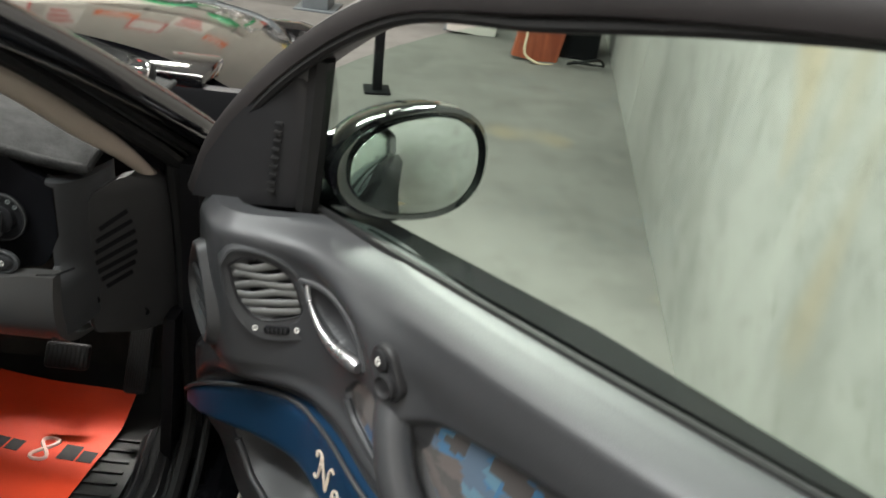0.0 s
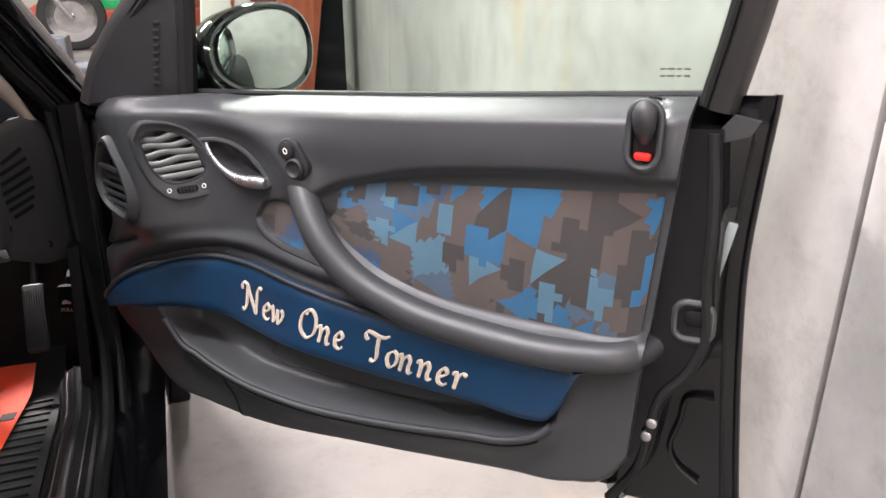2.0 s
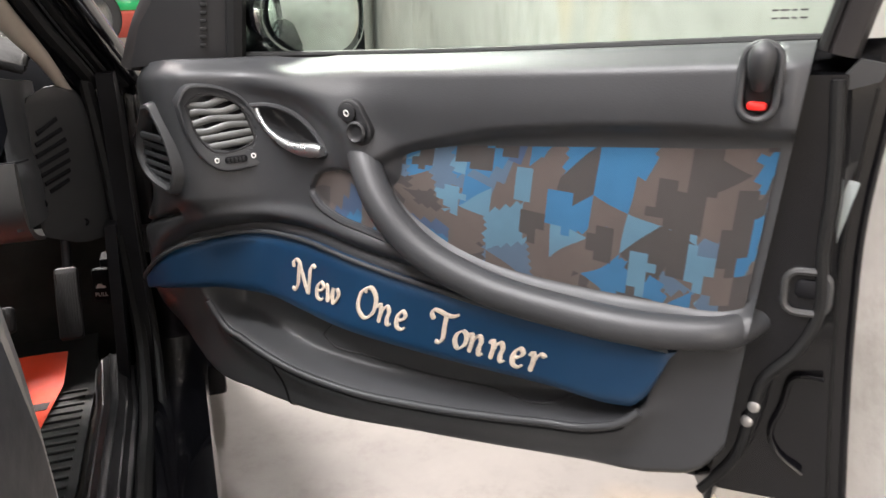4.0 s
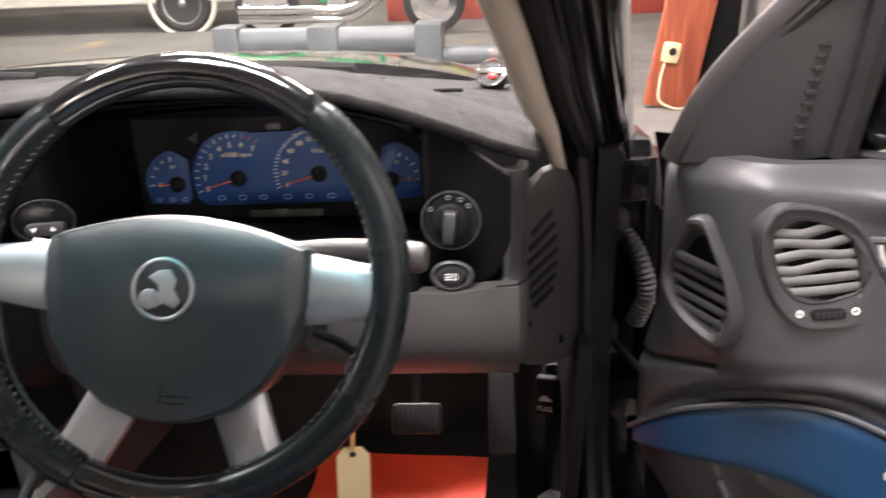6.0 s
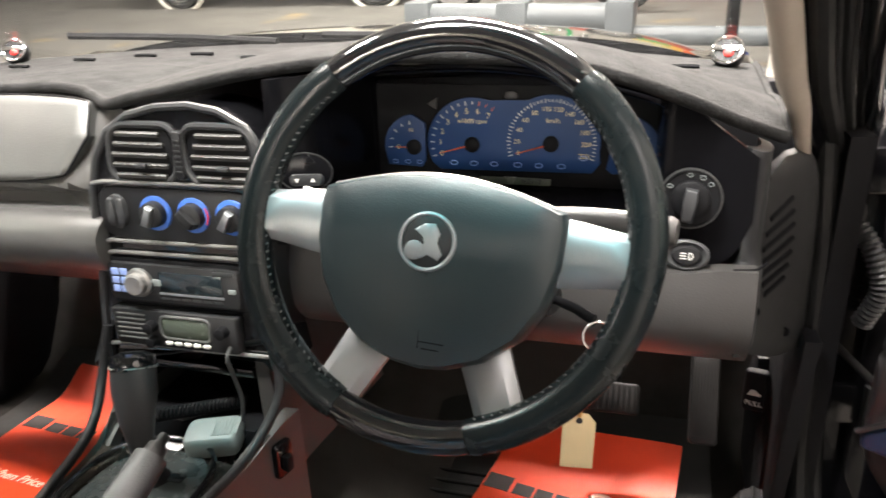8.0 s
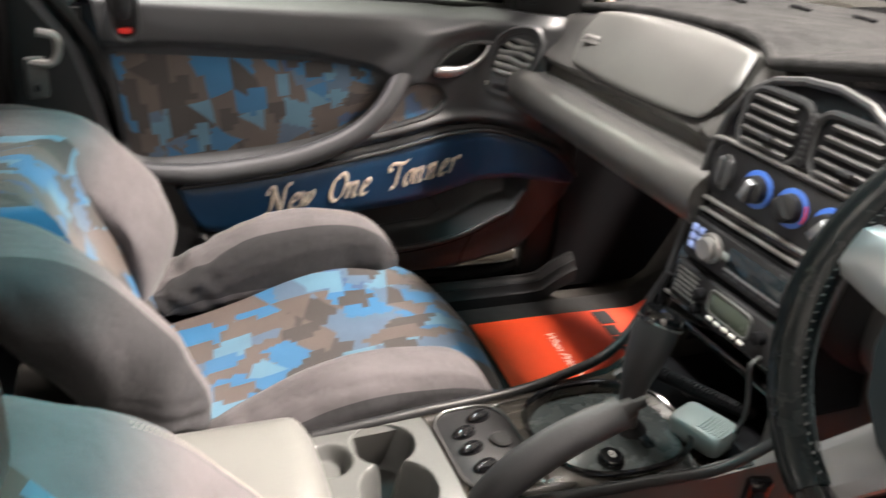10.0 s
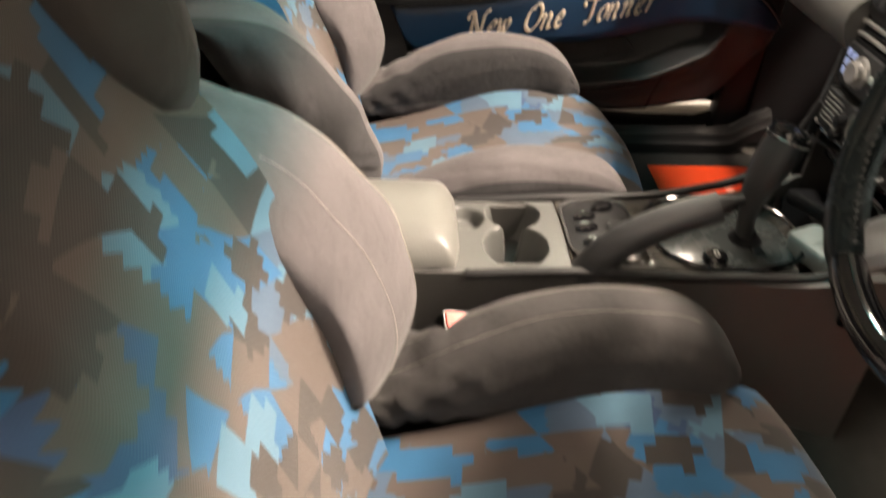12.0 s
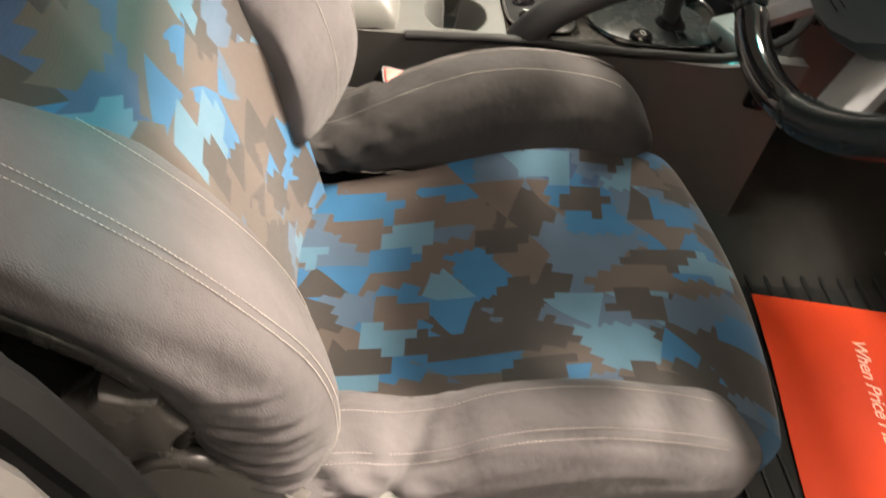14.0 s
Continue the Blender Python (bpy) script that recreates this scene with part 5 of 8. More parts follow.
    # window and its frame
    part("belt_seal", tube([P(0.06 + 0.92 * k / 20, 0.022, TOP(0.06 + 0.92 * k / 20) + 0.001) for k in range(21)], 0.006, 8), M_RUBBER, door)
    rim = spline([P(-0.066, -0.072, 0.895), P(-0.038, -0.060, 0.965), P(0.026, -0.040, 1.050), P(0.112, -0.018, 1.130), P(0.23, -0.005, 1.20), P(0.45, -0.008, 1.248), P(0.65, -0.010, 1.277), P(0.85, -0.010, 1.290), P(0.99, -0.008, 1.275), P(1.035, -0.004, 1.20), P(1.02, 0.004, 1.05), P(0.985, 0.014, 0.90)], 90)
    on = out.normalized()
    bars = []
    for i, p in enumerate(rim):
        run = (rim[min(i + 1, 90)] - rim[max(i - 1, 0)]).normalized()
        w = run.cross(on).normalized()
        w = w if w.dot(at(0.5, 0, 1.05) - p) > 0 else -w
        bars.append([p + w * a + on * b for a, b in ((0.017, 0.0), (0.012, -0.011), (0.0, -0.014), (-0.012, -0.010), (-0.018, 0.002), (-0.021, 0.058), (-0.012, 0.064), (0.010, 0.060), (0.016, 0.03))])
    part("window_frame", loft(bars), M_FRAME, door, "dull black window frame")
    part("frame_seal", tube([p + (at(0.5, 0, 1.05) - p).normalized() * 0.022 for p in rim], 0.0075, 8), M_RUBBER, door)

    def pane(u, v):
        s = 0.02 + 0.985 * u
        hi = 1.05 + 0.24 * (1 - ((s - 0.80) / 0.78) ** 2) if s < 0.80 else 1.29
        return P(s, 0.030 - 0.034 * v, TOP(min(s, 0.96)) - 0.01 + (hi - TOP(min(s, 0.96))) * v)

    g = part("window_pane", sheet(pane, 16, 6, out * 0.003), M_DOORGLASS, door, "green tinted window glass")
    for k in range(2):
        for j, w in enumerate((0.007, 0.010, 0.006, 0.008)):
            part("etched_bar", slab(outline(w, 0.0022, 0.0004), 0.0006, spot(0.908 + 0.0105 * j, 0.022, 0.952 - 0.009 * k, 0), 0.0002), M_DULL, g)
    # corner cover and outside mirror
    # it stands across the corner, turned towards the windscreen
    tri = [(-0.045, -0.092, 0.896), (0.020, -0.050, 0.898), (0.076, -0.006, 0.904), (0.092, -0.006, 0.980), (0.108, -0.006, 1.075), (0.092, -0.022, 1.090), (0.045, -0.046, 1.056), (0.010, -0.062, 1.015), (-0.025, -0.080, 0.960)]
    part("corner_cover", loft([[P(s - k * 0.5, d - k, z) for s, d, z in tri] for k in (-0.012, 0.0)]), M_DARK, door, "black plastic corner cover")
    for k in range(9):
        part("slit", box((0.011, 0.0060, 0.006), facing(at(0.056 + 0.0022 * k, -0.0275, 0.926 + 0.0125 * k), along * 0.66 - out * 0.75), 0.002), M_RUBBER, door)
    part("glass_channel", tube([P(0.088, 0.010, 0.905), P(0.104, 0.006, 0.99), P(0.122, 0.002, 1.12)], 0.017, 8), M_RUBBER, door)
    mc = at(0.160, 0.135, 0.970)
    look_at = (along - out.normalized() * 0.26).normalized()
    mm = facing(mc, look_at)
    shape = [(x * 1.0, y * (1.0 + 0.12 * sx * x / 0.11)) for x, y in oval(0.246, 0.168, 36, 2.3)]
    mir = part("mirror_housing", loft([[mm @ Vector((x * k, y * k, z)) for x, y in shape] for k, z in ((0.86, 0.002), (0.94, 0.008), (1.0, 0.002), (1.0, -0.02), (0.92, -0.06), (0.70, -0.10), (0.35, -0.118))], True), M_PAINT, door, "gloss black door mirror")
    part("mirror_glass", slab([(x * 0.82 + 0.004 * sx, y * 0.84) for x, y in shape], 0.002, mm @ pose(0.0, 0, 0.004), 0.001), M_MIRROR, mir)
    part("mirror_arm", tube(spline([P(0.05, 0.005, 0.955), P(0.085, 0.05, 0.955), P(0.11, 0.10, 0.962)], 8), [0.052, 0.052, 0.052, 0.054, 0.056, 0.058, 0.058, 0.056, 0.05], 16, flat=0.55), M_PAINT, mir)
    part("hinge", join(rod(P(-0.13, 0.06, 0.44), P(-0.13, 0.06, 0.50), 0.013), rod(P(-0.13, 0.06, 0.74), P(-0.13, 0.06, 0.80), 0.013), box((0.05, 0.06, 0.045), facing(at(-0.12, 0.05, 0.47), -out), 0.005), box((0.05, 0.06, 0.045), facing(at(-0.12, 0.05, 0.77), -out), 0.005)), M_PAINT, door)
    # embroidered words on the strip
    def sewn(x, y, t):
        s = words[0] + sx * x
        z = words[1] - words[2] * (s - words[0]) + y
        return P(s, strip_depth(s, z) - 0.0012 - t, z)

    script("embroidery", words[3], M_THREAD, door, sewn)


driver_door = thing("driver_door", driver_at(0, 0, 0.3), "open car door in charcoal vinyl with patchwork cloth", "car door", "car doors")
build_door(driver_door, driver_at, 1, (0.200, 0.524, 0.141, 0.0332))
passenger_door = thing("passenger_door", passenger_at(0, 0, 0.3), "shut car door in charcoal vinyl with patchwork cloth", "car door", "car doors")
build_door(passenger_door, passenger_at, -1, (0.646, 0.466, 0.141, 0.0332))
# cable boot between hinge pillar and door
boot = thing("cable_boot", (0.53, 0.57, 0.62), "ribbed grey rubber cable boot by the hinge", "cable")
part("bellows", tube(spline([(0.500, 0.605, 0.715), (0.528, 0.572, 0.675), (0.545, 0.558, 0.615), (0.530, 0.572, 0.550)], 44), [0.0135 + 0.0035 * (k % 2) for k in range(45)], 12), M_TRIM, boot)
part("plug", lathe([(0.026, 0), (0.024, 0.012), (0.018, 0.016), (0.0005, 0.016)], facing((0.495, 0.601, 0.725), (0.2, -1, 0.1)), 16), M_DARK, boot)
check = thing("door_check", (0.49, 0.56, 0.51), "steel door check strap bolted to the pillar", "strap")
part("strap", tube([(0.482, 0.600, 0.520), (0.500, 0.555, 0.514), (0.560, 0.400, 0.492)], 0.008, 8, flat=0.5), M_DULL, check)
part("bracket", box((0.045, 0.024, 0.060), pose(0.482, 0.592, 0.518), 0.004), M_DULL, check)
for dz in (-0.018, 0.018):
    part("bolt", lathe([(0.009, 0), (0.009, 0.005), (0.006, 0.007), (0.0005, 0.007)], facing((0.482, 0.580, 0.518 + dz), (0, -1, 0)), 10), M_STEEL, check)

# steel fittings on the hinge pillar
pillar = thing("hinge_fittings", (0.50, 0.59, 0.50), "black painted door hinges bolted to the pillar", "hinges")
for z in (0.400, 0.795):
    part("hinge_leaf", box((0.085, 0.020, 0.070), pose(0.525, 0.588, z, 0, 0, 12), 0.004), M_SHELL, pillar)
    part("hinge_arm", box((0.030, 0.16, 0.050), pose(0.570, 0.520, z, 0, 0, -8), 0.006), M_SHELL, pillar)
    part("hinge_pin", rod((0.565, 0.575, z - 0.040), (0.565, 0.575, z + 0.040), 0.011), M_DULL, pillar)
    for k in (-1, 1):
        part("bolt", lathe([(0.009, 0), (0.009, 0.005), (0.006, 0.007), (0.0005, 0.007)], facing((0.500 + 0.006 * k, 0.584, z + 0.020 * k), (0, -1, 0)), 8), M_DULL, pillar)
for z, r in ((0.455, 0.013), (0.405, 0.010), (0.375, 0.010), (0.335, 0.013)):
    part("screw", lathe([(r, 0), (r, 0.004), (r * 0.6, 0.007), (0.0005, 0.007)], facing((0.450, 0.452, z), (-0.35, -1, 0)), 12), M_DULL, pillar)

# ---- dashboard ----
FRAME[0] = CAR
dash = thing("dashboard", (XC, 0.45, 0.6), "charcoal and grey dashboard with gloss black panels", "dashboard")
MAT_Y = curve((-1.08, 0.285), (-0.95, 0.262), (-0.70, 0.250), (-0.53, 0.224), (-0.485, 0.190), (-0.45, 0.168), (-0.24, 0.180), (0.0, 0.190), (0.125, 0.205), (0.233, 0.222), (0.345, 0.285))
MAT_Z = curve((-1.08, 0.900), (-0.95, 0.922), (-0.75, 0.945), (-0.57, 0.950), (-0.50, 0.940), (-0.42, 0.955), (-0.24, 0.988), (-0.05, 1.002), (0.125, 0.987), (0.233, 0.951), (0.30, 0.920), (0.345, 0.902))


def mat_point(x, v, lift=0.0):
    y0, z0 = MAT_Y(x), MAT_Z(x)
    side = ((x - XC) / 0.71) ** 2
    y1, z1 = 0.82 - 0.16 * side, 0.962 - 0.022 * side
    return Vector((x, y0 + (y1 - y0) * v, z0 + (z1 - z0) * step(0, 1, v) + 0.016 * math.sin(math.pi * min(1, v * 2.2)) ** 0.8 * (0.4 + 0.6 * (x > -0.45)) + lift))


def dash_face(x):
    """Profile of the passenger's side, from the mat down to the knees."""
    t = min(max((-0.5 - x) / 0.5, 0), 1.2)
    rows = ((MAT_Y(x) + 0.008 - 0.05 * t, MAT_Z(x) - 0.010), (0.200, 0.912), (0.177, 0.874), (0.147, 0.836), (0.168, 0.824), (0.164, 0.812), (0.112, 0.808), (0.092, 0.784), (0.102, 0.748), (0.150, 0.722), (0.24, 0.67), (0.38, 0.60))
    return [Vector((x, y + 0.05 * t, z - 0.026 * t * (i > 0))) for i, (y, z) in enumerate(rows)]


rows = [spline(dash_face(-1.09 + 0.63 * k / 40), 40) for k in range(41)]
part("passenger_fascia", sheet(lambda u, v: rows[round(u * 40)][round(v * 40)], 40, 40, (0, 0.03, 0)), M_FASCIA, dash)


def pad(u, v):
    a, b = 2 * u - 1, 2 * v - 1
    k = 1 - 0.10 * (abs(a) ** 5) * abs(b)
    kb = 1 - 0.16 * (abs(b) ** 5) * abs(a) ** 3
    uu, vv = 0.5 + 0.5 * a * k, 0.5 + 0.5 * b * kb
    top = Vector((-0.970, 0.250, 0.915)).lerp(Vector((-0.508, 0.210, 0.945)), uu)
    low = Vector((-0.945, 0.190, 0.821)).lerp(Vector((-0.522, 0.145, 0.843)), uu)
    p = low.lerp(top, vv)
    edge = min(1 - abs(a), (1 - abs(b)) * 0.4)
    return p + Vector((0, 0.003 - 0.006 * min(1, edge / 0.06) ** 0.5 - 0.005 * math.sin(math.pi * uu) - 0.004 * math.sin(math.pi * vv), 0.009 * math.sin(math.pi * uu) * vv + 0.004 * math.sin(math.pi * vv)))


airbag = part("airbag_cover", sheet(pad, 40, 24, (0, 0.02, -0.004)), M_PAD, dash, "smooth grey airbag cover")
loop = [(k / 24, 0) for k in range(24)] + [(1, k / 10) for k in range(10)] + [(1 - k / 24, 1) for k in range(24)] + [(0, 1 - k / 10) for k in range(10)]
part("cover_seam", tube([Vector(pad(u, v)) + Vector((0, 0.001, 0)) for u, v in loop], 0.0018, 6, closed=True), M_DARKER, airbag)
em = facing(Vector(pad(0.16, 0.47)) + Vector((0, -0.001, 0)), (0.05, -1, 0.75)) @ pose(0, 0, 0, 0, 0, 4)
emblem = part("emblem", slab(outline(0.060, 0.016, 0.007), 0.002, em, 0.0008), M_STEEL, airbag, "small metal emblem plate")
for k in range(7):
    part("emblem_bar", box((0.0035, 0.007, 0.0008), em @ pose(-0.021 + 0.007 * k, 0, 0.0022), 0), M_DARK, emblem)

felt = part("dash_mat", sheet(lambda u, v: mat_point(-1.075 + 1.417 * u, v), 90, 30, (0, 0, -0.008)), M_MAT)
tagged(felt, "dark grey felt dash mat covering the dashboard top", "dash mat")
edge = [mat_point(-1.07 + 1.41 * k / 140, 0, -0.003) for k in range(141)]
part("binding", tube(edge, 0.0080, 10), M_MAT, felt, "bound felt edge")
part("side_binding", tube([mat_point(0.342, v / 20, -0.001) for v in range(21)], 0.006, 8), M_MAT, felt)
for k in range(11):
    x = -0.95 + 0.118 * k
    p = mat_point(x, 0.62 + 0.03 * math.sin(k), 0.004)
    part("slot", tube([p + Vector((-0.022, 0, 0)), p + Vector((0, 0.002, 0.0005)), p + Vector((0.022, 0, 0))], 0.0035, 6), M_DARKER, felt)

for x, side in ((0.297, 1), (-1.029, -1)):
    tw = thing("tweeter", mat_point(x, 0.86), "round chrome dash tweeter with a red badge", "speaker", "dash tweeters")
    base = mat_point(x, 0.86)
    m = facing(base + Vector((0, 0, 0.020)), (-0.25 * side, -0.9, 0.5))
    part("housing", lathe([(0.0165, -0.022), (0.023, -0.012), (0.025, 0.004), (0.022, 0.010), (0.004, 0.010)], m, 24), M_DARK, tw)
    part("ring", hoop(oval(0.042, 0.042, 24), m @ pose(0, 0, 0.010), 0.0028), M_CHROME, tw)
    part("bar", box((0.044, 0.008, 0.003), m @ pose(0, 0.002, 0.012), 0.001), M_CHROME, tw)
    part("badge", slab(oval(0.014, 0.012, 16), 0.003, m @ pose(0.003, -0.006, 0.011), 0.001), M_RED, tw)
    part("stem", rod(base + Vector((0, 0.004, -0.004)), base + Vector((0, 0.006, 0.014)), 0.012), M_DARK, tw)

# cluster hood in gloss black
HOOD_TOP = curve((-0.245, 0.975), (-0.1, 0.985), (0.0, 0.988), (0.125, 0.972), (0.233, 0.938), (0.310, 0.885))
HOOD_LOW = curve((-0.245, 0.775), (0.0, 0.768), (0.20, 0.755), (0.26, 0.757), (0.295, 0.775), (0.310, 0.81))


def hood(u, v):
    x = -0.245 + 0.555 * u
    lo, hi = HOOD_LOW(x), HOOD_TOP(x)
    z = lo + (hi - lo) * v
    y = 0.205 + 0.033 * step(0.196, 0.212, x) - 0.05 * step(-0.16, -0.245, x)
    hole = step(-0.205, -0.175, x) * step(0.2055, 0.2005, x) * step(0.785, 0.815, z) * step(hi - 0.004, hi - 0.030, z)
    return (x, y + (0.352 - y) * hole, z)


part("cluster_surround", sheet(hood, 110, 70, (0, 0.02, 0)), M_SURROUND, dash, "gloss black instrument surround")

# instruments
gauges = thing("instrument_cluster", (0.02, 0.34, 0.83), "blue instrument dials with orange needles at rest", "gauges")
gm = facing((0.0, 0.3435, 0.0), (0, -1, 0.0))


def gauge_face(name, pts):
    return part(name, slab(pts, 0.003, gm, 0.001), M_DIAL, gauges, "blue dial face")


def dome(cx, cz, r, a0, a1, n=16):
    return [(cx + r * math.cos(radians(a0 + (a1 - a0) * k / n)), cz + r * math.sin(radians(a0 + (a1 - a0) * k / n))) for k in range(n + 1)]


main = gauge_face("main_dial", [(-0.085, 0.832), (0.120, 0.834), (0.131, 0.848)] + dome(0.066, 0.872, 0.064, -10, 118) + dome(-0.040, 0.868, 0.063, 70, 190) + [(-0.097, 0.842)])
left = gauge_face("temperature_dial", dome(-0.120, 0.862, 0.045, 95, 190) + [(-0.160, 0.836), (-0.112, 0.834), (-0.106, 0.842), (-0.106, 0.895)])
right = gauge_face("fuel_dial", [(0.138, 0.840), (0.146, 0.834), (0.192, 0.838), (0.204, 0.850)] + dome(0.160, 0.866, 0.045, -10, 85) + [(0.150, 0.905)])


def dial(face, cx, cz, r, marks, a0, a1, size, needle_to, minor=2, red=0):
    n = (len(marks) - 1) * minor
    for k in range(n + 1):
        a = radians(a0 + (a1 - a0) * k / n)
        big = k % minor == 0
        m = gm @ pose(cx + r * math.cos(a), cz + r * math.sin(a), 0.0034, 0, 0, math.degrees(a))
        part("tick", box((0.006 if big else 0.004, 0.0011, 0.0006), m, 0), M_NEEDLE if red and k >= red else M_WHITE, face)
    for k, t in enumerate(marks):
        a = radians(a0 + (a1 - a0) * k / (len(marks) - 1))
        if t:
            letters("number", t, size, gm @ pose(cx + (r - 0.011) * math.cos(a), cz + (r - 0.011) * math.sin(a), 0.0034), M_CREAM_MARK, face, 0.0002)
    a = radians(needle_to)
    part("needle", tube([gm @ Vector((cx - 0.006 * math.cos(a), cz - 0.006 * math.sin(a), 0.008)), gm @ Vector((cx + (r - 0.008) * math.cos(a), cz + (r - 0.008) * math.sin(a), 0.006))], [0.0013, 0.0006], 6), M_NEEDLE, face, "orange needle")
    part("boss", lathe([(0.0105, 0), (0.0105, 0.004), (0.008, 0.006), (0.0005, 0.006)], gm @ pose(cx, cz, 0.0035), 18), M_DARKER, face)


dial(main, -0.040, 0.868, 0.0555, [str(k) for k in range(8)], 198, 60, 0.0105, 196, 2, 12)
dial(main, 0.066, 0.872, 0.0565, [str(20 * k) for k in range(12)], 198, -20, 0.0088, 197, 4)
dial(left, -0.122, 0.862, 0.034, ["C", "", "H"], 182, 100, 0.008, 181, 2)
dial(right, 0.160, 0.862, 0.034, ["E", "", "F"], 0, 70, 0.008, 2, 2)
letters("caption", "x1000 rpm", 0.0090, gm @ pose(-0.040, 0.899, 0.0034), M_CREAM_MARK, main, 0.0002)
letters("caption", "km/h", 0.0090, gm @ pose(0.068, 0.902, 0.0034), M_CREAM_MARK, main, 0.0002)
for k, x in enumerate((-0.066, -0.038, -0.010, 0.022, 0.050, 0.080, 0.108)):
    part("lamp_symbol", hoop(oval(0.010, 0.006, 10, 3.0 if k % 2 else 2.0), gm @ pose(x, 0.842 + (0.012 if k == 6 else 0), 0.0034), 0.0007, 4), M_BUTTON_BLUE, main)
for x in (-0.150, -0.132, -0.115):
    part("lamp_symbol", hoop(oval(0.007, 0.005, 8, 3.0), gm @ pose(x, 0.841, 0.0034), 0.0006, 4), M_BUTTON_BLUE, left)
part("turn_arrow", slab([(-0.102, 0.921), (-0.088, 0.930), (-0.090, 0.914)], 0.002, gm, 0.0003), M_DULL, gauges)
part("sensor", slab(outline(0.018, 0.010, 0.004), 0.003, gm @ pose(0.012, 0.934, 0), 0.001), M_DULL, gauges)
lcd = part("trip_display", slab(outline(0.098, 0.010, 0.003), 0.003, gm @ pose(0.018, 0.8195, 0), 0.001), M_LCD, gauges, "grey-green trip display")
letters("digits", "162112", 0.0095, gm @ pose(0.040, 0.8195, 0.0034), M_DARKER, lcd, 0.0002)
part("backing_plate", box((0.40, 0.006, 0.16), pose(0.02, 0.3515, 0.866), 0), M_DARKER, gauges)

# switches right of the wheel
km = facing((0.240, 0.232, 0.838), (-0.05, -1, 0.10)) @ Matrix.Scale(1.13, 4)
lightsw = thing("light_switch", (0.247, 0.235, 0.82), "round black headlight switch with pale symbols", "switch")
part("collar", lathe([(0.031, 0), (0.031, 0.004), (0.0285, 0.006), (0.027, 0.0045), (0.0005, 0.0045)], km, 30), M_DARKER, lightsw)
part("ring", hoop(oval(0.060, 0.060, 30), km @ pose(0, 0, 0.0045), 0.0012, 6), M_DULL, lightsw)
part("knob", lathe([(0.019, 0.004), (0.0185, 0.012), (0.016, 0.014), (0.0005, 0.014)], km, 24), M_DARKER, lightsw)
part("grip", slab([(-0.006, 0.012), (0.006, 0.012), (0.007, 0.0), (0.005, -0.022), (-0.005, -0.022), (-0.007, 0.0)], 0.014, km @ pose(0, 0, 0.010, 0, 0, -6), 0.003), M_TRIM, lightsw)
for a, sh in ((150, 2.0), (95, 2.0), (65, 3.0), (40, 2.4)):
    part("symbol", hoop(oval(0.005, 0.004, 10, sh), km @ pose(0.024 * math.cos(radians(a)), 0.024 * math.sin(radians(a)), 0.0055), 0.0005, 5), M_MIC, lightsw)
fm = facing((0.240, 0.214, 0.776), (-0.05, -1, 0.12))
fog = thing("fog_lamp_button", (0.24, 0.22, 0.76), "oval grey fog lamp button", "button")
part("frame", lathe([(0.5, 0), (0.5, 0.25), (0.43, 0.33), (0.36, 0.2), (0.01, 0.2)], fm @ Matrix.Diagonal((0.051, 0.036, 0.02, 1)), 28), M_TRIM, fog)
part("button", lathe([(0.5, 0), (0.5, 0.3), (0.42, 0.45), (0.01, 0.5)], fm @ Matrix.Diagonal((0.034, 0.022, 0.02, 1)), 24), M_DARK, fog)
part("symbol", join(hoop([(0.003 + 0.004 * math.cos(a), 0.004 * math.sin(a)) for a in (math.pi * (-0.5 + k / 10) for k in range(11))], fm @ pose(0, 0, 0.0102), 0.0006, 5), *[rod(fm @ Vector((-0.007, y, 0.0102)), fm @ Vector((0.0, y, 0.0102)), 0.0006, 5) for y in (-0.003, 0, 0.003)]), M_WHITE, fog)

# knee panel, end band, side vent panel
knee_rows = [spline([(x, 0.198, HOOD_LOW(min(max(x, -0.245), 0.28)) + 0.004), (x, 0.190, 0.725), (x, 0.196, 0.672), (x, 0.215, 0.650), (x, 0.30, 0.615), (x, 0.42, 0.60)], 20) for x in (-0.255 + 0.572 * k / 30 for k in range(31))]
part("knee_panel", sheet(lambda u, v: knee_rows[round(u * 30)][round(v * 20)], 30, 20, (0, 0.025, 0)), M_DASH, dash, "grey knee panel")
part("end_band", sheet(lambda u, v: (0.301 + 0.036 * math.sin(u * math.pi / 2), 0.205 + 0.033 * step(0.34, 0.46, v) + 0.14 * (1 - math.cos(u * math.pi / 2)), 0.655 + (0.240 - 0.02 * u) * v), 12, 20, (-0.01, 0.03, 0)), M_TRIM, dash)
part("end_seam", tube([(0.291, 0.203, 0.764), (0.315, 0.208, 0.764), (0.331, 0.235, 0.764)], 0.0018, 6), M_DARKER, dash)


def end_panel(u, v):
    a, h = 2 * u - 1, 2 * v - 1
    half = (1 - abs(h) ** 3.2) ** (1 / 3.2) if h > 0 else (1 - abs(h) ** 9) ** (1 / 9)
    a = 0.5 + 0.5 * a * max(half, 0.15)
    edge = min(1.0, (1 - max(abs(2 * u - 1), abs(h))) / 0.10)
    return (0.318 + 0.098 * a - 0.004 * h, 0.285 + 0.135 * a - 0.008 * edge ** 0.5, 0.716 + 0.150 * h + 0.045 * (1 - a) * step(0.3, -1.0, h))


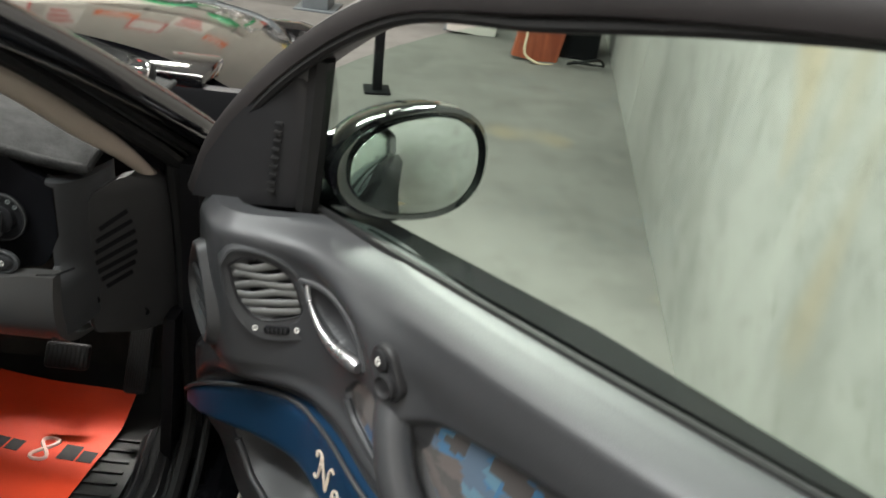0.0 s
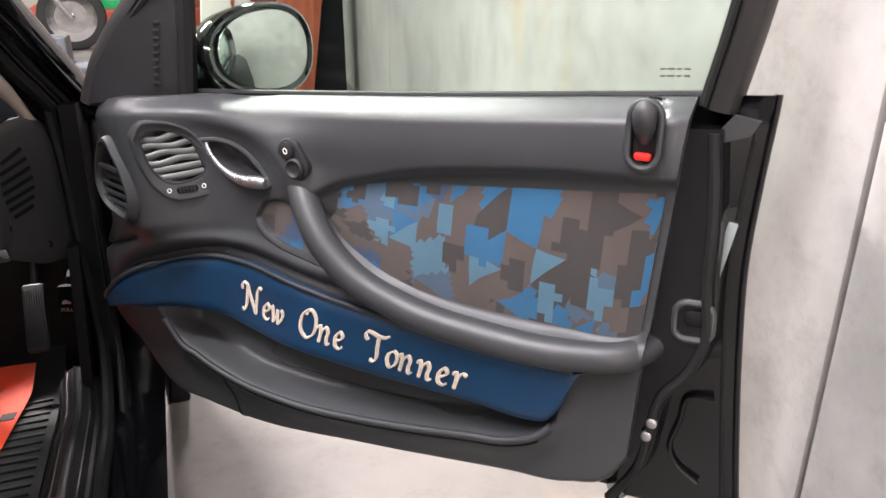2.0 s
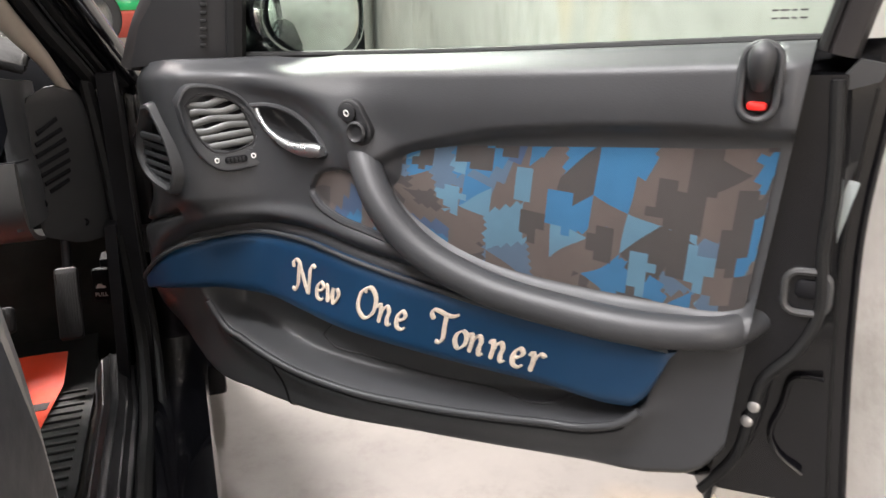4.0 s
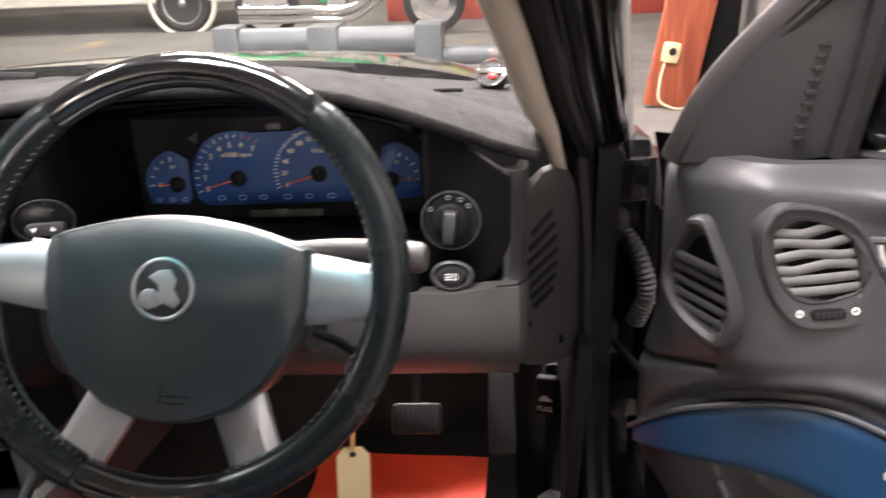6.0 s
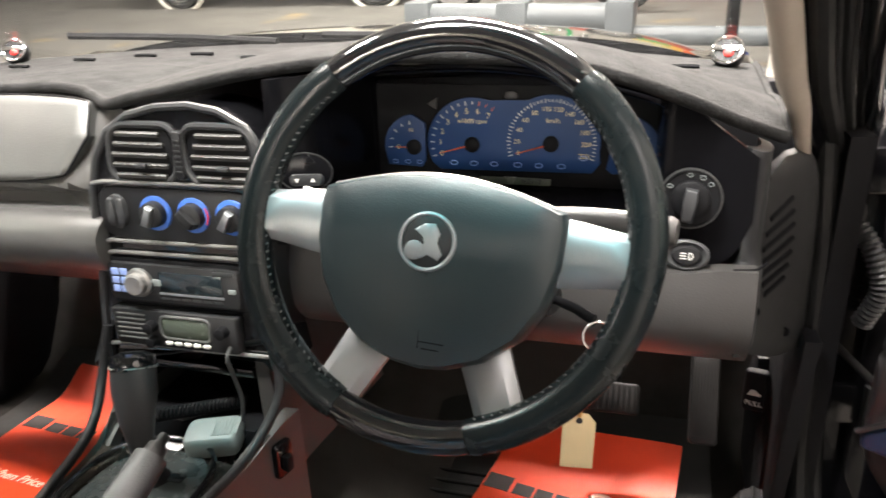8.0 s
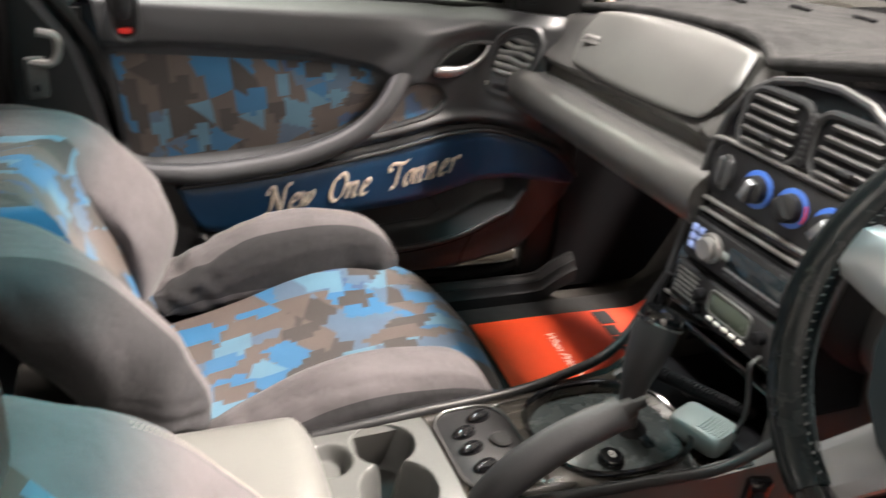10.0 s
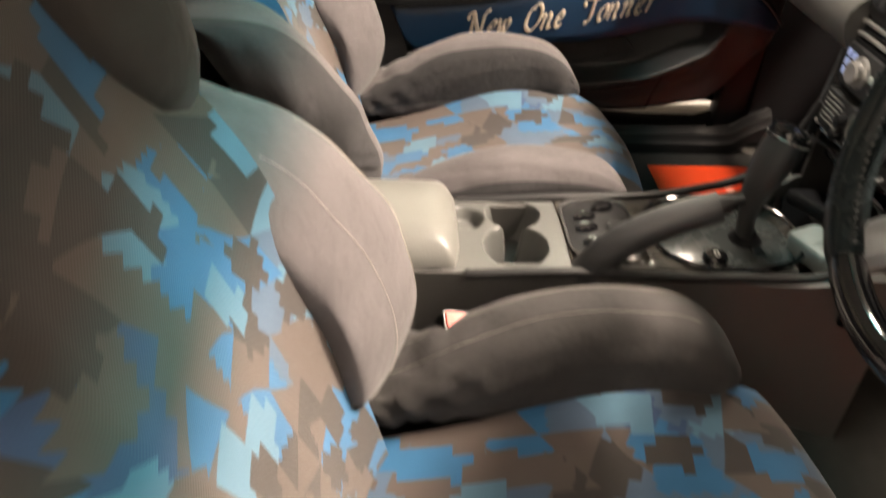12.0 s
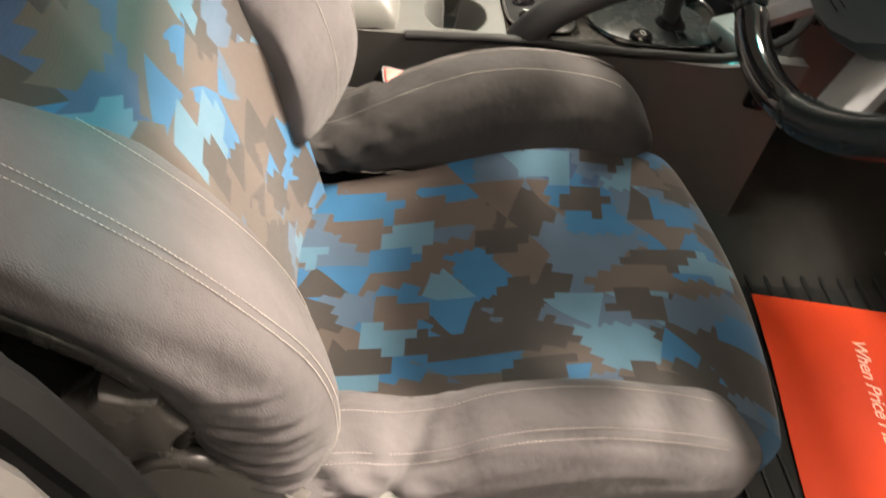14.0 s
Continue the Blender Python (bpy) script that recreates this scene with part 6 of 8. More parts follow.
endp = part("end_panel", sheet(end_panel, 16, 24, (0.0, 0.03, 0)), M_END, dash, "grey end panel with a grille")
for k in range(7):
    v = 0.42 + 0.062 * k
    w = 0.22 * math.sin(math.pi * (0.22 + 0.62 * k / 7))
    part("grille_slat", tube([Vector(end_panel(0.40 - w, v - 0.03)) + Vector((-0.002, -0.004, 0)), Vector(end_panel(0.40 + w, v + 0.03)) + Vector((-0.002, -0.004, 0))], 0.0042, 6, flat=0.6), M_DARKER, endp)
for uu, vv in ((0.62, 0.14), (0.12, 0.30)):
    m = facing(Vector(end_panel(uu, vv)), (-0.4, -0.9, 0))
    part("screw_dimple", lathe([(0.007, -0.001), (0.007, 0.001), (0.004, 0.0012), (0.0005, -0.003)], m, 12), M_DARKER, endp)

# centre stack
stack = thing("centre_stack", (XC, 0.15, 0.6), "gloss black centre stack with vents and dials", "console")
sm = facing((0, 0.118, 0), (0, -1, 0))
bez = [(-0.515, 0.600), (-0.488, 0.66), (-0.478, 0.75), (-0.472, 0.84), (-0.458, 0.885), (-0.436, 0.918), (-0.405, 0.938), (-0.365, 0.948), (-0.322, 0.951), (-0.284, 0.945), (-0.252, 0.928), (-0.232, 0.90), (-0.236, 0.85), (-0.246, 0.80), (-0.252, 0.73), (-0.250, 0.66), (-0.240, 0.605), (-0.262, 0.628), (-0.375, 0.632), (-0.490, 0.624)]
part("bezel", slab(bez, -0.10, sm, 0.004), M_GLOSS, stack)
part("bezel_rim", hoop(bez[:16], sm, 0.005), M_TRIM, stack)
for x0, k in ((-0.392, -1), (-0.284, 1)):
    m = sm @ pose(x0, 0.893, 0.0015)
    v = part("vent", hoop([(x - 0.10 * k * (y + 0.03) * (abs(x) > 0.02), y) for x, y in outline(0.092, 0.070, 0.022)], m, 0.0045), M_TRIM, stack, "black slatted air vent")
    part("backing", slab(outline(0.088, 0.066, 0.02), 0.001, m @ pose(0, 0, -0.001), 0.0004), M_DARKER, v)
    for j in range(5):
        w = 0.040 - 0.004 * abs(j - 1.5)
        part("slat", box((2 * w, 0.0055, 0.006), m @ pose(0, -0.026 + 0.0125 * j, 0.003, 25, 0, 0), 0.002), M_FASCIA, v)
    part("tab", box((0.016, 0.005, 0.010), m @ pose(0.004, -0.013, 0.007), 0.0015), M_TRIM, v)
div = part("vent_wheel", slab(outline(0.012, 0.058, 0.004), 0.008, sm @ pose(-0.338, 0.893, 0), 0.002), M_DARK, stack)
for k in range(7):
    part("rib", box((0.008, 0.0022, 0.002), sm @ pose(-0.338, 0.874 + 0.0062 * k, 0.008), 0), M_TRIM, div)
for z, x0, x1 in ((0.857, -0.468, -0.245), (0.781, -0.470, -0.252), (0.766, -0.470, -0.252), (0.637, -0.482, -0.252)):
    part("bright_line", tube([sm @ Vector((x0, z - 0.003, 0.003)), sm @ Vector((x0 + 0.02, z, 0.004)), sm @ Vector((x1, z + 0.002, 0.004))], 0.0028, 8), M_STEEL, stack)
panel = part("climate_panel", slab(outline(0.212, 0.066, 0.022), 0.003, sm @ pose(-0.358, 0.818, 0), 0.0015), M_DARK, stack)
m = sm @ pose(-0.436, 0.820, 0.003)
part("rocker", slab(oval(0.030, 0.044, 24), 0.004, m, 0.001), M_TRIM, panel)
for x in (-0.007, 0.007):
    part("key", slab(oval(0.012, 0.036, 18, 3), 0.007, m @ pose(x, 0, 0), 0.002), M_TRIM, panel)
for k, x in enumerate((-0.383, -0.331, -0.279)):
    m = sm @ pose(x, 0.820, 0.003)
    part("ring", slab(oval(0.044, 0.044, 28), 0.002, m, 0.0005), M_BLUE_RING, panel, "blue printed dial ring")
    part("dial", lathe([(0.0165, 0.0015), (0.0155, 0.012), (0.013, 0.014), (0.0005, 0.014)], m, 24), M_DARK, panel)
    part("pointer", slab([(-0.0055, -0.013), (0.0055, -0.013), (0.0045, 0.013), (-0.0045, 0.013)], 0.012, m @ pose(0, 0, 0.010, 0, 0, (-20, 45, -30)[k]), 0.003), M_SILVER if k != 1 else M_DARK, panel)
    part("red_arc", tube([m @ Vector((0.0205 * math.cos(a), 0.0205 * math.sin(a), 0.0022)) for a in (radians(-30 + 60 * j / 8) for j in range(9))], 0.0012, 5), M_RED if k == 1 else M_BLUE_RING, panel)
# hazard and trip switches on the surround
hz = thing("hazard_switch", (-0.205, 0.165, 0.85), "oval black switch pod with a warning triangle", "switch")
hm = facing((-0.200, 0.158, 0.868), (0.25, -1, 0.1))
part("pod", lathe([(0.5, 0), (0.5, 0.4), (0.42, 0.6), (0.01, 0.6)], hm @ Matrix.Diagonal((0.066, 0.048, 0.008, 1)), 28), M_SURROUND, hz)
part("pod_ring", hoop(oval(0.064, 0.046, 28), hm @ pose(0, 0, 0.004), 0.0012, 6), M_DARK, hz)
part("rocker", slab(outline(0.040, 0.014, 0.006), 0.006, hm @ pose(0.002, -0.008, 0.006), 0.002), M_TRIM, hz)
for x, r in ((-0.009, 180), (0.010, 0)):
    part("arrow", slab([(-0.0028, -0.002), (0.0028, -0.002), (0, 0.003)], 0.0008, hm @ pose(x, -0.008, 0.012, 0, 0, r), 0.0002), M_WHITE, hz)
part("triangle", hoop([(-0.006, 0.010), (0.006, 0.010), (0, 0.020)], hm @ pose(0.006, 0.002, 0.0075), 0.0007, 5), M_DULL, hz)
# car stereo
stereo = thing("car_stereo", (-0.369, 0.12, 0.70), "black car stereo with blue keys and a big knob", "stereo")
m = sm @ pose(-0.369, 0.729, 0.001)
part("surround", slab(outline(0.196, 0.060, 0.006), 0.004, m, 0.001), M_DARKER, stereo)
part("face", slab(outline(0.184, 0.050, 0.005), 0.010, m, 0.002), M_DARK, stereo)
part("display", slab(outline(0.088, 0.026, 0.003), 0.0012, m @ pose(0.025, 0.004, 0.010), 0.0004), M_LCD_DARK, stereo)
part("trim_bar", box((0.090, 0.003, 0.002), m @ pose(0.025, -0.012, 0.011), 0.0005), M_SILVER, stereo)
for k in range(6):
    part("blue_key", box((0.010, 0.009, 0.003), m @ pose(-0.082 + 0.0125 * (k % 2), 0.013 - 0.0115 * (k // 2), 0.010), 0.001), M_BUTTON_BLUE, stereo)
    part("preset_key", box((0.012, 0.0035, 0.002), m @ pose(-0.013 + 0.0148 * k, -0.0185, 0.010), 0.0005), M_TRIM, stereo)
part("knob_ring", lathe([(0.019, 0), (0.019, 0.005), (0.0165, 0.007), (0.0005, 0.007)], m @ pose(-0.047, 0.001, 0.009), 28), M_STEEL, stereo)
part("knob", lathe([(0.0145, 0), (0.0145, 0.010), (0.012, 0.012), (0.0005, 0.011)], m @ pose(-0.047, 0.001, 0.013), 26), M_STEEL, stereo, "brushed metal knob")
part("source_key", box((0.015, 0.009, 0.003), m @ pose(-0.024, 0.002, 0.010), 0.001), M_MIC, stereo)
part("eject_key", box((0.028, 0.006, 0.002), m @ pose(0.072, 0.020, 0.010), 0.001), M_TRIM, stereo)
part("side_key", box((0.010, 0.006, 0.003), m @ pose(0.082, -0.002, 0.010), 0.001), M_MIC, stereo)
# two-way radio
radio = thing("two_way_radio", (-0.374, 0.12, 0.645), "black two-way radio with a grey display", "radio")
m = sm @ pose(-0.374, 0.668, 0.001)
part("face", slab(outline(0.180, 0.050, 0.004), 0.014, m, 0.003), M_DARK, radio)
part("display_rim", hoop(outline(0.070, 0.030, 0.008), m @ pose(0.016, 0.004, 0.014), 0.0022), M_CONSOLE, radio, "grey display rim")
part("display", slab(outline(0.066, 0.027, 0.006), 0.0015, m @ pose(0.016, 0.004, 0.0135), 0.0005), M_LCD, radio)
for k in range(6):
    part("speaker_slat", box((0.042, 0.0025, 0.003), m @ pose(-0.062, 0.018 - 0.0066 * k, 0.014), 0.001), M_CONSOLE, radio)
for k in range(5):
    part("key", slab(outline(0.0105, 0.0055, 0.0025), 0.003, m @ pose(-0.010 + 0.0135 * k, -0.0175, 0.0135), 0.001), M_WHITE, radio)
for x, y, r in ((-0.032, 0.004, 0.0085), (-0.032, -0.016, 0.0075), (0.070, 0.006, 0.0085)):
    part("knob", lathe([(r, 0), (r * 0.85, 0.012), (r * 0.6, 0.013), (0.0005, 0.013)], m @ pose(x, y, 0.013), 16), M_DARKER, radio)
cord = spline([m @ Vector(p) for p in ((0.078, -0.014, 0.016), (0.080, -0.020, 0.028), (0.083, -0.05, 0.024), (0.088, -0.085, 0.02))] + [Vector((-0.290, 0.098, 0.552))], 30)
part("lead", tube(cord, 0.0028, 8), M_DULL, radio, "grey microphone lead")
# dark tray under the radio
tray = part("tray", box((0.225, 0.22, 0.006), pose(-0.370, 0.21, 0.512), 0.001), M_DARKER, stack)
part("tray_side", box((0.006, 0.20, 0.09), pose(-0.484, 0.21, 0.59), 0.001), M_DARKER, stack)
part("tray_back", box((0.24, 0.006, 0.10), pose(-0.370, 0.315, 0.59), 0.001), M_DARKER, stack)
part("ashtray_lip", box((0.17, 0.012, 0.012), pose(-0.365, 0.128, 0.606), 0.004), M_GLOSS, stack)
part("side_wall", sheet(lambda u, v: (-0.249 + 0.03 * u - 0.015 * v, 0.122 + 0.30 * u, 0.45 + (0.315 - 0.02 * u) * v), 8, 10, (-0.02, 0, 0)), M_DASH, stack)
part("side_wall", sheet(lambda u, v: (-0.500 - 0.03 * u + 0.015 * v, 0.122 + 0.30 * u, 0.45 + 0.34 * v), 8, 10, (0.02, 0, 0)), M_DASH, stack)
part("core", box((0.20, 0.20, 0.30), pose(-0.365, 0.33, 0.76), 0.01), M_DARKER, stack)

# ---- steering wheel ----
WN = Vector((0, -0.92, 0.39)).normalized()
wm = facing((0.008, -0.004, 0.859), WN) @ pose(0, 0, 0, 0, 0, -4.0)
steer = thing("steering_wheel", (0.006, 0.05, 0.80), "four-spoke steering wheel in black leather and gloss trim", "steering wheel")


def rim_arc(a0, a1, r, n):
    return [wm @ Vector((0.1875 * math.cos(radians(a0 + (a1 - a0) * k / n)), 0.1875 * math.sin(radians(a0 + (a1 - a0) * k / n)), 0)) for k in range(n + 1)]


for a0, a1, mt, r, lb in ((53, 132, M_GLOSS, 0.0160, "gloss black rim section"), (132, 247, M_LEATHER, 0.0176, "stitched leather rim section"), (247, 287, M_GLOSS, 0.0160, "gloss black rim section"), (287, 413, M_LEATHER, 0.0176, "stitched leather rim section")):
    n = max(10, int((a1 - a0) / 3))
    part("rim", tube(rim_arc(a0, a1, r, n), [r - (0.0012 if k in (0, n) else 0) for k in range(n + 1)], 18, up=WN), mt, steer, lb)
st = []
for a0, a1 in ((135, 244), (290, 410)):
    for k in range(44):
        a = radians(a0 + (a1 - a0) * k / 43)
        rr = 0.1875 - 0.0165
        st.append(rod(wm @ Vector((rr * math.cos(a), rr * math.sin(a), 0.006)), wm @ Vector(((rr + 0.001) * math.cos(a + 0.012), (rr + 0.001) * math.sin(a + 0.012), 0.0085)), 0.0008, 5))
tagged(part("stitching", join(*st), M_DARK_THREAD, steer), kind="stuff")
hub_pts = dome(0, -0.262, 0.316, 68.5, 111.5, 14) + [(-0.119, 0.020), (-0.118, -0.018), (-0.108, -0.055), (-0.088, -0.088), (-0.058, -0.112), (-0.025, -0.124), (0.0, -0.127), (0.025, -0.124), (0.058, -0.112), (0.088, -0.088), (0.108, -0.055), (0.118, -0.018), (0.119, 0.020)]
hub = part("airbag_cover", loft([[wm @ Vector((x * k, (y + 0.03) * k - 0.03, z)) for x, y in hub_pts] for k, z in ((0.90, -0.045), (1.0, -0.030), (1.0, -0.004), (0.985, 0.006), (0.95, 0.012), (0.80, 0.017), (0.5, 0.020), (0.15, 0.021))]), M_HUB, steer, "grained dark horn pad")
# light caught by the hub's top bevel, painted as a lighter sheet
part("top_face", sheet(lambda u, v: wm @ Vector((-0.108 + 0.216 * u, 0.024 + 0.020 * math.sin(math.pi * u) + 0.012 * v, 0.0135 - 0.012 * v)), 20, 4, WN * -0.002), M_DASH, hub, "upper edge, light on the bevel painted lighter grey")
lg = wm @ pose(-0.004, -0.010, 0.0205)
logo = part("badge_ring", hoop(oval(0.051, 0.051, 36), lg, 0.0022), M_SILVER, hub, "round silver badge")
part("badge_field", slab(oval(0.046, 0.046, 28), 0.0012, lg, 0.0004), M_DARK, logo)
part("badge_shape", slab([(-0.012, 0.010), (-0.004, 0.016), (0.006, 0.017), (0.012, 0.008), (0.010, 0.0), (0.016, -0.010), (0.012, -0.016), (0.002, -0.012), (-0.004, -0.016), (-0.008, -0.006), (-0.002, -0.002), (-0.004, 0.004)], 0.003, lg, 0.001), M_SILVER, logo)
part("badge_ball", slab(oval(0.018, 0.018, 18), 0.003, lg @ pose(-0.011, -0.009, 0), 0.001), M_SILVER, logo)
for x in (-0.075, 0.072):
    part("horn_mark", hoop(dome(0, 0, 0.006, 200, 340, 8) + [(0, 0.0)], wm @ pose(x, -0.002, 0.0165), 0.0008, 5), M_DARKER, hub)
part("airbag_mark", join(*[box((0.024 - 0.008 * k, 0.0012, 0.0006), wm @ pose(0.012, -0.100 - 0.006 * k, 0.0175), 0) for k in range(2)]), M_DARKER, hub)
part("centre_seam", tube([wm @ Vector((0.0, -0.036 - 0.005 * k, 0.0208 - 0.00022 * k)) for k in range(15)], 0.0005, 5), M_DARKER, hub)
for sx in (-1, 1):
    part("spoke", loft([[wm @ Vector((x * sx, y, z)) for y, z in ((h, z0), (h * 0.6, z0 + 0.008), (-h * 0.6 - 0.006, z0 + 0.008), (-h - 0.006, z0), (-h - 0.004, z0 - 0.014), (h, z0 - 0.014))] for x, h, z0 in ((0.100, 0.030, -0.008), (0.13, 0.027, -0.004), (0.155, 0.023, 0.0), (0.183, 0.020, 0.002))]), M_SILVER, steer, "satin silver spoke")
    part("lower_spoke", loft([[wm @ (Vector((0.047 * sx, -0.088, 0)).lerp(Vector((0.088 * sx, -0.176, 0)), t) + Vector((w * 0.90, w * 0.42 * sx, z))) for w, z in ((h, z0 - 0.004), (h * 0.6, z0 + 0.004), (-h * 0.6, z0 + 0.004), (-h, z0 - 0.004), (-h, z0 - 0.014), (h, z0 - 0.014))] for t, h, z0 in ((0.0, 0.026, -0.020), (0.4, 0.024, -0.012), (0.8, 0.023, -0.004), (1.0, 0.021, 0.0))]), M_SILVER, steer, "satin silver spoke")
part("boss", loft([[wm @ Vector((r * math.cos(a), r * math.sin(a) - 0.02, z)) for a in (2 * math.pi * k / 20 for k in range(20))] for r, z in ((0.075, -0.03), (0.06, -0.07), (0.05, -0.10))]), M_DARK, steer)

column = thing("steering_column", (0.0, 0.2, 0.70), "charcoal steering column shroud with stalks", "column")
part("shroud", loft([[wm @ Vector((w * math.cos(a), h * math.sin(a) - 0.025, z)) for a in (2 * math.pi * k / 20 for k in range(20))] for w, h, z in ((0.062, 0.050, -0.085), (0.070, 0.060, -0.10), (0.080, 0.070, -0.16), (0.085, 0.075, -0.27))]), M_TRIM, column)
part("right_stalk", tube(spline([wm @ Vector(p) for p in ((0.06, 0.030, -0.085), (0.12, 0.036, -0.078), (0.165, 0.036, -0.072), (0.200, 0.034, -0.068))], 16), [0.011 + 0.004 * (k / 16) for k in range(17)], 12, flat=0.8), M_DASH, column, "grey indicator stalk")
part("stalk_knob", tube([wm @ Vector(p) for p in ((0.186, 0.035, -0.069), (0.206, 0.033, -0.067), (0.212, 0.033, -0.066))], [0.0150, 0.0155, 0.012], 14), M_DASH, column)
part("left_stalk", tube(spline([wm @ Vector(p) for p in ((-0.06, 0.010, -0.085), (-0.12, 0.016, -0.07), (-0.17, 0.022, -0.06))], 12), 0.012, 12, flat=0.8), M_DASH, column)
part("ignition", lathe([(0.021, 0), (0.021, 0.018), (0.017, 0.024), (0.0005, 0.024)], facing((0.082, 0.110, 0.755), (0.8, -0.6, 0.1)), 20), M_DARK, column)

# ---- centre console ----
FRAME[0] = CAR
console = thing("centre_console", (XC, -0.2, 0.25), "grey plastic centre console with cup holders", "console")
HALF_W = curve((-0.60, 0.080), (-0.38, 0.080), (-0.25, 0.083), (-0.05, 0.098), (0.06, 0.112), (0.14, 0.135))


def cup(x, y, cx, cy, r, soft=0.006):
    return step(r + soft, r - soft, math.hypot(x - cx, y - cy))


def deck(u, v):
    y = -0.385 + 0.145 * v
    x = XC + (2 * u - 1) * HALF_W(y) * 0.985
    z = 0.530 - 0.010 * abs(2 * u - 1) ** 4
    z -= 0.060 * max(cup(x, y, -0.404, -0.300, 0.031), cup(x, y, -0.333, -0.304, 0.036), step(0.013, 0.006, abs(y + 0.302)) * step(-0.41, -0.40, x) * step(-0.33, -0.34, x))
    z -= 0.018 * cup(x, y, -0.392, -0.365, 0.022)
    return (x, y, z)


part("deck", sheet(deck, 90, 70, (0, 0, -0.075)), M_CONSOLE, console, "grey deck with two cup holders")


def wood(u, v):
    y = -0.240 + 0.330 * v
    x = XC + (2 * u - 1) * HALF_W(y) * 0.985
    z = 0.531 - 0.012 * abs(2 * u - 1) ** 5 + 0.03 * step(0.03, 0.12, y)
    dish = step(1.06, 0.94, math.hypot((x + 0.364) / 0.078, (y + 0.030) / 0.098) ** 1.25)
    z -= 0.016 * dish
    z -= 0.045 * step(0.040, 0.052, y) * step(0.90, 0.82, abs(2 * u - 1))
    key = step(1.05, 0.92, max(abs(x + 0.368) / 0.068, abs(y + 0.190) / 0.047))
    z -= 0.005 * key
    return (x, y, z)


part("shift_surround", sheet(wood, 90, 110, (0, 0, -0.05)), M_WOOD, console, "dark lacquered woodgrain panel")
part("dish_rim", hoop([(XC + 0.002 + x, -0.030 + y) for x, y in oval(0.160, 0.200, 40, 2.5)], pose(0, 0, 0.531), 0.0035), M_GLOSS, console)
part("dish_plate", slab(oval(0.146, 0.184, 40, 2.5), 0.003, pose(XC + 0.002, -0.030, 0.516), 0.001), M_PLATE, console, "dark satin selector plate")
keyp = part("switch_plate", slab(outline(0.130, 0.088, 0.03), 0.003, pose(-0.368, -0.190, 0.5275), 0.001), M_DARK, console)
part("switch_rim", hoop(outline(0.134, 0.092, 0.032), pose(-0.368, -0.190, 0.531), 0.0022), M_SATIN, keyp)
for k, (x, y) in enumerate(((-0.414, -0.178), (-0.392, -0.206), (-0.366, -0.208), (-0.336, -0.204))):
    part("rocker", lathe([(0.5, 0), (0.5, 0.35), (0.35, 0.8), (0.01, 0.9)], pose(x, y, 0.530, 0, 0, 12) @ Matrix.Diagonal((0.017, 0.032, 0.010, 1)), 18), M_GLOSS, keyp)
part("round_button", lathe([(0.011, 0), (0.011, 0.003), (0.009, 0.0045), (0.0005, 0.004)], pose(-0.372, -0.168, 0.530), 20), M_DARK, keyp)
part("round_ring", hoop(oval(0.023, 0.023, 20), pose(-0.372, -0.168, 0.533), 0.0012, 6), M_SATIN, keyp)
part("mode_button", lathe([(0.016, 0), (0.016, 0.008), (0.013, 0.012), (0.0005, 0.013)], pose(-0.318, -0.052, 0.516), 24), M_GLOSS, console, "round gloss button")
part("button_mark", hoop(oval(0.010, 0.006, 12), pose(-0.318, -0.052, 0.5295), 0.0008, 5), M_WHITE, console)
part("gate_window", slab(outline(0.022, 0.016, 0.004), 0.003, pose(-0.335, 0.010, 0.518), 0.001), M_LCD_DARK, console)
for side in (1, -1):
    part("side", sheet(lambda u, v, s=side: (XC + s * (HALF_W(-0.62 + 0.76 * u) + 0.010 * v), -0.62 + 0.76 * u, 0.522 + 0.03 * step(0.85, 1.0, u) - 0.27 * v), 24, 10, (-side * 0.02, 0, 0)), M_FASCIA, console)
    part("sweep", tube(spline([(XC + side * 0.078, -0.37, 0.519), (XC + side * 0.081, -0.25, 0.525), (XC + side * 0.097, -0.05, 0.529), (XC + side * 0.118, 0.06, 0.552), (XC + side * 0.130, 0.105, 0.600), (XC + side * 0.118, 0.116, 0.66)], 50), 0.0065, 10), M_DARK, console, "dark edge sweeping up to the dash")
part("front_block", box((0.19, 0.05, 0.24), pose(XC, 0.12, 0.42), 0.01), M_DARKER, console)
part("rear_box", box((0.160, 0.26, 0.26), pose(XC - 0.004, -0.515, 0.385), 0.02), M_CONSOLE, console)
part("seam", tube([(XC + 0.097, -0.02, 0.53), (XC + 0.100, -0.015, 0.44), (XC + 0.103, -0.01, 0.34)], 0.0016, 6), M_DARKER, console)


def lid(u, v):
    a, b = 2 * u - 1, 2 * v - 1
    x = -0.376 + 0.086 * a * (1 - 0.05 * b ** 6)
    y = -0.505 + 0.130 * b * (1 - 0.06 * a ** 6)
    return (x, y, 0.556 + 0.008 * (1 - a * a) - 0.028 * max(abs(a) ** 7, abs(b) ** 9))


part("arm_lid", sheet(lid, 36, 40, (0, 0, -0.022)), M_LID, console, "padded pale grey armrest lid")
part("lid_seam", hoop(outline(0.166, 0.254, 0.03), pose(-0.376, -0.505, 0.522), 0.003), M_DARKER, console)

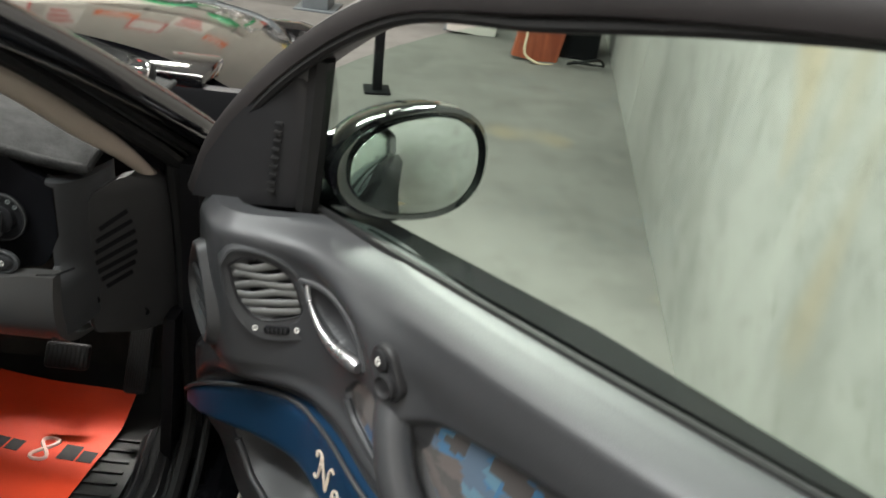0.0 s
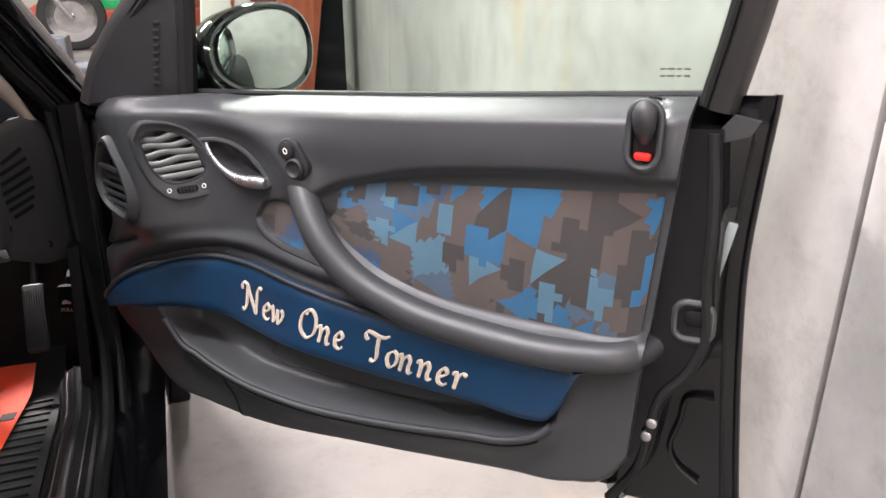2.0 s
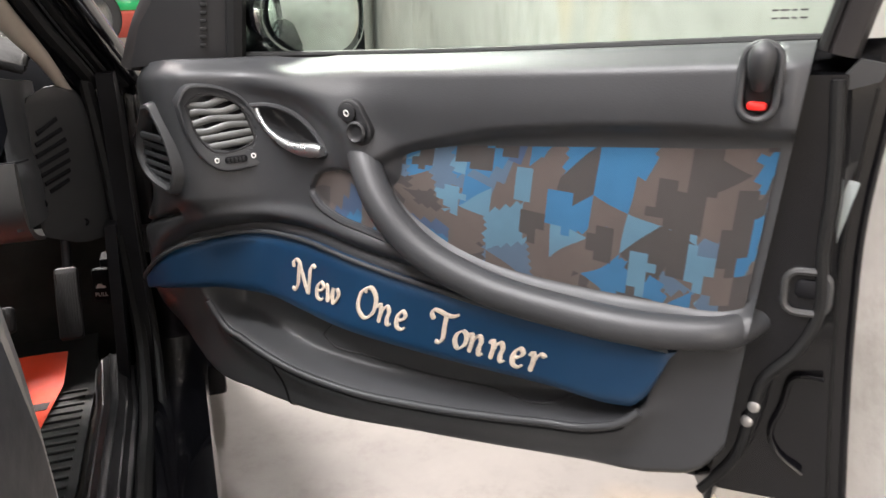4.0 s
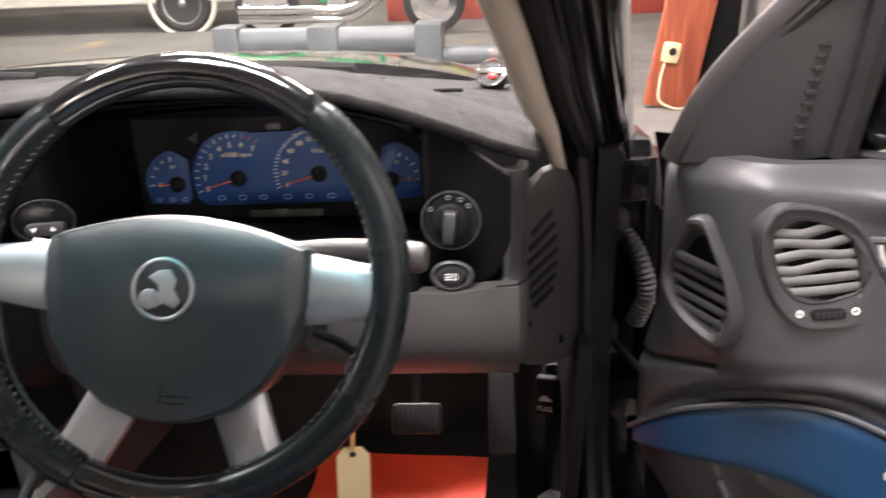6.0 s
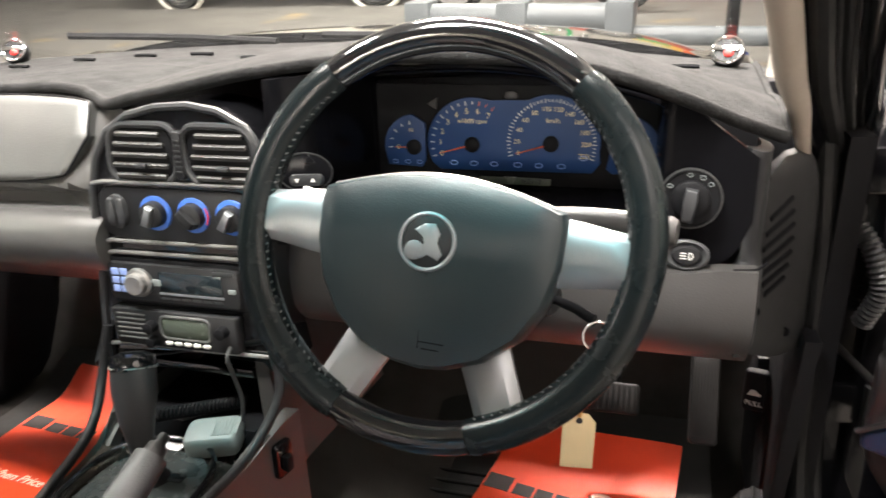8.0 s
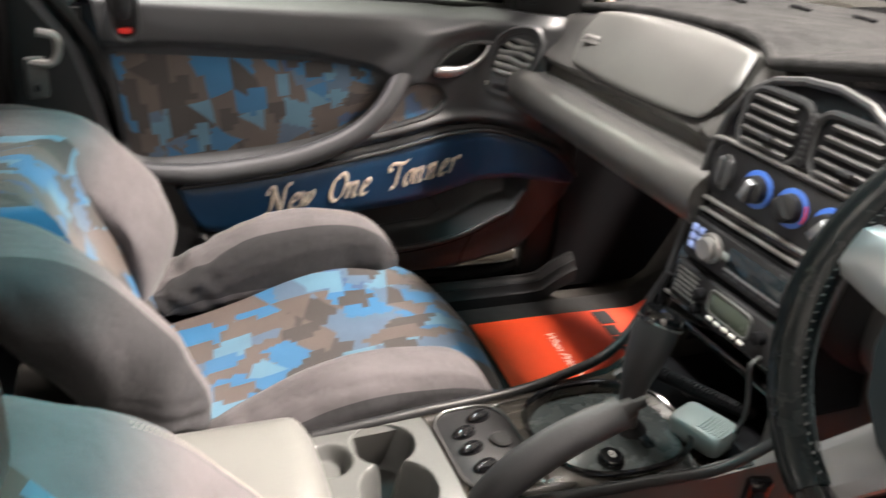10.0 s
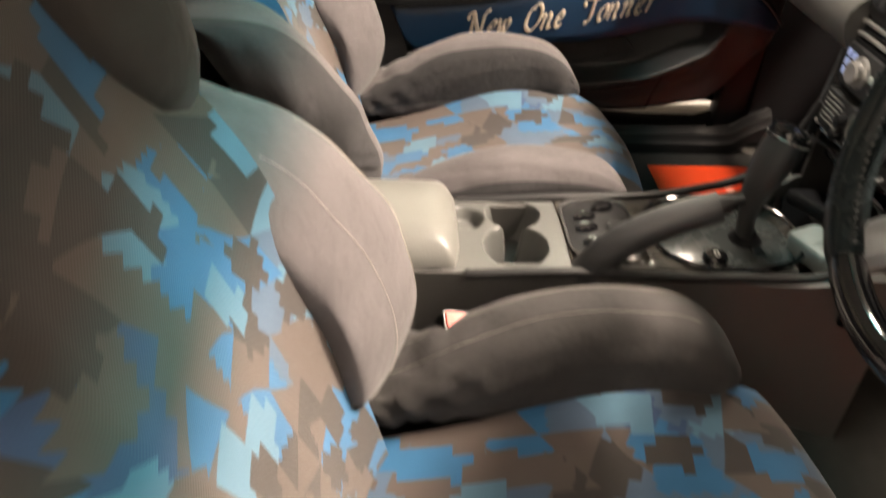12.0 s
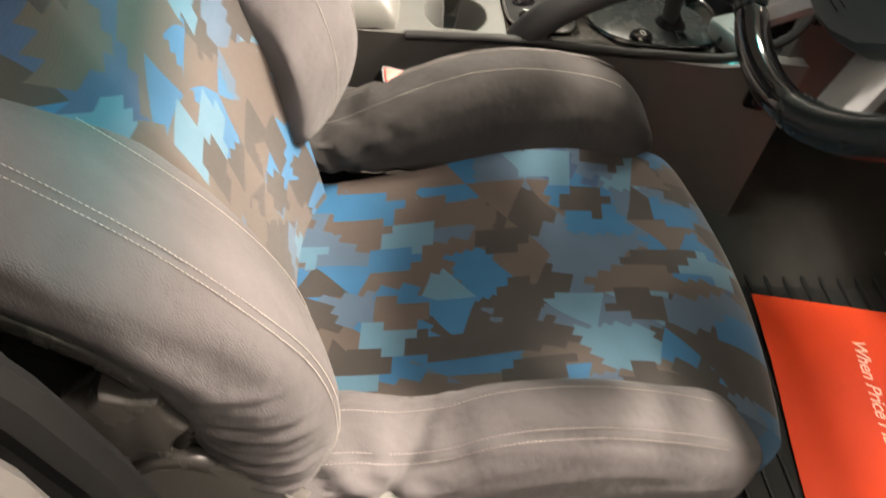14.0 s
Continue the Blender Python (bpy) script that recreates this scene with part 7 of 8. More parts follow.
selector = thing("gear_selector", (-0.364, 0.0, 0.516), "black automatic gear selector with a gloss cap", "gear lever")
sp = spline([(-0.363, 0.004, 0.515), (-0.363, -0.004, 0.555), (-0.367, 0.000, 0.60), (-0.373, 0.012, 0.635), (-0.378, 0.022, 0.658)], 24)
part("stick", tube(sp, [0.011 + 0.013 * step(0.2, 0.9, k / 24) for k in range(25)], 16, flat=1.15), M_TRIM, selector)
part("cap", lathe([(0.026, -0.004), (0.0275, 0.004), (0.024, 0.012), (0.014, 0.016), (0.0005, 0.017)], facing((-0.379, 0.024, 0.660), (-0.1, 0.35, 1), (0, 1, 0)), 22), M_GLOSS, selector)
part("collar", hoop(oval(0.054, 0.050, 26), facing((-0.379, 0.024, 0.659), (-0.1, 0.35, 1), (0, 1, 0)), 0.0018, 6), M_STEEL, selector)
part("boot", lathe([(0.024, 0), (0.020, 0.006), (0.013, 0.012), (0.009, 0.02)], pose(-0.363, 0.004, 0.516), 18), M_DARKER, selector)

brake = thing("hand_brake", (-0.300, -0.25, 0.45), "black hand brake lever with a grained grip", "hand brake")
bp = spline([(-0.300, -0.262, 0.455), (-0.299, -0.228, 0.508), (-0.296, -0.192, 0.556), (-0.290, -0.140, 0.596), (-0.285, -0.085, 0.622)], 30)
part("grip", tube(bp, [0.0180 + 0.0025 * math.sin(math.pi * k / 30) for k in range(31)], 16), M_TRIM, brake)
part("tip", tube([Vector((-0.285, -0.086, 0.6215)), Vector((-0.284, -0.072, 0.628))], [0.0125, 0.0105], 14), M_DARK, brake)
part("release", tube([Vector((-0.284, -0.072, 0.628)), Vector((-0.283, -0.060, 0.633))], [0.0065, 0.006], 12), M_DARK, brake)

mic = thing("radio_microphone", (-0.345, 0.09, 0.548), "pale grey hand microphone lying in the tray", "microphone")
mmx = pose(-0.322, 0.080, 0.534, 8, -6, 14) @ Matrix.Scale(0.92, 4)
part("body", loft([[mmx @ Vector((x * k, y * k, z)) for x, y in outline(0.078, 0.052, 0.012)] for k, z in ((0.90, -0.016), (1.0, -0.010), (1.0, 0.008), (0.95, 0.014), (0.88, 0.016))]), M_MIC, mic)
for k in range(8):
    part("rib", box((0.003, 0.034, 0.002), mmx @ pose(0.004 + 0.0048 * k, 0, 0.0165), 0.0006), M_MIC, mic)
part("coiled_lead", tube([Vector((-0.408 + 0.10 * k / 200, 0.075 + 0.06 * k / 200, 0.556)) + Vector((0, 0.008 * math.cos(k * 0.7), 0.008 * math.sin(k * 0.7))) for k in range(201)], 0.0022, 6), M_DARKER, mic)
catch = thing("side_catch", (-0.240, 0.10, 0.49), "small black catch on the console side", "catch")
part("plate", slab(outline(0.030, 0.050, 0.006), 0.008, facing((-0.243, 0.100, 0.502), (0.97, -0.25, 0)), 0.002), M_GLOSS, catch)
part("hook", box((0.012, 0.022, 0.016), facing((-0.234, 0.098, 0.498), (0.97, -0.25, 0)), 0.003), M_DARKER, catch)

# ---- seats ----
CUSH = spline([(0, -0.56, 0.350), (0, -0.46, 0.362), (0, -0.37, 0.385), (0, -0.22, 0.436), (0, -0.10, 0.453), (0, -0.04, 0.452), (0, 0.000, 0.432), (0, 0.012, 0.395), (0, 0.000, 0.330)], 60)
BACK = spline([(0, -0.490, 0.39), (0, -0.510, 0.47), (0, -0.545, 0.60), (0, -0.575, 0.70), (0, -0.600, 0.77), (0, -0.628, 0.84), (0, -0.660, 0.92), (0, -0.680, 0.972), (0, -0.71, 0.99)], 50)
BOL_Z = curve((-0.52, 0.43), (-0.45, 0.455), (-0.38, 0.497), (-0.30, 0.535), (-0.19, 0.545), (-0.12, 0.530), (-0.080, 0.505), (-0.045, 0.46))
LOW_Z = curve((-0.55, 0.45), (-0.50, 0.47), (-0.44, 0.487), (-0.40, 0.483), (-0.36, 0.491), (-0.325, 0.511), (-0.26, 0.524), (-0.18, 0.516), (-0.12, 0.497), (-0.07, 0.462), (-0.045, 0.435))
SEAT_RIDGE = spline([(0, -0.690, 0.822), (0, -0.640, 0.800), (0, -0.590, 0.762), (0, -0.545, 0.722), (0, -0.500, 0.672), (0, -0.466, 0.618), (0, -0.449, 0.560), (0, -0.452, 0.505), (0, -0.478, 0.464), (0, -0.500, 0.452)], 144)
SEAT_HEEL = spline([(0, -0.730, 0.775), (0, -0.690, 0.735), (0, -0.648, 0.698), (0, -0.610, 0.662), (0, -0.582, 0.622), (0, -0.566, 0.580), (0, -0.556, 0.540), (0, -0.543, 0.508), (0, -0.525, 0.478), (0, -0.506, 0.456)], 144)
BACK_BY = curve((0.385, -0.60), (0.43, -0.56), (0.48, -0.54), (0.575, -0.56), (0.69, -0.63), (0.80, -0.70))
BACK_Y = curve((0.385, -0.54), (0.40, -0.513), (0.43, -0.478), (0.459, -0.453), (0.51, -0.436), (0.57, -0.432), (0.62, -0.447), (0.668, -0.464), (0.70, -0.487), (0.74, -0.522), (0.766, -0.558), (0.785, -0.60), (0.80, -0.65))


def build_seat(seat, ox, oy, driver):
    at = lambda x, y, z: Vector((ox + x, oy + y, z))
    lean = lambda x, y, z: at(x, y - (0.0 if driver else 0.065 * step(0.74, 0.90, z)), z - (0.0 if driver else 0.036 * step(0.45, 0.72, z) + 0.072 * step(0.76, 0.86, z)))

    def cushion(u, v):
        p = CUSH[round(v * 60)]
        a = 2 * u - 1
        w = 0.168 + 0.030 * step(0.62, 0.85, v)
        return at(a * w, p.y - 0.018 * a * a * step(0.6, 0.9, v), p.z + 0.030 * abs(a) ** 3 * step(0.85, 0.5, v) - 0.012 * abs(a) ** 6 * step(0.6, 0.9, v) + 0.004 * math.sin(9 * v + 3 * a) * (1 - a * a))

    part("cushion", sheet(cushion, 40, 60, (0, 0, -0.05), (0.36, 0.66)), M_PATCH, seat, "blue and brown patchwork cloth")

    def back(u, v):
        p = BACK[round(v * 50)]
        a = 2 * u - 1
        w = 0.146 - 0.006 * v - (0.010 if driver else 0.054) * step(0.56, 0.72, v) + (0.030 + 0.080 * step(0.30, 0.70, v) if driver and a > 0 else 0.0)
        return lean(a * w, p.y + 0.030 * abs(a) ** 3 * step(0.95, 0.6, v) - (0.075 * step(0.55, 1.0, a) * step(0.2, 0.5, v) if driver else 0.0), p.z - 0.02 * abs(a) ** 4 * step(0.85, 1.0, v))

    part("backrest", sheet(back, 40, 50, (0, -0.06, 0), (0.31, 0.66)), M_PATCH_BACK, seat, "blue and brown patchwork cloth")
    for s in (-1, 1):
        low_side = driver and s > 0
        bol_z = LOW_Z if low_side else (lambda y: BOL_Z(y) + 0.010)
        rings = []
        for k in range(145):
            y = -0.55 + 0.500 * k / 144
            top = bol_z(y)
            tip = step(0, 0.10, k / 144) * (1 - step(0.90, 1.0, k / 144) * 0.75)
            cx, lo = 0.220 - 0.010 * step(0.75, 1.0, k / 144), 0.395 + 0.03 * step(0.8, 1.0, k / 144) + (0.045 * step(-0.33, -0.45, y) if low_side else 0.0)
            ring = []
            for j in range(44):
                a = 2 * math.pi * j / 44
                c, q = math.cos(a), math.sin(a)
                cap = math.sqrt(max(0.0, 1 - max(0.0, (k / 144 - 0.86) / 0.14) ** 2))
                hx = (0.049 if low_side else 0.053) * (0.55 + 0.45 * tip) * (0.15 + 0.85 * cap)
                x = cx + hx * math.copysign(abs(c) ** 0.75, c)
                z = (top + lo) / 2 + (top - lo) / 2 * (0.2 + 0.8 * cap) * math.copysign(abs(q) ** 0.85, q)
                if q < 0:
                    x += 0.008 * q * -1 * (c > 0)
                pull = 0.0045 * math.exp(-((y + 0.378 + 0.03 * c) / 0.006) ** 2) if low_side else 0.0
                wr = -pull * (q > -0.5) + (0.0024 * math.sin(150 * y + 7 * q) + 0.0026 * math.sin(75 * y - 5 * q)) * step(0.50, 0.10, k / 144) + 0.0014 * math.sin(30 * y + 60 * top * q + 3 * s)
                ring.append(at(s * (x + wr), y, z + wr))
            rings.append(ring)
        # the driver's inboard bolster carries its shade as a darker cloth
        bol = part("cushion_bolster", loft(rings), M_CLOTH_SHADED if driver and not low_side else M_CLOTH, seat, "grey bolster cloth with darker sides", 85)
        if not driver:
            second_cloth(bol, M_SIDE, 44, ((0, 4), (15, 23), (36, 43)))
        if driver:
            for off, zz in ((-0.020, 0.0), (0.018, -0.006), (0.026, -0.010)):
                dashes = []
                for k in range(104):
                    y = -0.47 + 0.350 * k / 104
                    q = lambda yy: at(s * (0.220 + off - 0.010 * step(-0.15, -0.03, yy)), yy, (bol_z(yy) + 0.395) / 2 + (bol_z(yy) - 0.395) / 2 * (1 - (abs(off) / 0.053) ** 2.67) ** 0.425 + 0.0022)
                    dashes.append(rod(q(y), q(y + 0.0022), 0.00038, 4))
                tagged(part("stitching", join(*dashes), M_STITCH, bol), kind="stuff")
        # the outer bolster of the driver's back runs down into a round tip with fanned pleats
        def round_back(k, a):
            f, r, h = k / 144, SEAT_RIDGE[k], SEAT_HEEL[k]
            c, q = math.cos(a), math.sin(a)
            cap = math.sqrt(max(0.0, 1 - max(0.0, (f - 0.80) / 0.20) ** 2))
            front = q if c > 0 or q < 0 else 0.45 * q + 0.55 * (1 - abs(c)) ** 0.8
            half = (0.024 + 0.026 * cap) if c > 0 else (0.030 + 0.070 * cap)
            mid, e = (r + h) / 2, (r - h) / 2
            p = mid + e * front
            pleat = step(0.45, 0.75, f) * step(-0.1, 0.45, c) * step(0.95, 0.4, q)
            fan = p.z + 0.30 * (p.y + 0.45) * (1 - 2.2 * (p.z - 0.47))
            wr = (0.0017 * math.sin(400 * fan) + 0.0013 * math.sin(255 * fan + 1.3)) * pleat + 0.0020 * math.sin(40 * p.z - 7 * q) * (1 - pleat) * step(0.0, 0.3, c)
            wr += 0.0016 * math.sin(95 * (p.z + 0.8 * p.y) + 3 * q) * step(0.3, 0.9, c) * (1 - pleat)
            return at(0.226 + half * c + wr, p.y + e.y * 0.02 * c + 0.4 * wr, p.z)

        def tall_back(k, a):
            f = k / 144
            low = 0.455 if driver else 0.388
            z = low + (0.80 - low) * f
            end = math.sqrt(max(0.0, 1 - max(0.0, 1 - f / 0.16) ** 2)) if driver else 1.0
            fy = BACK_Y(z)
            by = min(BACK_BY(z), fy - 0.05)
            tip = step(0, 0.12, f) * (1 - 0.6 * step(0.88, 1.0, f))
            c, q = math.cos(a), math.sin(a)
            front = q if c > 0 or q < 0 else 0.35 * q + 0.65 * (1 - abs(c)) ** 0.9
            wr = (0.0030 * math.sin(235 * z + 9 * q) + 0.0034 * math.sin(105 * z - 6 * q + 1)) * step(0.65, 0.15, f) * step(0.1, 0.5, c)
            wr += 0.0022 * math.sin(46 * z - 7 * q + 2 * s) * step(0.2, 0.5, f)
            half = ((0.030 + 0.022 * tip) if c > 0 else (0.060 + 0.048 * tip)) * (0.35 + 0.65 * end)
            fy, by = fy - 0.035 * (1 - end), by + 0.020 * (1 - end)
            return lean(s * (0.228 - 0.015 * step(0.7, 1.0, f) + half * c + wr), (fy + by) / 2 + (fy - by) / 2 * front + wr * 0.7, z)

        shape = round_back if low_side else tall_back
        bb = part("back_bolster", loft([[shape(k, 2 * math.pi * j / 40) for j in range(40)] for k in range(145)]), M_CLOTH, seat, "grey bolster cloth with darker sides", 85)
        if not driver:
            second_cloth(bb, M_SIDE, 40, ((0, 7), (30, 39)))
        if driver:
            for turn in ((70, 77, 128) if low_side else (71, 77, 122)):
                dashes = []
                for k in range(12, 128):
                    p, p2 = Vector(shape(k, radians(turn))), Vector(shape(k + 1, radians(turn)))
                    lift = Vector((0, 0.0010, 0.0006))
                    dashes.append(rod(p + lift, p.lerp(p2, 0.62) + lift, 0.00045, 4))
                tagged(part("stitching", join(*dashes), M_STITCH, bb), kind="stuff")
    # head restraint
    for s in (-1, 1):
        ring = oval(0.140, 0.176, 30, 2.8)
        shift, deep = (0.050, -0.035) if driver and s > 0 else (0.0, 0.0)
        head = part("head_restraint_wing", loft([[lean(s * (x + shift), -0.672 + deep + y * k - 0.22 * z * k, 0.902 + z * k + 0.075 * max(0, 1 - k) * (x < 0.1)) for y, z in ring] for x, k in ((0.044, 0.30), (0.054, 0.48), (0.072, 0.70), (0.092, 0.90), (0.115, 1.0), (0.138, 0.95), (0.152, 0.82), (0.159, 0.60))]), M_HEAD, seat, "dark grey cloth wing of the head restraint")
    # shells
    part("back_shell", sheet(lambda u, v: at((2 * u - 1) * (0.262 - 0.08 * v * v), -0.675 - 0.04 * v + 0.03 * (2 * u - 1) ** 4, 0.36 + (0.455 if driver else 0.40) * v), 20, 20, (0, -0.05, 0)), M_DARK, seat)
    part("seat_pan", box((0.50, 0.54, 0.05), pose(ox, oy - 0.29, 0.318), 0.015), M_DARKER, seat)
    for s in (-1, 1):
        part("slide_rail", box((0.035, 0.56, 0.05), pose(ox + 0.19 * s, oy - 0.30, 0.272), 0.006), M_STEEL, seat)
    side = 1 if driver else -1
    cover_z = (lambda u: 0.462 + 0.075 * step(0.34, 0.22, u) - 0.020 * step(0.55, 0.75, u) - 0.055 * step(0.86, 1.0, u)) if driver else (lambda u: 0.43 + 0.04 * step(0.34, 0.05, u))
    part("side_cover", sheet(lambda u, v: at(side * (0.286 - 0.012 * v * v), -0.66 + 0.60 * u, 0.270 + (cover_z(u) - 0.270) * v), 60, 14, (-side * 0.03, 0, 0)), M_COVER if driver else M_DARK, seat, "grey plastic side cover")
    part("recliner_cover", sheet(lambda u, v: at(side * (0.236 + 0.012 * math.sin(math.pi * u)), -0.71 + 0.170 * u, 0.43 + (0.27 - 0.14 * u) * v), 14, 14, (-side * 0.03, 0, 0)), M_DARK, seat)
    if driver:
        rim = spline([at(0.258, y, z) for y, z in ((-0.70, 0.742), (-0.617, 0.677), (-0.593, 0.655), (-0.569, 0.621), (-0.554, 0.587), (-0.551, 0.560), (-0.564, 0.540), (-0.60, 0.532), (-0.66, 0.530))], 40)
        part("recess_rim", tube(rim, 0.0075, 10), M_KNOB, seat, "rounded rim of the adjuster recess")
        arch = spline([at(0.266, y, z) for y, z in ((-0.61, 0.480), (-0.592, 0.520), (-0.570, 0.541), (-0.548, 0.540), (-0.528, 0.524), (-0.499, 0.490), (-0.46, 0.455))], 30)
        part("lower_rim", tube(arch, 0.009, 10), M_KNOB, seat)
        for y, z, r in ((-0.585, 0.590, 0.037), (-0.556, 0.464, 0.037)):
            pts = [(r * (1.08 - 0.20 * abs(math.sin(3.5 * a))) * math.cos(a), r * (1.08 - 0.20 * abs(math.sin(3.5 * a))) * math.sin(a)) for a in (2 * math.pi * k / 84 for k in range(84))]
            part("adjuster_knob", slab(pts, 0.034, facing(at(0.244, y, z), (1, 0.05, 0.12)), 0.005), M_KNOB, seat, "fluted dark grey adjuster knob")
        part("tilt_switch", slab(outline(0.062, 0.020, 0.008), 0.012, facing(at(0.280, -0.200, 0.395), (1, 0, 0.25)), 0.004), M_COVER, seat)


driver_seat = thing("driver_seat", (0.0, -0.3, 0.25), "sports seat with patchwork cloth and grey bolsters", "car seat", "front seats")
build_seat(driver_seat, 0.020, 0.0, True)
passenger_seat = thing("passenger_seat", (-0.742, -0.34, 0.25), "sports seat with patchwork cloth beside the shut door", "car seat", "front seats")
build_seat(passenger_seat, -0.742, -0.040, False)

buckle = thing("belt_buckle", (-0.228, -0.40, 0.44), "seat belt buckle with a faded red button", "buckle")
bm_ = facing((-0.229, -0.380, 0.496), (0.35, 0.35, 0.9), (1, 0.2, 0))
part("body", loft([[bm_ @ Vector((x, y, z)) for x, y in outline(0.040 * k, 0.026 * k, 0.006)] for k, z in ((0.7, -0.10), (0.9, -0.05), (1.0, -0.01), (0.98, 0.0))]), M_DARKER, buckle)
part("button", slab(outline(0.034, 0.020, 0.004), 0.003, bm_, 0.001), M_BUCKLE, buckle)
part("frame", hoop(outline(0.038, 0.024, 0.005), bm_, 0.0012, 6), M_DULL, buckle)
part("stalk", tube([Vector((-0.228, -0.42, 0.40)), Vector((-0.226, -0.45, 0.27))], 0.012, 8), M_DARKER, buckle)
belt = thing("seat_belt", (-1.13, -0.70, 0.8), "black seat belt with a steel guide on the post", "seat belt")
part("webbing", tube(spline([(-1.045, -0.675, 1.02), (-1.075, -0.69, 0.80), (-1.10, -0.70, 0.55), (-1.11, -0.70, 0.33)], 16), 0.022, 8, flat=0.12), M_DARK, belt)
part("guide", tube(spline([(-1.032, -0.661, 0.790), (-1.028, -0.625, 0.792), (-1.028, -0.619, 0.802), (-1.030, -0.620, 0.828), (-1.032, -0.643, 0.834)], 20), 0.0065, 8), M_STEEL, belt, "bent steel belt guide")
tongue = part("tongue", slab(outline(0.030, 0.062, 0.006), 0.008, facing((-1.036, -0.651, 0.767), (0.95, 0.3, 0)), 0.002), M_DULL, belt, "slotted steel tongue")
part("slot", slab(oval(0.009, 0.012, 12), 0.0008, facing((-1.028, -0.650, 0.753), (0.95, 0.3, 0)), 0.0002), M_DARKER, tongue)

# ---- foot wells ----
mat = thing("floor_mat", (0.08, 0.20, 0.245), "ribbed black rubber floor mat", "floor mat", "floor mats")
part("sheet", sheet(lambda u, v: (-0.17 + 0.50 * u, -0.02 + 0.66 * v, 0.250 + 0.05 * step(0.8, 1.0, v)), 8, 20, (0, 0, -0.008)), M_MATRUB, mat)
for k in range(16):
    part("rib", box((0.47, 0.007, 0.005), pose(0.08, 0.005 + 0.030 * k, 0.2525), 0.0015), M_MATRUB, mat)
copy = thing("floor_mat", (XC * 2 - 0.08, 0.20, 0.245), "plain black rubber floor mat", "floor mat", "floor mats")
part("sheet", sheet(lambda u, v: (2 * XC - 0.33 + 0.50 * u, -0.02 + 0.66 * v, 0.250 + 0.05 * step(0.8, 1.0, v)), 8, 20, (0, 0, -0.008)), M_MATRUB, copy)


def paper_mat(name, a, b, c, d, label, name_y):
    """An orange paper mat with corners rear left, rear right, front right, front left."""
    ob = thing(name, ((a[0] + c[0]) / 2, (a[1] + c[1]) / 2, 0.258), label, "paper mat", "paper mats")
    A, B, C, D = (Vector((*p, 0.2605)) for p in (a, b, c, d))
    pt = lambda u, v: A.lerp(B, u).lerp(D.lerp(C, u), v) + Vector((0, 0, 0.004 * math.sin(5 * u + 3 * v) + 0.05 * step(0.82, 1.05, v)))
    part("paper", sheet(pt, 16, 20, (0, 0, -0.0015)), M_CARD, ob)
    w, h = (B - A).length, (D - A).length
    lie = lambda x, y, t=0.0: pt(x / w + 0.5, y / h) + Vector((0, 0, 0.0010 + t))
    # firm's name as plain bars
    for x, wide in ((-0.135, 0.046), (-0.088, 0.034), (-0.052, 0.030), (-0.018, 0.028), (0.098, 0.038), (0.138, 0.032)):
        tall = 0.040 if x in (-0.135, 0.098) else 0.030
        part("name_bar", sheet(lambda u, v: lie(x - wide / 2 + wide * u, name_y - 0.015 + tall * v), 4, 4, (0, 0, -0.0008)), M_INK, ob)
    part("ampersand", tube([lie(0.044 + 0.017 * math.sin(2 * t), name_y + 0.004 + 0.030 * math.cos(t), 0.001) for t in (2 * math.pi * k / 24 for k in range(24))], 0.0038, 6, closed=True), M_PALE_INK, ob)
    letters("slogan", "When Price Matters!", 0.028, None, M_PALE_INK, ob, 0.0003, 0.3, 0.95, 0.95, warp=lambda x, y, t: lie(x + 0.005, name_y - 0.150 + y, t))
    return ob


paper_mat("paper_mat", (-0.095, 0.146), (0.225, 0.100), (0.280, 0.538), (-0.021, 0.578), "orange paper mat with a slogan on the floor", 0.285)
paper_mat("paper_mat", (-0.990, 0.100), (-0.660, 0.085), (-0.640, 0.56), (-0.975, 0.57), "orange paper mat on the passenger's floor", 0.30)

pedals = thing("pedals", (0.22, 0.55, 0.40), "black ribbed brake and accelerator pedals", "pedals")
for nm, x, z, w, h, tilt in (("brake_pedal", 0.160, 0.402, 0.085, 0.052, 35), ("accelerator", 0.304, 0.420, 0.045, 0.150, 28)):
    m = pose(x, 0.505, z, 90 + tilt - 55, 0, 4)
    p = part(nm, slab(outline(w, h, 0.008), 0.014, facing((x, 0.515, z), (0, -0.85, 0.5)), 0.004), M_DARK, pedals)
    for k in range(9):
        fx = facing((x, 0.515, z), (0, -0.85, 0.5)) @ pose(-w * 0.42 + w * 0.84 * k / 8, 0, 0.014)
        part("rib", box((w * 0.05, h * 0.84, 0.004), fx, 0.001), M_MATRUB, p)
    part("arm", rod((x, 0.53, z), (x, 0.66, z + 0.16), 0.010), M_DARKER, pedals)

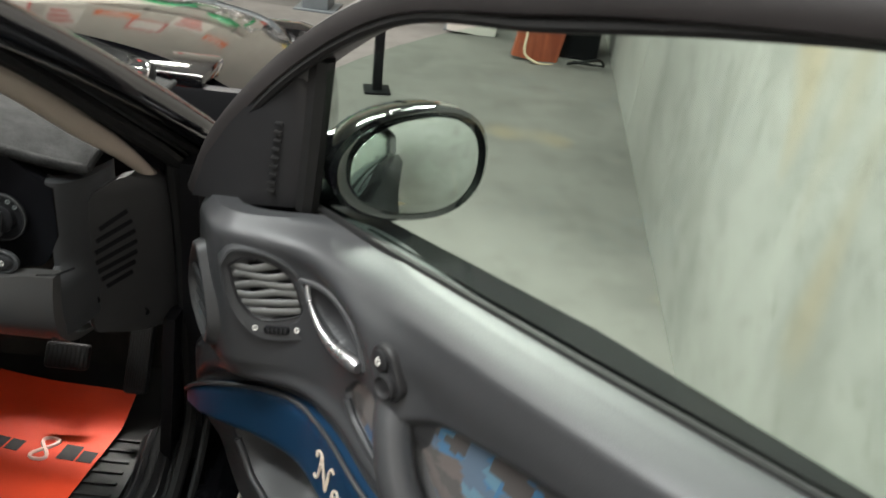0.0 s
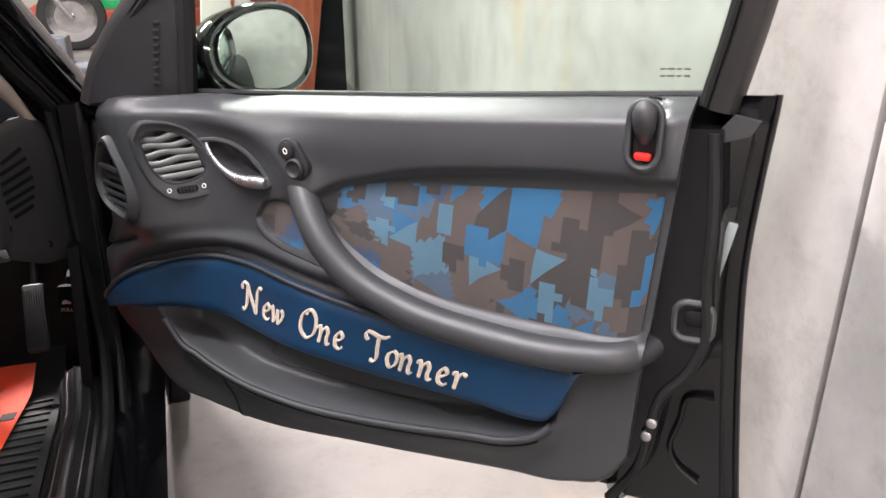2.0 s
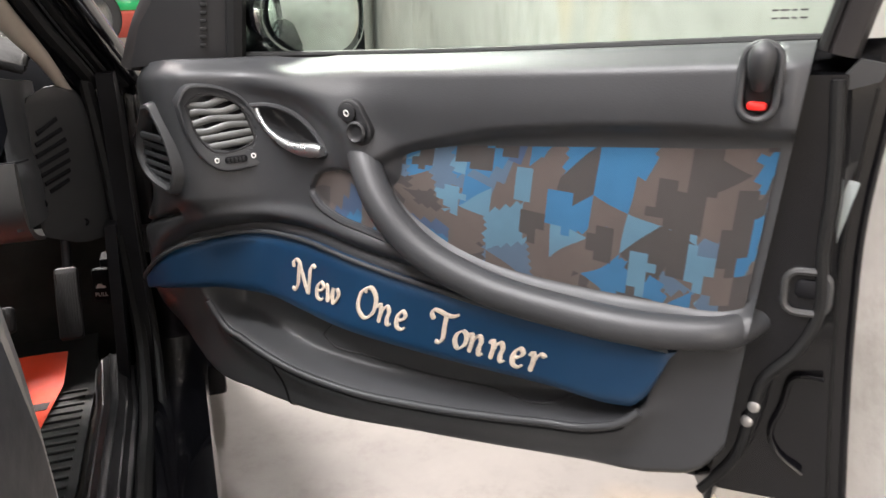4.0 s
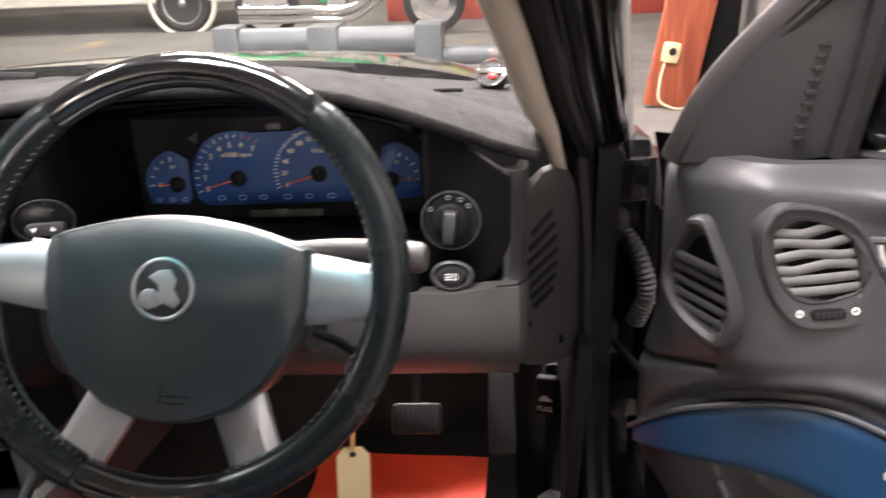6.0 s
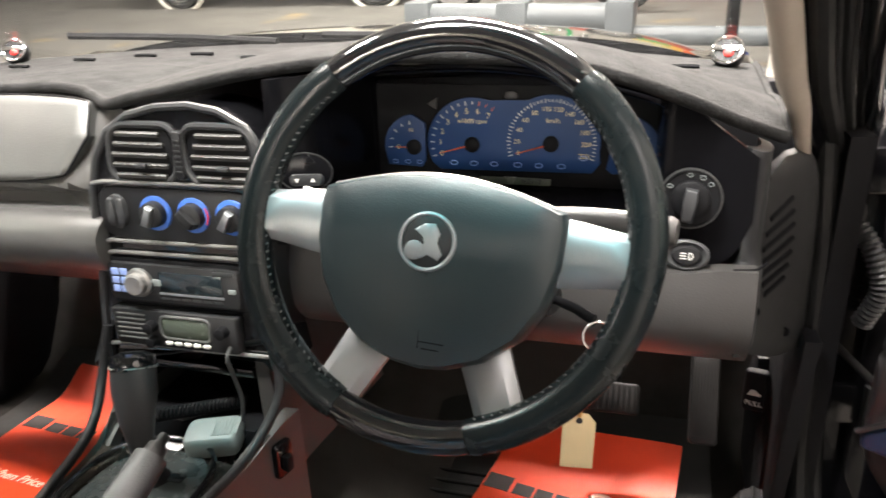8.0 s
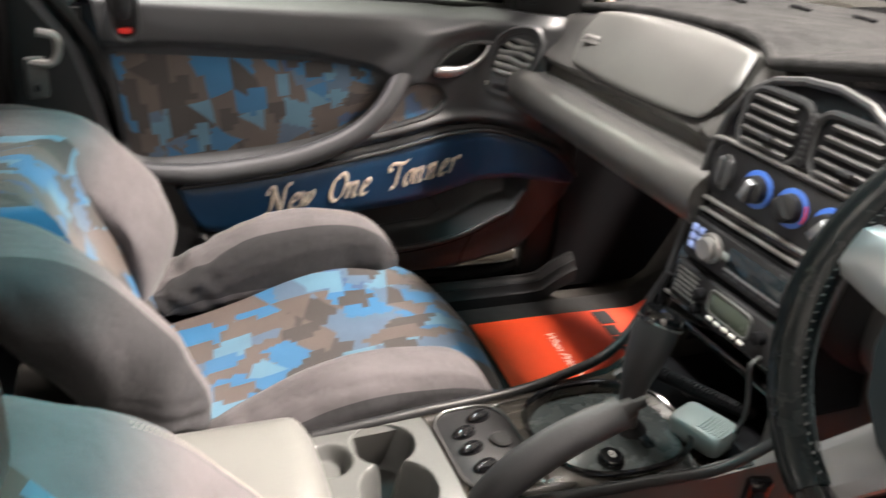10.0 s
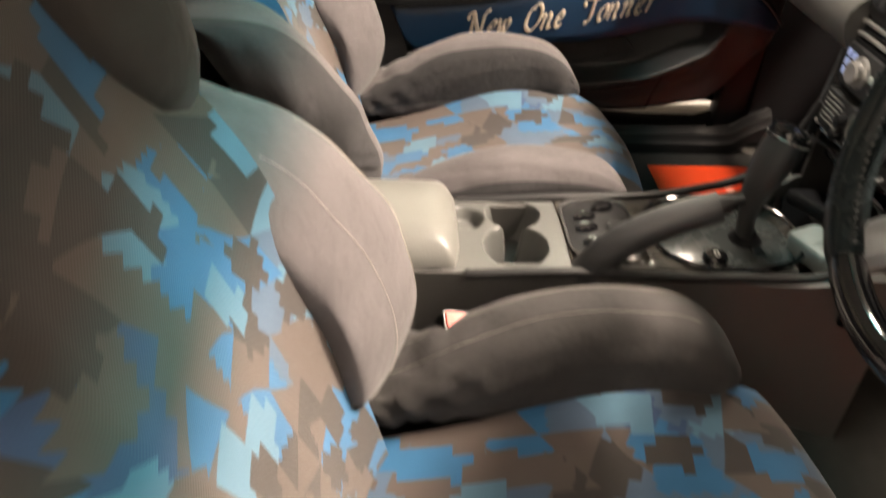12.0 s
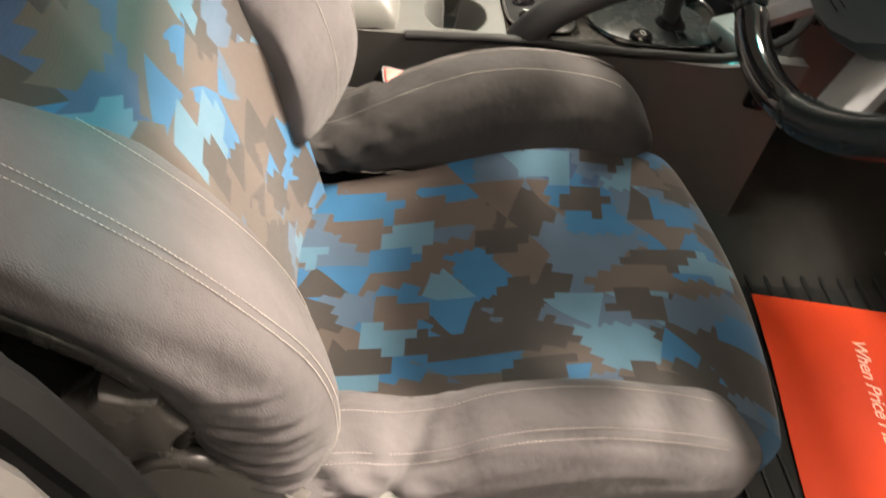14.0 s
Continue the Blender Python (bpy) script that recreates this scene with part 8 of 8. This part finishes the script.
bonnet = thing("bonnet_release", (0.378, 0.50, 0.43), "black bonnet release lever marked PULL", "lever")
rm = facing((0.377, 0.490, 0.462), (-0.25, -1, 0.15))
part("handle", slab(outline(0.034, 0.066, 0.006), 0.016, rm, 0.004), M_DARKER, bonnet)
letters("writing", "PULL", 0.0115, rm @ pose(0, -0.020, 0.0165), M_WHITE, bonnet, 0.0003)
part("car_symbol", slab([(-0.010, -0.003), (0.010, -0.003), (0.009, 0.001), (0.005, 0.002), (0.002, 0.006), (-0.005, 0.006), (-0.008, 0.002)], 0.0008, rm @ pose(0, -0.004, 0.016), 0.0003), M_WHITE, bonnet)
part("mount", box((0.02, 0.06, 0.10), pose(0.385, 0.53, 0.46), 0.006), M_DARKER, bonnet)

# ---- key with its paper tag ----
key = thing("ignition_key", (0.10, 0.09, 0.75), "ignition key with rings, fob and a buff paper tag", "key")
part("blade", tube([Vector((0.098, 0.096, 0.760)), Vector((0.128, 0.070, 0.762)), Vector((0.150, 0.052, 0.758))], [0.005, 0.006, 0.007], 10, flat=0.5), M_DARKER, key)
part("ring", hoop(oval(0.030, 0.030, 24), facing((0.154, 0.050, 0.742), (0.3, -1, 0.2)), 0.0010, 6), M_CHROME, key)
part("small_ring", hoop(oval(0.018, 0.018, 20), facing((0.150, 0.048, 0.722), (0.8, -0.6, 0.1)), 0.0010, 6), M_CHROME, key)
part("fob", tube(spline([(0.150, 0.048, 0.715), (0.152, 0.048, 0.70), (0.150, 0.050, 0.68)], 8), [0.004, 0.007, 0.009, 0.010, 0.010, 0.010, 0.009, 0.007, 0.004], 10, flat=0.6), M_DARKER, key)
part("chain", join(*[hoop(oval(0.005, 0.007, 8), pose(0.1465, 0.046, 0.712 - 0.006 * k, 90, 90 * (k % 2), 0), 0.0007, 5) for k in range(6)]), M_STEEL, key)
part("string", tube(spline([(0.148, 0.046, 0.70), (0.142, 0.044, 0.675), (0.140, 0.044, 0.652)], 8), 0.0025, 6), surface("tan_string", (0.5, 0.26, 0.08), 0.8), key)
tg = facing((0.139, 0.045, 0.622), (0.15, -1, 0.05)) @ pose(0, 0, 0, 0, 0, -2)
tagp = part("tag", slab([(-0.017, -0.032), (0.017, -0.032), (0.017, 0.022), (0.009, 0.032), (-0.009, 0.032), (-0.017, 0.022)], 0.0012, tg, 0.0004), M_TAG, key, "buff paper tag")
part("eyelet", slab(oval(0.007, 0.007, 12), 0.0006, tg @ pose(0, 0.024, 0.0012), 0.0002), M_INK, tagp)
